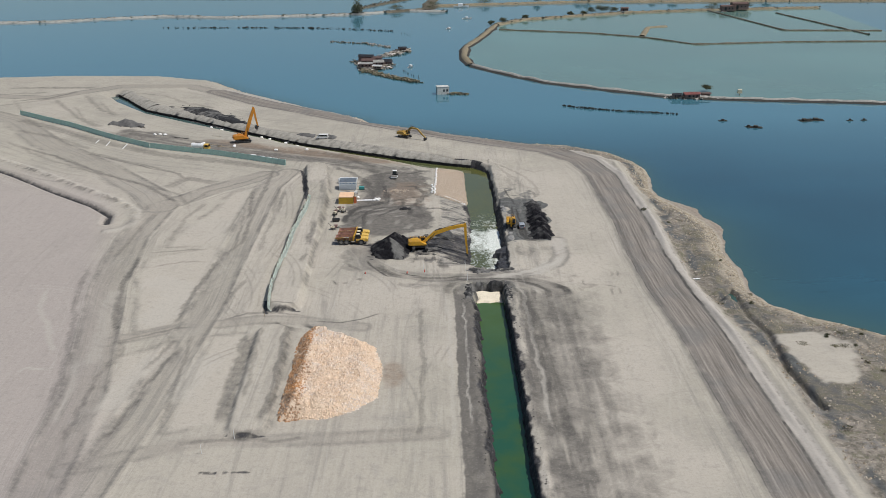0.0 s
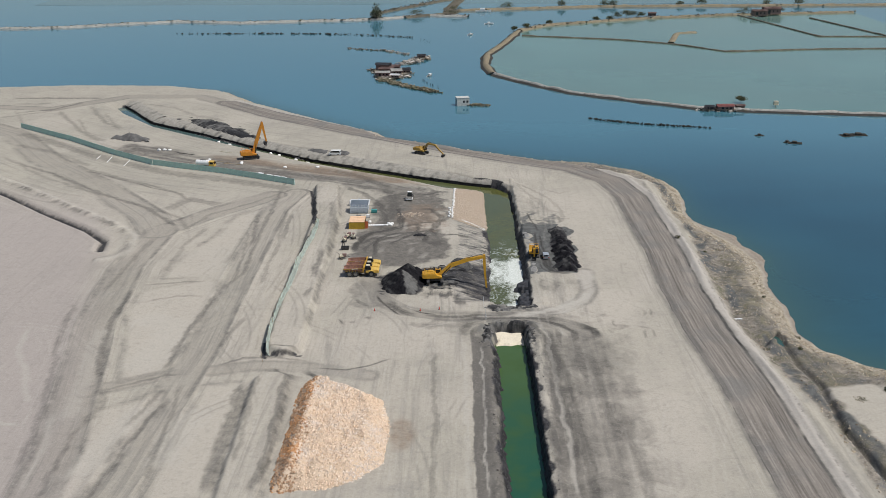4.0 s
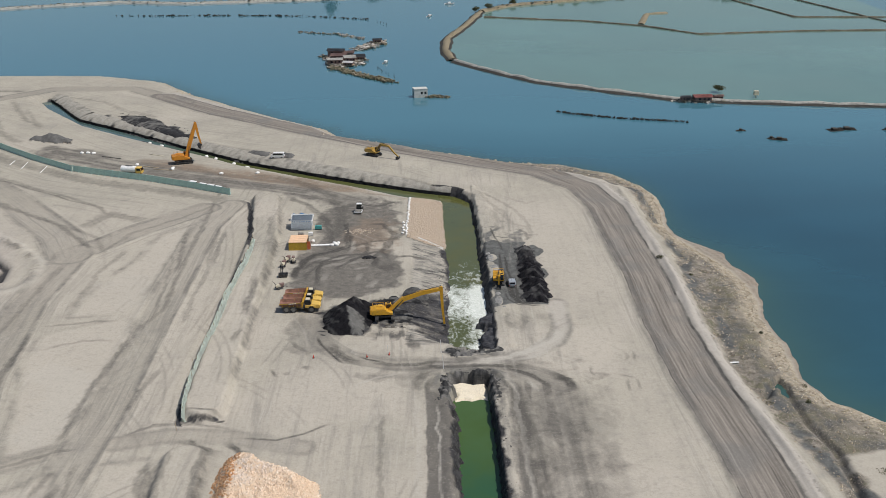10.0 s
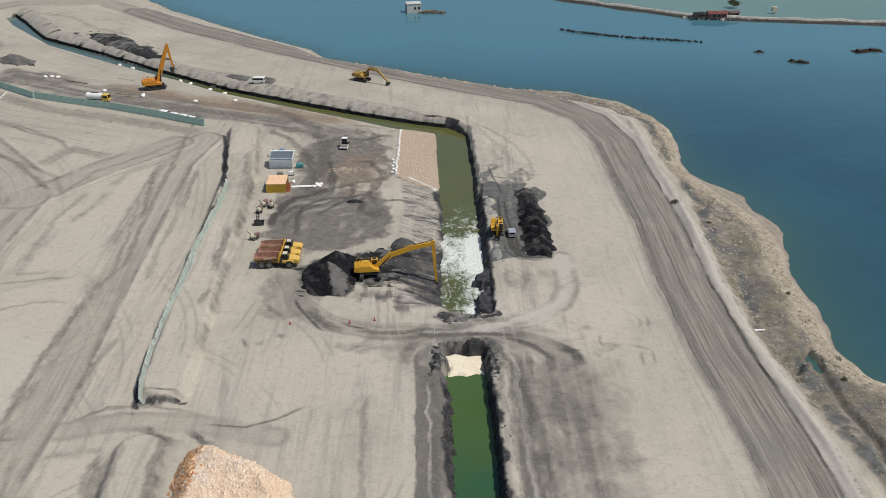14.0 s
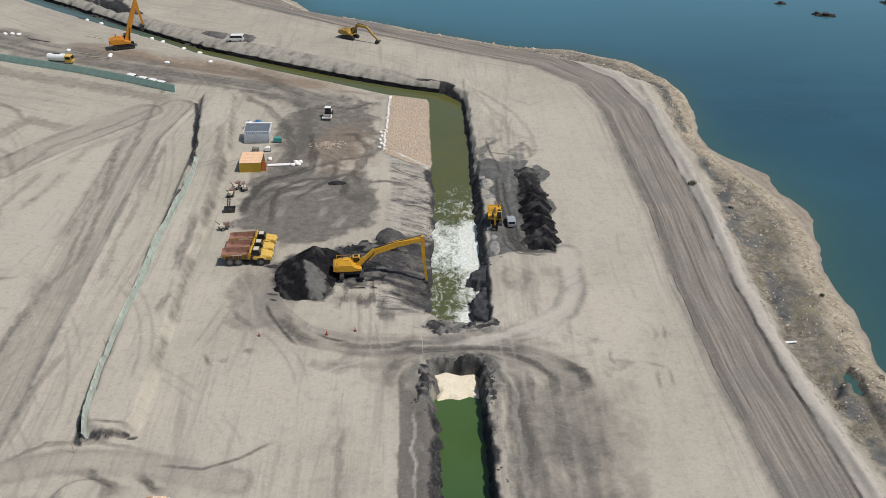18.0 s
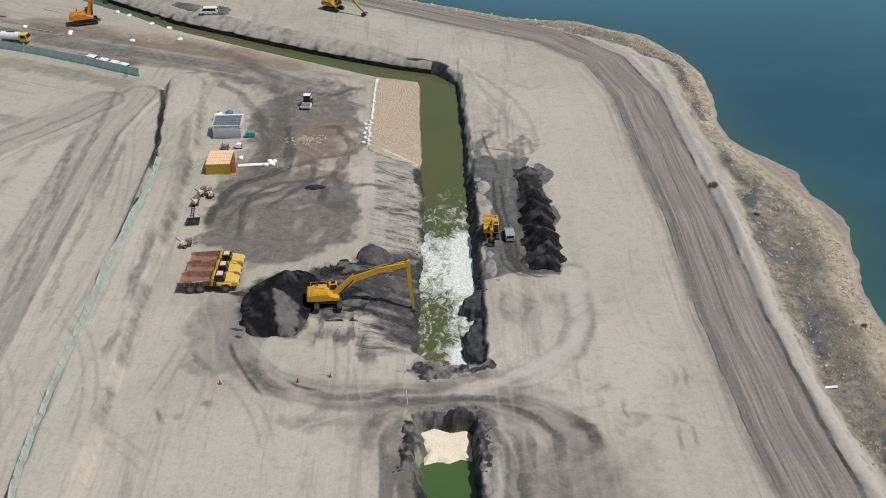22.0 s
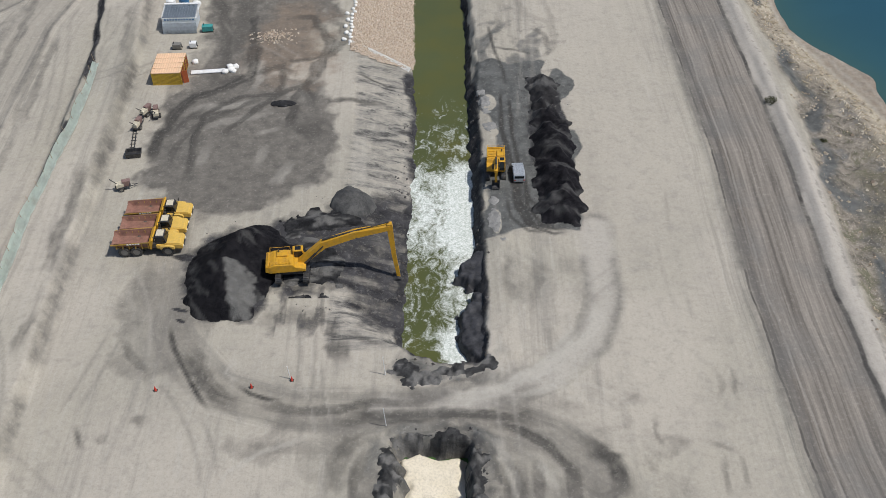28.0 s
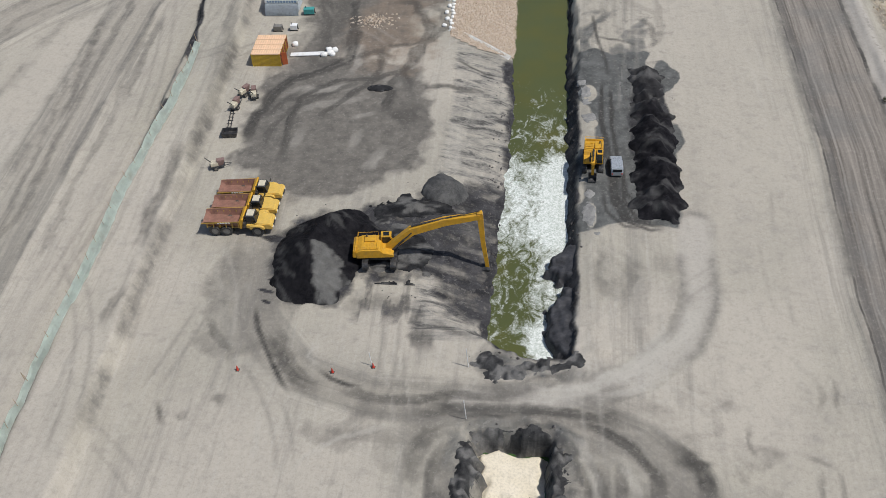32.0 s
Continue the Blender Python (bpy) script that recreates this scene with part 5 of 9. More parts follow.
def B():
    return bmesh.new()


def jitter_stone(rng, c, r, co, faces):
    """An uneven eight-sided stone added to lists of points and faces."""
    n = len(co)
    ax = rng.uniform(0.65, 1.25, 3) * r
    t = rng.uniform(0, 6.28)
    ct, st = math.cos(t), math.sin(t)
    for dx, dy, dz in ((1, 0, 0), (0, 1, 0), (-1, 0, 0), (0, -1, 0), (0.25, -0.2, 0.8), (-0.3, 0.3, 0.7), (0, 0, -0.8)):
        x, y, z = dx * ax[0] * rng.uniform(0.8, 1.15), dy * ax[1] * rng.uniform(0.8, 1.15), dz * ax[2]
        co.append((c[0] + x * ct - y * st, c[1] + x * st + y * ct, c[2] + z))
    for f in ((0, 1, 5), (0, 5, 4), (1, 2, 5), (2, 3, 4), (2, 4, 5), (3, 0, 4), (1, 0, 6), (2, 1, 6), (3, 2, 6), (0, 3, 6)):
        faces.append(tuple(n + k for k in f))


def pydata(name, co, faces, material, parent=None, smooth_it=False):
    me = bpy.data.meshes.new(name)
    me.from_pydata(co, [], faces)
    me.update()
    if smooth_it:
        me.shade_smooth()
    me.materials.append(material)
    ob = new(name, me)
    if parent:
        ob.parent = parent
    return ob


def floor_z(x, y):
    return float(land_height(np.array([[float(x)]]), np.array([[float(y)]]))[0, 0])


def floor_many(pts):
    a = np.array(pts, float)
    return land_height(a[:, 0][None], a[:, 1][None])[0]


def walk_line(line, gap):
    out, run = [], 0.0
    for (ax, ay), (bx, by) in zip(line, line[1:]):
        ln = math.hypot(bx - ax, by - ay)
        while run <= ln:
            out.append((ax + (bx - ax) * run / ln, ay + (by - ay) * run / ln, math.atan2(by - ay, bx - ax)))
            run += gap
        run -= ln
    return out


def heap(name, label, category, cx, cy, rx, ry, high, material, turn=0.0, seed=1, power=1.0, lumps=0.3, grain=2.0, step=0.35, crest=0.0, kind="", base=0.0):
    """A tipped heap: a cone or a ridge with a wandering foot and slumped sides."""
    n, m = int(2.5 * rx / step), int(2.5 * ry / step)
    xs, ys = np.linspace(-1.25 * rx, 1.25 * rx, n), np.linspace(-1.25 * ry, 1.25 * ry, m)
    X, Y = np.meshgrid(xs, ys)
    wob = 1 + (fuzz(X + 50 * seed, Y, 0.5 * min(rx, ry) + 1, 3, seed) - 0.5) * lumps * 2
    r = np.hypot(X / rx, np.sign(Y) * np.maximum(np.abs(Y) - crest, 0) / (ry - crest)) * wob
    Z = np.clip(1 - r, 0, 1) ** power * high * (1 + (fuzz(X, Y, grain, 3, seed + 7) - 0.5) * lumps * 1.6) + (fuzz(X, Y, 0.8, 2, seed + 9) - 0.5) * 0.25 * (r < 1)
    t = radians(turn)
    WX, WY = cx + X * math.cos(t) - Y * math.sin(t), cy + X * math.sin(t) + Y * math.cos(t)
    ground_z = land_height(WX, WY) if base is None else base
    Zw = ground_z - 0.06 + np.where(r < 1, Z + 0.02, -0.3)
    co = np.stack([WX, WY, Zw], -1).reshape(-1, 3)
    j, i = np.meshgrid(np.arange(m - 1), np.arange(n - 1), indexing="ij")
    a = (j * n + i).ravel()
    q = np.stack([a, a + 1, a + n + 1, a + n], -1)
    ok = (r < 1.06).ravel()
    q = q[ok[q].all(1)]
    used = np.unique(q)
    remap = np.full(len(co), -1)
    remap[used] = np.arange(len(used))
    ob = pydata(name, co[used].tolist(), remap[q].tolist(), material, smooth_it=True)
    streak = smooth(0.42, 0.66, fuzz(X * 0.5 + 0.2 * Y, Y * 1.5, 1.3, 4, seed + 11)).ravel()[used]
    ob.data.attributes.new("dry", "FLOAT", "POINT").data.foreach_set("value", streak.astype(np.float32))
    return tagged(ob, label, category, kind=kind)


# ---- paints and stuffs ----
YELLOW = surface("plant_yellow", (0.62, 0.33, 0.02), 0.5, vary=0.12, dirt=(0.2, 0.15, 0.09), dirt_amount=0.35)
ORANGE = surface("plant_orange", (0.60, 0.24, 0.02), 0.5, vary=0.12, dirt=(0.2, 0.14, 0.08), dirt_amount=0.3)
PALE_YELLOW = surface("cab_yellow", (0.68, 0.44, 0.09), 0.5, vary=0.1, dirt=(0.3, 0.24, 0.16), dirt_amount=0.3)
OLD_YELLOW = surface("worn_yellow", (0.42, 0.26, 0.05), 0.6, vary=0.2, dirt=(0.12, 0.09, 0.06), dirt_amount=0.5)
RUST = surface("rusty_steel", (0.25, 0.125, 0.09), 0.85, vary=0.3, scale=1.2, dirt=(0.26, 0.17, 0.11), dirt_amount=0.6, bump=0.01)
STEEL = surface("dark_steel", (0.05, 0.05, 0.052), 0.55, 0.3, vary=0.3, dirt=(0.2, 0.18, 0.15), dirt_amount=0.5)
RUBBER = surface("tyre_rubber", (0.045, 0.044, 0.042), 0.9, vary=0.25, dirt=(0.25, 0.22, 0.18), dirt_amount=0.5)
RIM = surface("rim_grey", (0.20, 0.19, 0.17), 0.6, vary=0.2, dirt=(0.28, 0.25, 0.2), dirt_amount=0.4)
WHITE = surface("white_paint", (0.80, 0.80, 0.78), 0.45, vary=0.06, dirt=(0.5, 0.46, 0.4), dirt_amount=0.4)
CLOTH = surface("white_bag_cloth", (0.80, 0.79, 0.75), 0.95, vary=0.08, scale=3, dirt=(0.5, 0.45, 0.36), dirt_amount=0.4, bump=0.02)
SILVER = surface("silver_paint", (0.55, 0.57, 0.58), 0.3, 0.5, vary=0.06)
GLASS = surface("dark_glass", (0.015, 0.018, 0.02), 0.06, vary=0.1)
LAMP = surface("lamp_glass", (0.75, 0.72, 0.62), 0.2, vary=0.05)
RED = surface("red_paint", (0.55, 0.05, 0.03), 0.5, vary=0.12)
BOX_YELLOW = surface("container_yellow", (0.50, 0.33, 0.035), 0.6, vary=0.12, scale=1.5, dirt=(0.22, 0.13, 0.06), dirt_amount=0.4)
BOX_ROOF = surface("container_roof", (0.80, 0.53, 0.33), 0.7, vary=0.10, scale=1.0, dirt=(0.62, 0.46, 0.32), dirt_amount=0.5)
BOX_RED = surface("container_door", (0.46, 0.11, 0.035), 0.6, vary=0.15, dirt=(0.25, 0.1, 0.05), dirt_amount=0.3)
CABIN_ROOF = surface("cabin_roof", (0.30, 0.35, 0.40), 0.45, 0.2, vary=0.08, dirt=(0.3, 0.3, 0.3), dirt_amount=0.2)
CABIN_WALL = surface("cabin_wall", (0.50, 0.54, 0.57), 0.6, vary=0.1, dirt=(0.2, 0.2, 0.2), dirt_amount=0.3)
TEAL = surface("teal_paint", (0.06, 0.30, 0.28), 0.5, vary=0.15)
BLUE = surface("blue_drum", (0.05, 0.16, 0.32), 0.45, vary=0.1)
MESH_GREEN = surface("fence_green", (0.50, 0.68, 0.60), 0.8, vary=0.18, scale=0.6, dirt=(0.3, 0.32, 0.28), dirt_amount=0.4)
FABRIC = surface("silt_fabric", (0.58, 0.645, 0.575), 0.9, vary=0.14, scale=0.5, dirt=(0.46, 0.47, 0.40), dirt_amount=0.8)
TIMBER = surface("raw_timber", (0.42, 0.33, 0.22), 0.85, vary=0.25, scale=4)
BAMBOO = surface("dark_bamboo", (0.05, 0.042, 0.032), 0.9, vary=0.35, scale=3)
OLD_TIN = surface("old_tin", (0.23, 0.15, 0.13), 0.7, 0.1, vary=0.3, scale=1.5, dirt=(0.12, 0.06, 0.04), dirt_amount=0.6)
RED_TIN = surface("red_tin", (0.36, 0.13, 0.11), 0.65, vary=0.25, scale=1.0, dirt=(0.2, 0.12, 0.1), dirt_amount=0.5)
PLASTER = surface("old_plaster", (0.55, 0.54, 0.50), 0.9, vary=0.15, scale=1.0, dirt=(0.25, 0.24, 0.2), dirt_amount=0.5)
BLACK_SOIL = soil("black_soil", (0.014, 0.014, 0.015), (0.042, 0.042, 0.044), 0.35, 0.25, speck=(0.075, 0.074, 0.073))
GREY_SOIL = soil("grey_soil", (0.085, 0.083, 0.08), (0.17, 0.165, 0.155), 0.5, 0.15)
WET_CLAY = soil("wet_clay", (0.03, 0.03, 0.032), (0.075, 0.075, 0.08), 0.8, 0.10, 0.6)
PALE_SAND = soil("pale_sand", (0.74, 0.66, 0.50), (0.80, 0.72, 0.57), 0.5, 0.04)
ROCK_BED = soil("rock_bed", (0.60, 0.45, 0.32), (0.70, 0.56, 0.42), 0.5, 0.15)
RIPRAP = stones_mat("riprap_stone", ((0.40, 0.31, 0.23), (0.52, 0.43, 0.33), (0.62, 0.54, 0.44), (0.47, 0.37, 0.27)))
# orange stones in darker tones that include the shade of the left flank
ORANGE_SHADED_ROCK = stones_mat("orange_shaded_rock", ((0.44, 0.20, 0.07), (0.54, 0.33, 0.17), (0.60, 0.45, 0.30), (0.42, 0.23, 0.11), (0.34, 0.21, 0.13)), patch=((0.62, 0.30, 0.11), (0.46, 0.30, 0.19)))
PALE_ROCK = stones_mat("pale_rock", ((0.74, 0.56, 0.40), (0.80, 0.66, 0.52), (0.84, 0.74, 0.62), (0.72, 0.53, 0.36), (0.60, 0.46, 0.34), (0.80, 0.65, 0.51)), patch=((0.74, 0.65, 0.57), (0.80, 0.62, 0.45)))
SHORE_ROCK = stones_mat("shore_rubble", ((0.12, 0.10, 0.08), (0.45, 0.38, 0.28), (0.62, 0.55, 0.44), (0.28, 0.22, 0.16), (0.50, 0.42, 0.30)))
SCRAP = stones_mat("pale_scrap", ((0.72, 0.70, 0.62), (0.60, 0.52, 0.25), (0.80, 0.79, 0.75), (0.35, 0.30, 0.22), (0.10, 0.09, 0.08)))
CLOD = stones_mat("dark_clods", ((0.03, 0.03, 0.03), (0.06, 0.058, 0.058), (0.10, 0.097, 0.095)))
LEAF = stones_mat("leaves", ((0.035, 0.05, 0.02), (0.06, 0.075, 0.028), (0.09, 0.095, 0.04)))
DRY_LEAF = stones_mat("dry_scrub", ((0.12, 0.10, 0.05), (0.16, 0.15, 0.07), (0.09, 0.095, 0.04)))
STREAKED_SOIL = soil_two("streaked_soil", (0.014, 0.014, 0.015), (0.04, 0.04, 0.041), (0.13, 0.126, 0.118))
CHURNED_SOIL = soil_two("churned_soil", (0.03, 0.03, 0.031), (0.085, 0.084, 0.082), (0.19, 0.184, 0.172))
DOME_SOIL = soil("dome_soil", (0.05, 0.05, 0.05), (0.12, 0.118, 0.112), 0.6, 0.12)
CREAM = surface("cream_paint", (0.62, 0.56, 0.42), 0.5, vary=0.12, dirt=(0.3, 0.26, 0.2), dirt_amount=0.6)
DARK_TIN = surface("dark_tin", (0.055, 0.06, 0.07), 0.6, 0.2, vary=0.3, dirt=(0.2, 0.15, 0.1), dirt_amount=0.5)
PATCH_SAND = soil("patch_sand", (0.22, 0.216, 0.205), (0.33, 0.322, 0.30), 0.9, 0.06)
DIKE_RUBBLE = stones_mat("dike_rubble", ((0.10, 0.095, 0.08), (0.28, 0.265, 0.23), (0.40, 0.385, 0.34), (0.17, 0.155, 0.13)))


# ---- plant: excavators, dump trucks, cars ----
def track_unit(parent, y, length, high, wide):
    """One crawler track: a belt of shoes round its frame."""
    r = high / 2
    bm = B()
    box(bm, -length / 2 + r, length / 2 - r, y - wide * 0.3, y + wide * 0.3, high * 0.25, high * 0.75, 0.04)
    for x in (-length / 2 + r, length / 2 - r):
        rod(bm, (x, y - wide * 0.32, r), (x, y + wide * 0.32, r), r * 0.82, n=14)
    tr = part("track", bm, STEEL, parent, "mud-caked steel crawler track")
    bm = B()
    run = length - 2 * r
    total = 2 * run + 2 * math.pi * r
    n = int(total / 0.26)
    for k in range(n):
        s = total * k / n
        if s < run:
            x, z, a = -run / 2 + s, high, 0
        elif s < run + math.pi * r:
            t = (s - run) / r
            x, z, a = run / 2 + r * math.sin(t), r + r * math.cos(t), t
        elif s < 2 * run + math.pi * r:
            x, z, a = run / 2 - (s - run - math.pi * r), 0, math.pi
        else:
            t = (s - 2 * run - math.pi * r) / r
            x, z, a = -run / 2 - r * math.sin(t), r - r * math.cos(t), math.pi + t
        box(bm, -0.11, 0.11, -wide / 2, wide / 2, -0.06, 0.02, turn=Matrix.Translation((x, y, z)) @ Matrix.Rotation(a, 4, "Y"))
    part("track_belt", bm, STEEL, tr)


def ram(bm, p, q, r):
    p, q = Vector(p), Vector(q)
    rod(bm, p, p + (q - p) * 0.6, r, n=8)


def excavator(at, label, paint, boom, stick, bucket_turn=0.0, scale=1.0, slew=0.0, gauge=1.25, heft=1.0):
    """boom: points in x and z from the boom's foot to its head; stick: the same from head to bucket."""
    ob = thing("excavator", label, "excavator", at)
    s = scale
    for y in (-gauge * s, gauge * s):
        track_unit(ob, y, 5.0 * s, 1.05 * s, 0.75 * s)
    bm = B()
    box(bm, -1.0 * s, 1.0 * s, 0.25 * s - gauge * s, gauge * s - 0.25 * s, 0.45 * s, 0.95 * s, 0.05)
    rod(bm, (0, 0, 0.9 * s), (0, 0, 1.25 * s), 0.75 * s, n=16)
    part("undercarriage", bm, STEEL, ob)
    t = Matrix.Rotation(radians(slew), 4, "Z")
    bm = B()
    prism(bm, [(-2.9 * s, 1.3 * s), (1.7 * s, 1.3 * s), (1.7 * s, 1.75 * s), (0.4 * s, 2.0 * s), (0.1 * s, 2.55 * s), (-2.2 * s, 2.6 * s), (-2.9 * s, 2.3 * s)], -1.45 * s, 1.45 * s)
    bmesh.ops.bevel(bm, geom=bm.edges[:], offset=0.06, segments=1, affect="EDGES")
    house = part("house", bm, paint, ob, at=t)
    bm = B()
    prism(bm, [(-3.4 * s, 1.45 * s), (-2.85 * s, 1.3 * s), (-2.85 * s, 2.5 * s), (-3.25 * s, 2.45 * s)], -1.42 * s, 1.42 * s)
    bmesh.ops.bevel(bm, geom=bm.edges[:], offset=0.1, segments=2, affect="EDGES")
    part("counterweight", bm, paint, ob, at=t)
    bm = B()
    for k in range(5):
        box(bm, (-2.0 + 0.42 * k) * s, (-1.75 + 0.42 * k) * s, -1.2 * s, -0.1 * s, 2.6 * s, 2.66 * s)
    box(bm, -1.9 * s, -0.5 * s, 0.15 * s, 1.25 * s, 2.58 * s, 2.78 * s, 0.05)
    part("engine_hood", bm, paint, house)
    bm = B()
    rod(bm, (-1.6 * s, 0.9 * s, 2.7 * s), (-1.6 * s, 0.9 * s, 3.25 * s), 0.09 * s)
    part("exhaust_stack", bm, STEEL, house)
    bm = B()
    for p, q in (((-2.7, -1.35), (-0.2, -1.35)), ((-2.7, 1.35), (-0.2, 1.35)), ((-2.7, -1.35), (-2.7, 1.35))):
        rod(bm, (p[0] * s, p[1] * s, 3.15 * s), (q[0] * s, q[1] * s, 3.15 * s), 0.03)
        rod(bm, (p[0] * s, p[1] * s, 2.5 * s), (p[0] * s, p[1] * s, 3.15 * s), 0.03)
        rod(bm, (q[0] * s, q[1] * s, 2.5 * s), (q[0] * s, q[1] * s, 3.15 * s), 0.03)
    part("handrail", bm, paint, house)
    bm = B()
    prism(bm, [(0.15 * s, 1.4 * s), (1.75 * s, 1.4 * s), (1.8 * s, 2.2 * s), (1.45 * s, 3.15 * s), (0.15 * s, 3.15 * s)], 0.45 * s, 1.45 * s)
    bmesh.ops.bevel(bm, geom=bm.edges[:], offset=0.05, segments=1, affect="EDGES")
    cab = part("cab", bm, paint, ob, at=t)
    bm = B()
    prism(bm, [(0.3 * s, 2.1 * s), (1.55 * s, 2.1 * s), (1.3 * s, 3.0 * s), (0.3 * s, 3.0 * s)], 0.43 * s, 1.47 * s)
    prism(bm, [(1.77 * s, 1.6 * s), (1.84 * s, 2.2 * s), (1.52 * s, 3.05 * s), (1.44 * s, 3.05 * s)], 0.55 * s, 1.35 * s)
    box(bm, 0.45 * s, 1.2 * s, 0.6 * s, 1.3 * s, 3.14 * s, 3.17 * s)
    part("cab_window", bm, GLASS, cab)
    pts = boom
    n = len(pts)
    high = [h * heft for h in [0.75 * s] + [0.95 * s - 0.3 * s * k / n for k in range(1, n - 1)] + [0.55 * s]]
    arm = part("boom", limb(B(), pts, [0.62 * s * heft] * n, high), paint, ob, at=t)
    bm = B()
    head = stick[0]
    back = (head[0] - (stick[1][0] - head[0]) * 0.12, head[1] - (stick[1][1] - head[1]) * 0.12)
    spts = [back] + stick
    part("stick", limb(bm, spts, [w * heft * s for w in [0.5] + [0.46] * (len(stick) - 1) + [0.36]], [w * heft * s for w in [0.5] + [0.62] + [0.46] * (len(stick) - 2) + [0.36]]), paint, ob, at=t)
    bm = B()
    mid = pts[1]
    for y in (-0.45 * s, 0.45 * s):
        ram(bm, (1.5 * s, y, 1.6 * s), (mid[0], y, mid[1]), 0.15 * s)
        rod(bm, (1.5 * s, y, 1.6 * s), (mid[0], y, mid[1]), 0.08 * s)
    a = pts[1]
    ram(bm, (a[0], 0, a[1] + 0.75 * s), (back[0], 0, back[1] + 0.25), 0.13 * s)
    rod(bm, (a[0], 0, a[1] + 0.75 * s), (back[0], 0, back[1] + 0.25), 0.07 * s)
    part("hydraulic_ram", bm, STEEL, arm)
    e = stick[-1]
    bm = B()
    w = 0.62 * s
    prism(bm, [(0.25, 0.2), (-0.2, 0.25), (-0.75, -0.1), (-0.9, -0.6), (-0.55, -1.05), (0.05, -1.15), (-0.3, -0.9), (-0.55, -0.55), (-0.45, -0.1), (-0.05, -0.02)], -w, w)
    for y in (-w, w - 0.06):
        prism(bm, [(0.2, 0.15), (-0.7, -0.1), (-0.85, -0.6), (-0.5, -1.0), (0.05, -1.1)], y, y + 0.06)
    for k in range(5):
        box(bm, -0.02, 0.22, -w + 0.05 + k * (2 * w - 0.22) / 4, -w + 0.17 + k * (2 * w - 0.22) / 4, -1.2, -1.1)
    bmesh.ops.transform(bm, matrix=Matrix.Translation((e[0], 0, e[1])) @ Matrix.Rotation(radians(bucket_turn), 4, "Y") @ Matrix.Scale(s, 4), verts=bm.verts)
    part("bucket", bm, STEEL, ob, "dark worn digging bucket", at=t)
    return ob


def wheel(parent, x, y, r, wide, name="wheel"):
    bm = B()
    prof = [(-wide / 2, r * 0.62), (-wide / 2, r * 0.93), (-wide / 2 + 0.08, r), (wide / 2 - 0.08, r), (wide / 2, r * 0.93), (wide / 2, r * 0.62)]
    loft(bm, [[(x + rr * math.cos(a), y + w, r + rr * math.sin(a)) for w, rr in prof] for a in [2 * math.pi * k / 20 for k in range(21)]])
    bmesh.ops.remove_doubles(bm, verts=bm.verts, dist=0.001)
    for k in range(20):
        a = 2 * math.pi * k / 20
        box(bm, -0.06 * r, 0.06 * r, -wide / 2, wide / 2, r * 0.985, r * 1.02, turn=Matrix.Translation((x, y, r)) @ Matrix.Rotation(a, 4, "Y"))
    tyre = part(name, bm, RUBBER, parent, "dusty black tyre")
    bm = B()
    rod(bm, (x, y - wide * 0.42, r), (x, y + wide * 0.42, r), r * 0.6, n=16)
    rod(bm, (x, y - wide * 0.48, r), (x, y + wide * 0.48, r), r * 0.22, n=10)
    part("rim", bm, RIM, tyre)


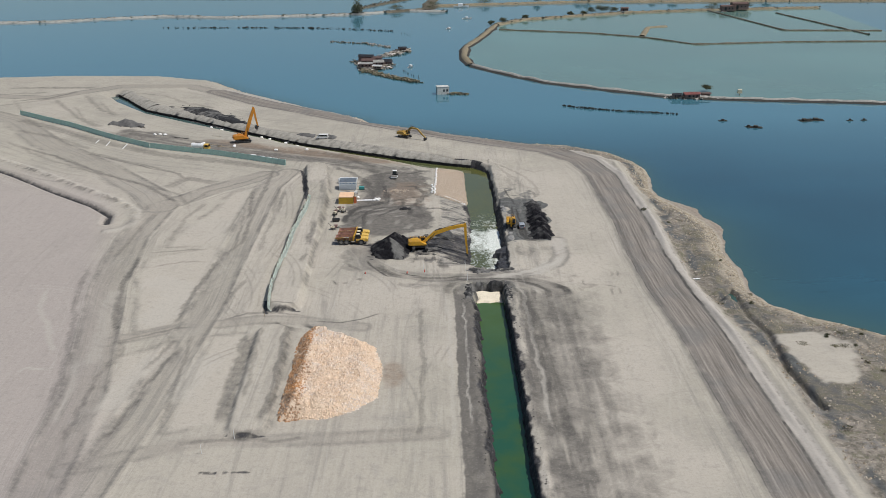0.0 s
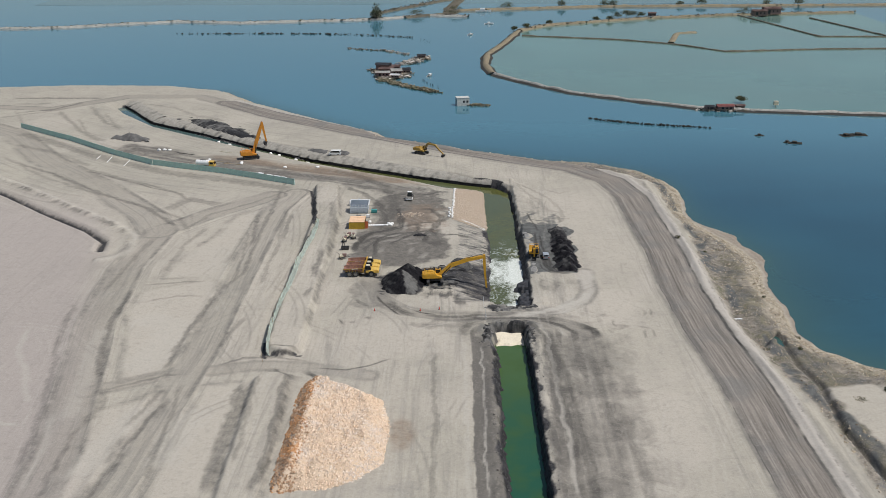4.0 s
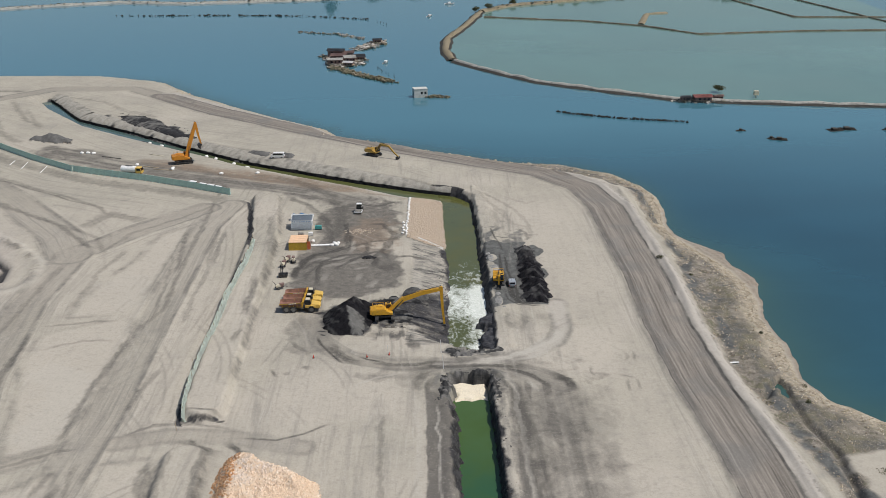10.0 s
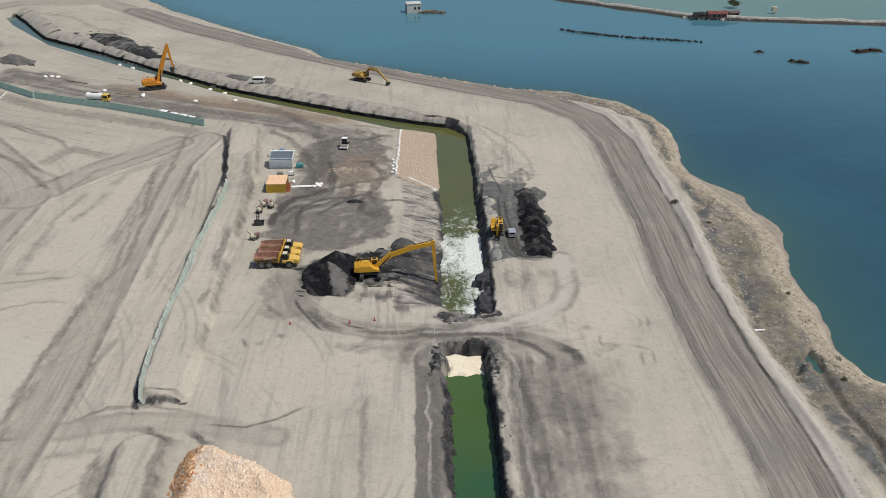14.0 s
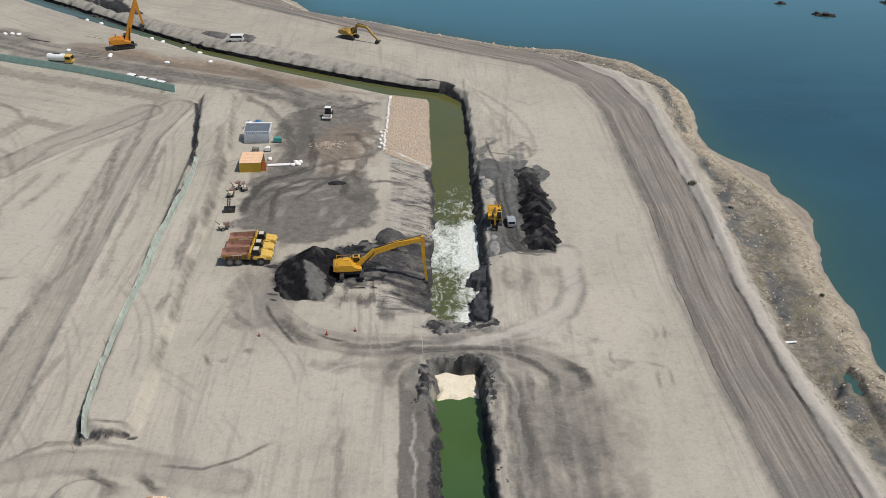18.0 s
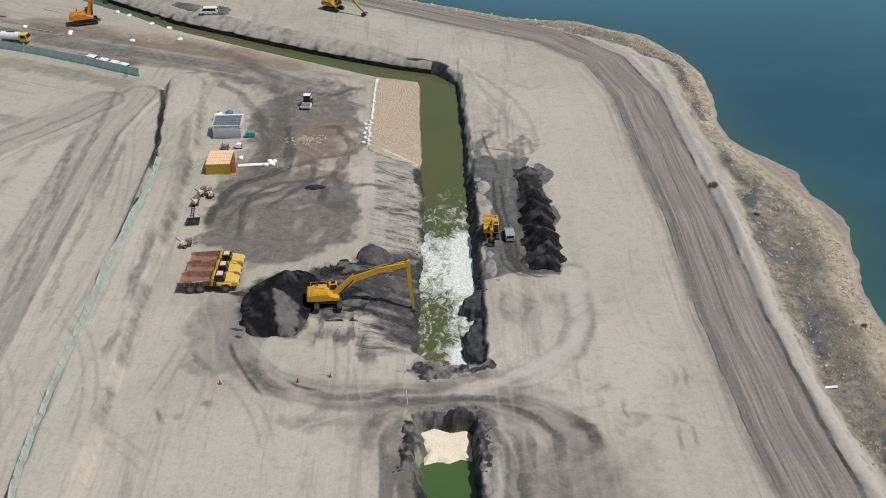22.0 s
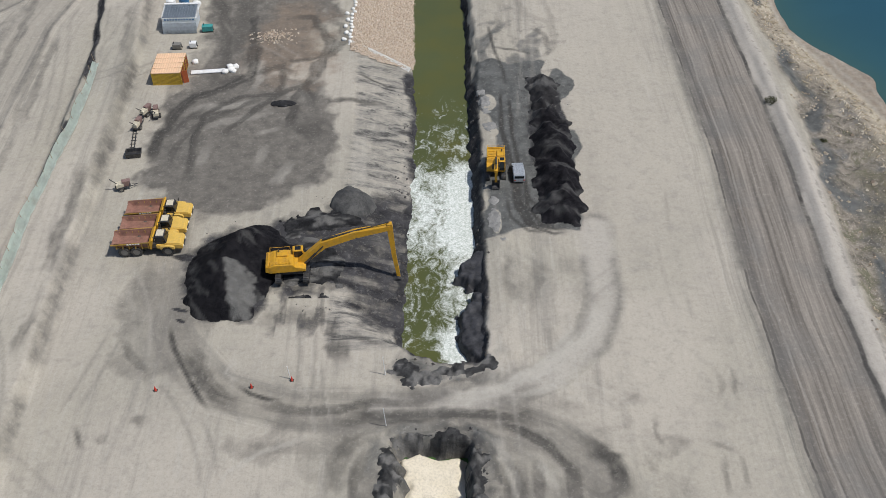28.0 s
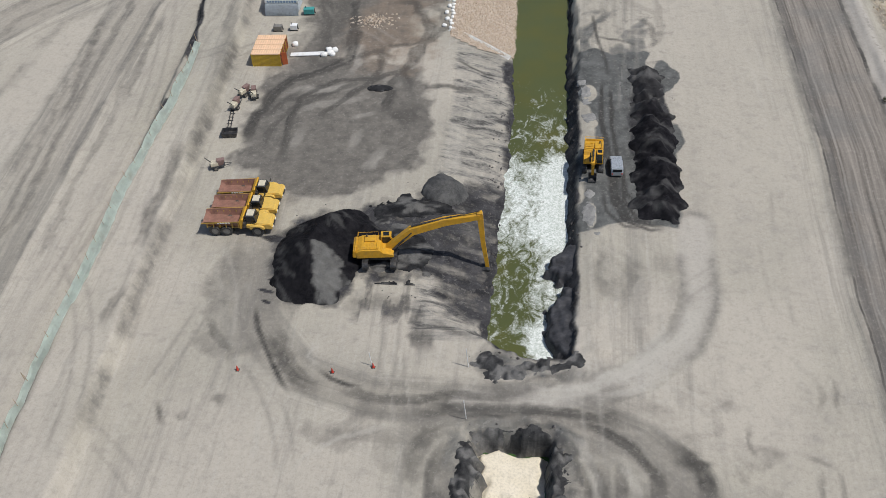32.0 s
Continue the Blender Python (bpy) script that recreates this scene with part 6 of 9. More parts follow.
def dump_truck(at, label):
    """A three-axle articulated dump truck; x is ahead, the ground at z = 0."""
    ob = thing("dump_truck", label, "dump truck", at, "parked dump trucks")
    for x in (-3.6, -1.75, 3.1):
        for y in (-1.3, 1.3):
            wheel(ob, x, y, 0.92, 0.75)
    bm = B()
    box(bm, -5.0, 1.2, -0.55, 0.55, 0.95, 1.35, 0.04)
    box(bm, 1.0, 4.9, -0.6, 0.6, 0.8, 1.3, 0.04)
    part("chassis", bm, STEEL, ob)
    # dump body: two sloped sides, floor rising to the tail, headboard
    bm = B()
    rows = []
    for x, zf, zt, w in ((-5.5, 2.05, 2.55, 1.6), (-4.6, 1.75, 2.75, 1.62), (0.55, 1.55, 2.95, 1.65)):
        rows.append([(x, -w, zt), (x, -w + 0.35, zf + 0.05), (x, -0.8, zf), (x, 0.8, zf), (x, w - 0.35, zf + 0.05), (x, w, zt),
                     (x, w - 0.10, zt), (x, w - 0.42, zf + 0.18), (x, 0.75, zf + 0.14), (x, -0.75, zf + 0.14), (x, -w + 0.42, zf + 0.18), (x, -w + 0.10, zt)])
    rr = loft(bm, rows)
    bm.faces.new(rr[0][::-1])
    bm.faces.new(rr[-1])
    body = part("dump_body", bm, RUST, ob, "rust-brown empty steel tipping body")
    bm = B()
    prism(bm, [(0.5, 1.5), (0.72, 1.5), (1.15, 3.25), (0.95, 3.3), (0.5, 2.95)], -1.66, 1.66)
    part("headboard", bm, YELLOW, body)
    bm = B()
    for y in (-1, 1):
        prism(bm, [(-5.4, 2.40), (0.5, 2.78), (0.5, 2.98), (-5.4, 2.58)], y * 1.69 - 0.05, y * 1.69 + 0.05)
        prism(bm, [(-4.9, 1.68), (0.5, 1.5), (0.5, 1.64), (-4.9, 1.82)], y * 1.36 - 0.06, y * 1.36 + 0.06)
        for k in range(6):
            x = -4.6 + k * 0.98
            box(bm, x - 0.06, x + 0.06, y * 1.52 - 0.16, y * 1.52 + 0.16, 1.65, 2.45 + 0.05 * k)
    part("body_rib", bm, OLD_YELLOW, body)
    for y in (-1.715, 1.715):
        for k in range(5):
            part("lettering_bar", box(B(), -2.9 + 0.42 * k, -2.6 + 0.42 * k, y - 0.045, y + 0.045, 2.52 + 0.027 * k, 2.72 + 0.027 * k), WHITE, body)
    bm = B()
    prism(bm, [(1.35, 1.25), (5.35, 1.1), (5.45, 1.75), (5.15, 2.15), (2.9, 2.3), (2.75, 1.9), (1.35, 1.9)], -1.35, 1.35)
    bmesh.ops.bevel(bm, geom=bm.edges[:], offset=0.12, segments=2, affect="EDGES")
    part("hood", bm, PALE_YELLOW, ob)
    for y in (-1, 1):
        bm = B()
        prism(bm, [(2.0, 1.55), (2.05, 1.95), (2.6, 2.12), (3.6, 2.12), (4.15, 1.9), (4.25, 1.5), (4.0, 1.5), (3.5, 1.95), (2.7, 1.95), (2.25, 1.5)], y * 1.6 - 0.2, y * 1.6 + 0.2)
        part("mudguard", bm, PALE_YELLOW, ob)
    bm = B()
    prism(bm, [(1.25, 1.8), (2.95, 1.8), (3.0, 2.35), (2.7, 3.35), (1.35, 3.35)], -0.95, 0.95)
    bmesh.ops.bevel(bm, geom=bm.edges[:], offset=0.05, segments=1, affect="EDGES")
    cab = part("cab", bm, STEEL, ob)
    bm = B()
    prism(bm, [(1.4, 2.35), (2.85, 2.35), (2.66, 3.25), (1.45, 3.25)], -0.975, 0.975)
    prism(bm, [(3.02, 2.35), (2.74, 3.28), (2.70, 3.28), (2.96, 2.35)], -0.85, 0.85)
    prism(bm, [(1.24, 2.35), (1.24, 3.2), (1.3, 3.2), (1.3, 2.35)], -0.8, 0.8)
    part("cab_window", bm, GLASS, cab)
    bm = B()
    box(bm, 1.45, 2.6, -0.72, 0.72, 3.34, 3.46, 0.05)
    part("cab_roof", bm, CREAM, cab, "dusty cream cab roof")
    for y in (-0.9, 0.9):
        part("headlight", box(B(), 5.36, 5.50, y - 0.2, y + 0.2, 1.3, 1.55, 0.02), LAMP, ob)
    bm = B()
    for k in range(5):
        box(bm, 5.42, 5.49, -0.6, 0.6, 1.22 + 0.1 * k, 1.27 + 0.1 * k)
    part("grille", bm, STEEL, ob)
    bm = B()
    rod(bm, (1.15, -1.0, 1.9), (1.15, -1.0, 3.4), 0.09)
    box(bm, 0.85, 1.3, -1.45, -0.85, 1.5, 2.4, 0.04)
    part("exhaust_stack", bm, STEEL, ob)
    for y in (-1.45, 1.45):
        bm = B()
        rod(bm, (2.9, y * 0.7, 2.9), (3.1, y, 2.9), 0.025)
        box(bm, 3.05, 3.15, y - 0.15, y + 0.15, 2.65, 3.1)
        part("mirror", bm, STEEL, cab)
    return ob


def car(at, label, paint, size=(4.4, 1.78, 1.6), kind_name="car", category="car", group=""):
    """A car or van; x is ahead."""
    l, w, h = size
    van = h > 1.8
    ob = thing(kind_name, label, category, at, group)
    hood = 0.60 * h if not van else 0.55 * h
    bm = B()
    front = l / 2 - (0.95 if not van else 0.45)
    outline = [(-l / 2, 0.32), (l / 2, 0.32), (l / 2, hood * 0.85), (front, hood), (front - 0.65, h * 0.97), (-l / 2 + (0.35 if not van else 0.1), h), (-l / 2, hood)]
    prism(bm, outline, -w / 2, w / 2)
    bmesh.ops.bevel(bm, geom=bm.edges[:], offset=0.09, segments=2, affect="EDGES")
    body = part("body", bm, paint, ob)
    bm = B()
    prism(bm, [(-l / 2 + 0.35, hood * 1.06), (front - 0.25, hood * 1.06), (front - 0.72, h * 0.92), (-l / 2 + 0.5, h * 0.92)], -w / 2 - 0.012, w / 2 + 0.012)
    part("side_window", bm, GLASS, body)
    bm = B()
    x1, x2 = front - 0.05, front - 0.60
    loft(bm, [[(x1, -w * 0.42, hood * 1.06), (x1, w * 0.42, hood * 1.06)], [(x2 + 0.02, -w * 0.38, h * 0.95), (x2 + 0.02, w * 0.38, h * 0.95)]], closed=False)
    bmesh.ops.solidify(bm, geom=bm.faces[:], thickness=0.05)
    part("windscreen", bm, GLASS, body)
    bm = B()
    box(bm, -l / 2 - 0.02, -l / 2 + 0.12, -w * 0.4, w * 0.4, hood * 1.08, h * 0.9, 0.02)
    part("rear_window", bm, GLASS, body)
    for y in (-w * 0.36, w * 0.36):
        part("headlight", box(B(), l / 2 - 0.06, l / 2 + 0.02, y - 0.17, y + 0.17, 0.55, 0.7, 0.02), LAMP, body)
    for y in (-w * 0.4, w * 0.4):
        part("tail_lamp", box(B(), -l / 2 - 0.02, -l / 2 + 0.05, y - 0.1, y + 0.1, 0.6, 0.85, 0.02), RED, body)
    for x in (-l * 0.30, l * 0.31):
        for y in (-w / 2 + 0.1, w / 2 - 0.1):
            wheel(ob, x, y, 0.34, 0.24)
    return ob


# three dump trucks side by side
truck = dump_truck(pose(-37.6, 18.5, floor_z(-38, 18.5) - 0.02, 0, 0, 1) @ Matrix.Scale(0.95, 4), "yellow articulated dump truck with rust-brown empty body, beside two others")
copy_thing(truck, pose(-37.5, 22.0, floor_z(-38, 22.0) - 0.02, 0, 0, 1.5) @ Matrix.Scale(0.95, 4))["label"] = "yellow dump truck with rust-brown empty body, between two others"
copy_thing(truck, pose(-37.4, 25.5, floor_z(-38, 25.5) - 0.02, 0, 0, 1) @ Matrix.Scale(0.95, 4))["label"] = "yellow dump truck with rust-brown body beside the small machines"

# the long-reach excavator on its black spoil ramp
heap("spoil_bench", "trampled dark spoil bench under the excavator", "soil bench", -14.8, 14.2, 6.0, 5.0, 0.5, STREAKED_SOIL, 0, 3, 0.6, 0.9, 1.5, 0.25, base=None)
excavator(pose(-15.9, 12.9, floor_z(-15.9, 12.9) + 0.45, 0, 0, 92), "yellow long-reach excavator standing on black spoil beside the canal", YELLOW,
          [(0.9, 1.6), (4.6, 4.9), (9.2, 6.4), (14.1, 7.2)], [(14.1, 7.2), (14.4, 2.0), (14.9, -2.6)], 15, 1.12, -87, 1.75, 1.2)

# the excavator on the far bank of the canal, arm folded over its own track
excavator(pose(13.8, 35.2, floor_z(13.8, 35.2) - 0.05, 0, 0, -92), "yellow excavator parked on the dark canal bank, arm folded down", YELLOW,
          [(0.6, 1.4), (1.9, 3.6), (4.6, 3.8)], [(4.6, 3.8), (4.1, 1.3)], -30, 1.0)
car(pose(17.3, 34.2, floor_z(17.3, 34.2), 0, 0, 92), "silver car parked beside the black spoil ridge", SILVER, (4.3, 1.8, 1.65))

# far plant along the upper canal
excavator(pose(-96.5, 153.5, floor_z(-96.5, 153.5), 0, 0, 18), "orange long-reach excavator with raised arm by the narrow canal", ORANGE,
          [(0.9, 1.7), (2.4, 6.5), (4.0, 11.0), (5.3, 14.6)], [(5.3, 14.6), (6.1, 10.0), (6.8, 6.6)], 20, 1.3, 0, 1.25, 1.25)
excavator(pose(-25.8, 162.2, floor_z(-25.8, 162.2), 0, 0, -32), "worn dark yellow excavator with outstretched arm on pale sand", OLD_YELLOW,
          [(0.8, 1.7), (3.2, 4.8), (6.8, 4.6)], [(6.8, 4.6), (9.2, 2.5), (11.4, 0.9)], 30, 1.05)
car(pose(-62.4, 160.4, floor_z(-62.4, 160.4) + 0.1, 0, 0, 178), "white van parked on the bank of the narrow canal", WHITE, (5.2, 1.95, 2.15), "van", "van")
for k, (x, y, a, lab) in enumerate(((-88, 125.9, 150, "white pickup parked along the green fence"), (-84.2, 123.4, 152, "white car parked by the green fence"), (-81.0, 121.8, 150, "white car parked in a row by the fence"), (-78.2, 120.2, 148, "white car, last of the row along the fence"))):
    car(pose(x, y, floor_z(x, y), 0, 0, a), lab, WHITE, (4.5, 1.8, 1.6), group="cars along the fence")


def tank_lorry(at):
    ob = thing("tank_lorry", "white tank lorry with a yellow cab by the green fence", "truck", at)
    bm = B()
    box(bm, -3.8, 3.6, -0.5, 0.5, 0.7, 1.0, 0.03)
    part("chassis", bm, STEEL, ob)
    bm = B()
    rod(bm, (-3.9, 0, 2.05), (1.5, 0, 2.05), 1.12, n=18)
    bmesh.ops.bevel(bm, geom=bm.edges[:], offset=0.1, segments=2, affect="EDGES")
    tank = part("tank", bm, WHITE, ob)
    bm = B()
    box(bm, -2.2, 0.2, -0.35, 0.35, 3.1, 3.25, 0.03)
    part("hatch", bm, STEEL, tank)
    bm = B()
    prism(bm, [(1.7, 0.7), (3.9, 0.7), (3.95, 1.7), (3.6, 2.75), (1.7, 2.8)], -1.15, 1.15)
    bmesh.ops.bevel(bm, geom=bm.edges[:], offset=0.1, segments=2, affect="EDGES")
    cab = part("cab", bm, PALE_YELLOW, ob)
    bm = B()
    prism(bm, [(2.1, 1.75), (3.7, 1.75), (3.5, 2.55), (2.1, 2.55)], -1.17, 1.17)
    prism(bm, [(3.93, 1.75), (3.99, 1.75), (3.67, 2.65), (3.6, 2.65)], -1.0, 1.0)
    part("cab_window", bm, GLASS, cab)
    for x in (-3.0, -1.8, 2.8):
        for y in (-0.95, 0.95):
            wheel(ob, x, y, 0.5, 0.32)


tank_lorry(pose(-112, 139.3, floor_z(-112, 139.3), 0, 0, -8))


def road_roller(at):
    ob = thing("road_roller", "white and grey compaction roller on dark worked ground", "road roller", at)
    bm = B()
    rod(bm, (1.6, -1.0, 0.75), (1.6, 1.0, 0.75), 0.75, n=24)
    part("drum", bm, RIM, ob)
    bm = B()
    box(bm, 0.6, 2.5, -1.2, -1.02, 0.55, 0.95, 0.04)
    box(bm, 0.6, 2.5, 1.02, 1.2, 0.55, 0.95, 0.04)
    box(bm, 2.4, 2.6, -1.2, 1.2, 0.55, 0.95, 0.04)
    box(bm, 0.4, 0.65, -1.2, 1.2, 0.55, 1.1, 0.04)
    part("drum_frame", bm, WHITE, ob)
    bm = B()
    prism(bm, [(-2.6, 0.6), (-0.9, 0.6), (-0.9, 1.5), (-2.5, 1.35)], -0.8, 0.8)
    bmesh.ops.bevel(bm, geom=bm.edges[:], offset=0.08, segments=2, affect="EDGES")
    part("engine_hood", bm, WHITE, ob)
    bm = B()
    prism(bm, [(-0.95, 0.8), (0.45, 0.8), (0.5, 1.6), (0.3, 2.75), (-0.9, 2.75)], -0.75, 0.75)
    part("cab", bm, GLASS, ob)
    bm = B()
    box(bm, -1.0, 0.45, -0.85, 0.85, 2.76, 2.9, 0.04)
    part("cab_roof", bm, WHITE, ob)
    for y in (-0.85, 0.85):
        wheel(ob, -1.6, y, 0.72, 0.5)


road_roller(pose(-27.4, 95.2, floor_z(-27.4, 95.2), 0, 0, -95))


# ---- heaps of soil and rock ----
CONE_SOIL = soil_two("black_and_sunlit_soil", (0.006, 0.006, 0.008), (0.020, 0.019, 0.021), (0.135, 0.132, 0.124))
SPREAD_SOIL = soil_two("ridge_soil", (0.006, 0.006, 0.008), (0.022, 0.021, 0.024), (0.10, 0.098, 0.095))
# outline of the cone's sunlit facet, painted grey
LIT_FLANK = [(-25.3, 13.0), (-22.2, 12.2), (-19.9, 7.8), (-21.4, 3.6), (-23.6, 3.9), (-24.3, 8.2)]


def tipped(name, label, peaks, steep, low, high, step, material, seed, dry=None, rough=1.0):
    """Loads tipped against one another: each a cone at the soil's own angle."""
    X, Y = np.meshgrid(np.arange(low[0], high[0], step), np.arange(low[1], high[1], step))
    top = np.full(X.shape, -1.0)
    wx, wy = X + (fuzz(X, Y, 2, 4, seed) - 0.5) * rough * 1.6, Y + (fuzz(X, Y, 2, 4, seed + 1) - 0.5) * rough * 1.6
    for x, y, z in peaks:
        facet = 1 + 0.15 * np.cos(3 * np.arctan2(wy - y, wx - x) + 2.1 * x)
        top = np.maximum(top, z - steep * facet * np.hypot(wx - x, wy - y))
    top = np.where(top > 0, top + (fuzz(X, Y, 0.9, 3, seed + 2) - 0.5) * 0.45 * rough * np.clip(top * 2, 0, 1), top)
    n, m = X.shape[1], X.shape[0]
    co = np.stack([X, Y, land_height(X, Y) + np.maximum(top, -0.25) - 0.02], -1).reshape(-1, 3)
    j, i = np.meshgrid(np.arange(m - 1), np.arange(n - 1), indexing="ij")
    q = (j * n + i).ravel()
    q = np.stack([q, q + 1, q + n + 1, q + n], -1)
    q = q[(top > -0.2).ravel()[q].all(1)]
    used = np.unique(q)
    remap = np.full(len(co), -1)
    remap[used] = np.arange(len(used))
    ob = pydata(name, co[used].tolist(), remap[q].tolist(), material, smooth_it=True)
    val = (dry(X, Y) if dry else np.zeros(X.shape)).ravel()[used]
    ob.data.attributes.new("dry", "FLOAT", "POINT").data.foreach_set("value", val.astype(np.float32))
    return tagged(ob, label, "soil heap")


# sunlight on the right flank is put into the colour, with some grey streaks
tipped("soil_cone", "cone of black dredged soil with its sunlit flank painted grey", [(-24.6, 7.0, 2.9), (-25.4, 9.4, 3.9), (-25.7, 11.8, 4.6), (-25.0, 14.6, 4.4), (-23.9, 17.3, 4.3), (-21.5, 18.2, 3.1), (-18.9, 17.8, 2.2), (-16.6, 17.2, 1.5), (-28.0, 13.0, 2.5), (-27.2, 8.4, 2.4)], 0.74, (-34, 1), (-12, 27), 0.26, CONE_SOIL, 4,
       lambda X, Y: np.maximum(smooth(-0.3, 0.3, inside(X, Y, LIT_FLANK) + (fuzz(X, Y, 1.5, 4, 97) - 0.5) * 2.6) * np.clip(0.7 + 0.5 * fuzz(X, Y, 0.8, 3, 99), 0, 1), 0.35 * smooth(0.58, 0.75, fuzz(X * 1.2 + Y, Y * 0.35 - X * 0.5, 1.6, 4, 106))), 0.7)
rng = np.random.default_rng(12)
loads = [(23.5 - 0.022 * (y - 24) + rng.normal(0, 0.35), y + rng.normal(0, 0.4), 2.5 - 1.3 * float(smooth(38, 62, y)) + rng.normal(0, 0.32)) for y in np.sort(rng.uniform(25.0, 62, 34))]
loads += [(25.0 - 0.02 * (y - 24) + rng.normal(0, 0.3), y, 1.35 + rng.normal(0, 0.2)) for y in np.arange(25, 50, 3.2)] + [(21.6 + rng.normal(0, 0.4), y, 0.9 + rng.normal(0, 0.25)) for y in np.arange(26, 46, 2.6)]
tipped("spoil_ridge", "long jagged ridge of black dredged soil beside the canal track", loads, 0.80, (16.5, 20), (29.5, 69), 0.24, SPREAD_SOIL, 7, lambda X, Y: smooth(0.5, 0.72, fuzz(X * 0.4 + 0.3 * Y, Y, 1.1, 4, 98)) * 0.55 + 0.35 * smooth(46, 62, Y), 1.8)
heap("soil_dome", "low grey-black soil dome behind the excavator", "soil heap", -8.3, 28.6, 3.5, 3.3, 2.4, DOME_SOIL, 0, 5, 0.6, 0.2, 1.5, 0.25, base=None)
heap("soil_bank", "low black spoil bank beside the excavator", "soil heap", -13.0, 24.0, 6.4, 2.8, 0.7, STREAKED_SOIL, 14, 6, 1.1, 0.9, 1.2, 0.25, base=None)
heap("far_spoil_bank", "long black spoil bank beside the narrow canal", "soil heap", -122, 206, 9, 27, 0.75, STREAKED_SOIL, 38, 9, 0.7, 0.6, 3.0, 0.8, 8, base=None)
heap("far_spoil_bank", "black wet crest of the far spoil bank", "soil heap", -112, 197, 5, 15, 1.0, BLACK_SOIL, 40, 19, 0.8, 0.6, 2.5, 0.7, 4, base=None)
heap("black_mound", "small black mound of soil on the yard", "soil heap", -22.2, 54.9, 2.3, 1.1, 0.9, BLACK_SOIL, 0, 10, 0.6, 0.3, 1.0, 0.2, base=None)
for foot, seed in (([(12.6, 19.5), (9.6, 18.5), (7.5, 15.5), (6.7, 13.2), (9.0, 11.4), (12.4, 10.6)], 3), ([(12.4, 9.9), (9.4, 9.7), (7.2, 5.9), (7.5, 1.2), (9.1, -3.2), (12.2, -3.6)], 5)):
    lump = sheet("clay_slump", steps((6.0, 12.6, 0.2)), steps((foot[-1][1] - 1.2, foot[0][1] + 0.8, 0.2)),
                 lambda X, Y: np.maximum(land_height(X, Y) - 0.1, SEA_Z - 0.3 + (1.9 + 0.14 * (X - 7)) * smooth(-0.2, 0.6, inside(X, Y, foot) + (fuzz(X, Y, 1.4, 3, seed) - 0.5) * 1.8) + (fuzz(X, Y, 1.0, 3, seed + 1) - 0.5) * 0.7), None, WET_CLAY,
                 keep=lambda X, Y: inside(X, Y, foot) > -0.7)
    tagged(lump, "slumped shelf of dark clay at the foot of the bank", "clay lump")
PLUG = [(-0.3, -17.8), (2.4, -17.2), (4.6, -18.0), (6.6, -17.6), (7.9, -18.2), (8.2, -20), (7.8, -21.4), (8.0, -23.7), (6.2, -23.2), (4.6, -24.0), (2.6, -23.3), (0.9, -23.9), (1.0, -21.8), (-0.3, -21.0), (0.2, -20.0), (-0.5, -19.2)]
plug_ob = sheet("sand_plug", steps((-2.0, 9.4, 0.2)), steps((-25.4, -15.0, 0.2)), lambda X, Y: SEA_Z - 0.1 + (0.5 + 0.85 * smooth(-22.6, -19.0, Y)) * smooth(-0.3, 0.7, inside(X, Y, PLUG) + (fuzz(X, Y, 1.2, 3, 95) - 0.5) * 0.9) + 0.12 * fuzz(X, Y, 1.0, 2, 96), None, PALE_SAND,
                keep=lambda X, Y: inside(X, Y, PLUG) > -0.8)
tagged(plug_ob, "pale sand filling the head of the green canal", "sand")
# churned spoil thrown up round the heads of the two cuts
for foot, tall, seed, words in (
        ([(-3.0, -28), (-2.6, -21.5), (-2.0, -18.4), (-0.2, -16.6), (2.0, -15.5), (6.2, -15.7), (9.0, -16.6), (10.4, -19.6), (10.9, -28), (8.2, -28), (8.2, -18.2), (0.2, -18.2), (-0.2, -28)], 0.9, 61, "ragged dark spoil thrown up round the canal head"),
        ([(-2.6, -4.6), (-0.4, -3.0), (3.0, -5.2), (9.5, -4.8), (10.8, -2.2), (11.8, -2.4), (12.0, -5.6), (8.6, -6.9), (5.4, -7.1), (2.4, -8.8), (-0.2, -8.0), (-1.6, -6.0)], 0.7, 67, "low dark spoil bank closing the foaming cut")):
    ring = sheet("soil_bank", steps((-5.4, 13.0, 0.22)), steps((foot[0][1] - 5.0, foot[0][1] + 13.4, 0.22)),
                 lambda X, Y: land_height(X, Y) - 0.12 + tall * smooth(-0.6, 1.2, inside(X, Y, foot) + (fuzz(X, Y, 1.1, 4, seed) - 0.5) * 2.8) * (0.16 + np.abs(fuzz(X, Y, 1.5, 3, seed + 1) - 0.5) * 2.6), lambda X, Y, Z: {"dry": 0.75 * smooth(0.46, 0.62, fuzz(X, Y, 1.8, 4, seed + 2))}, CHURNED_SOIL,
                 keep=lambda X, Y: inside(X, Y, foot) > -1.0)
    tagged(ring, words, "soil heap")
heap("far_dirt_mound", "low ridged mound of dry dirt", "soil heap", -158, 188, 9.5, 4, 1.7, GREY_SOIL, -12, 14, 0.8, 0.6, 2.0, 0.6, base=None)
for x, y, r in ((-70, 166, 3), (-77, 165, 2.4), (-60, 163, 3.2)):
    heap("bank_mound", "small grey mound on the far canal bank", "soil heap", x, y, r * 1.6, r, 1.3, GREY_SOIL, -25, int(-x), 0.8, 0.5, 1.5, 0.5, base=None)


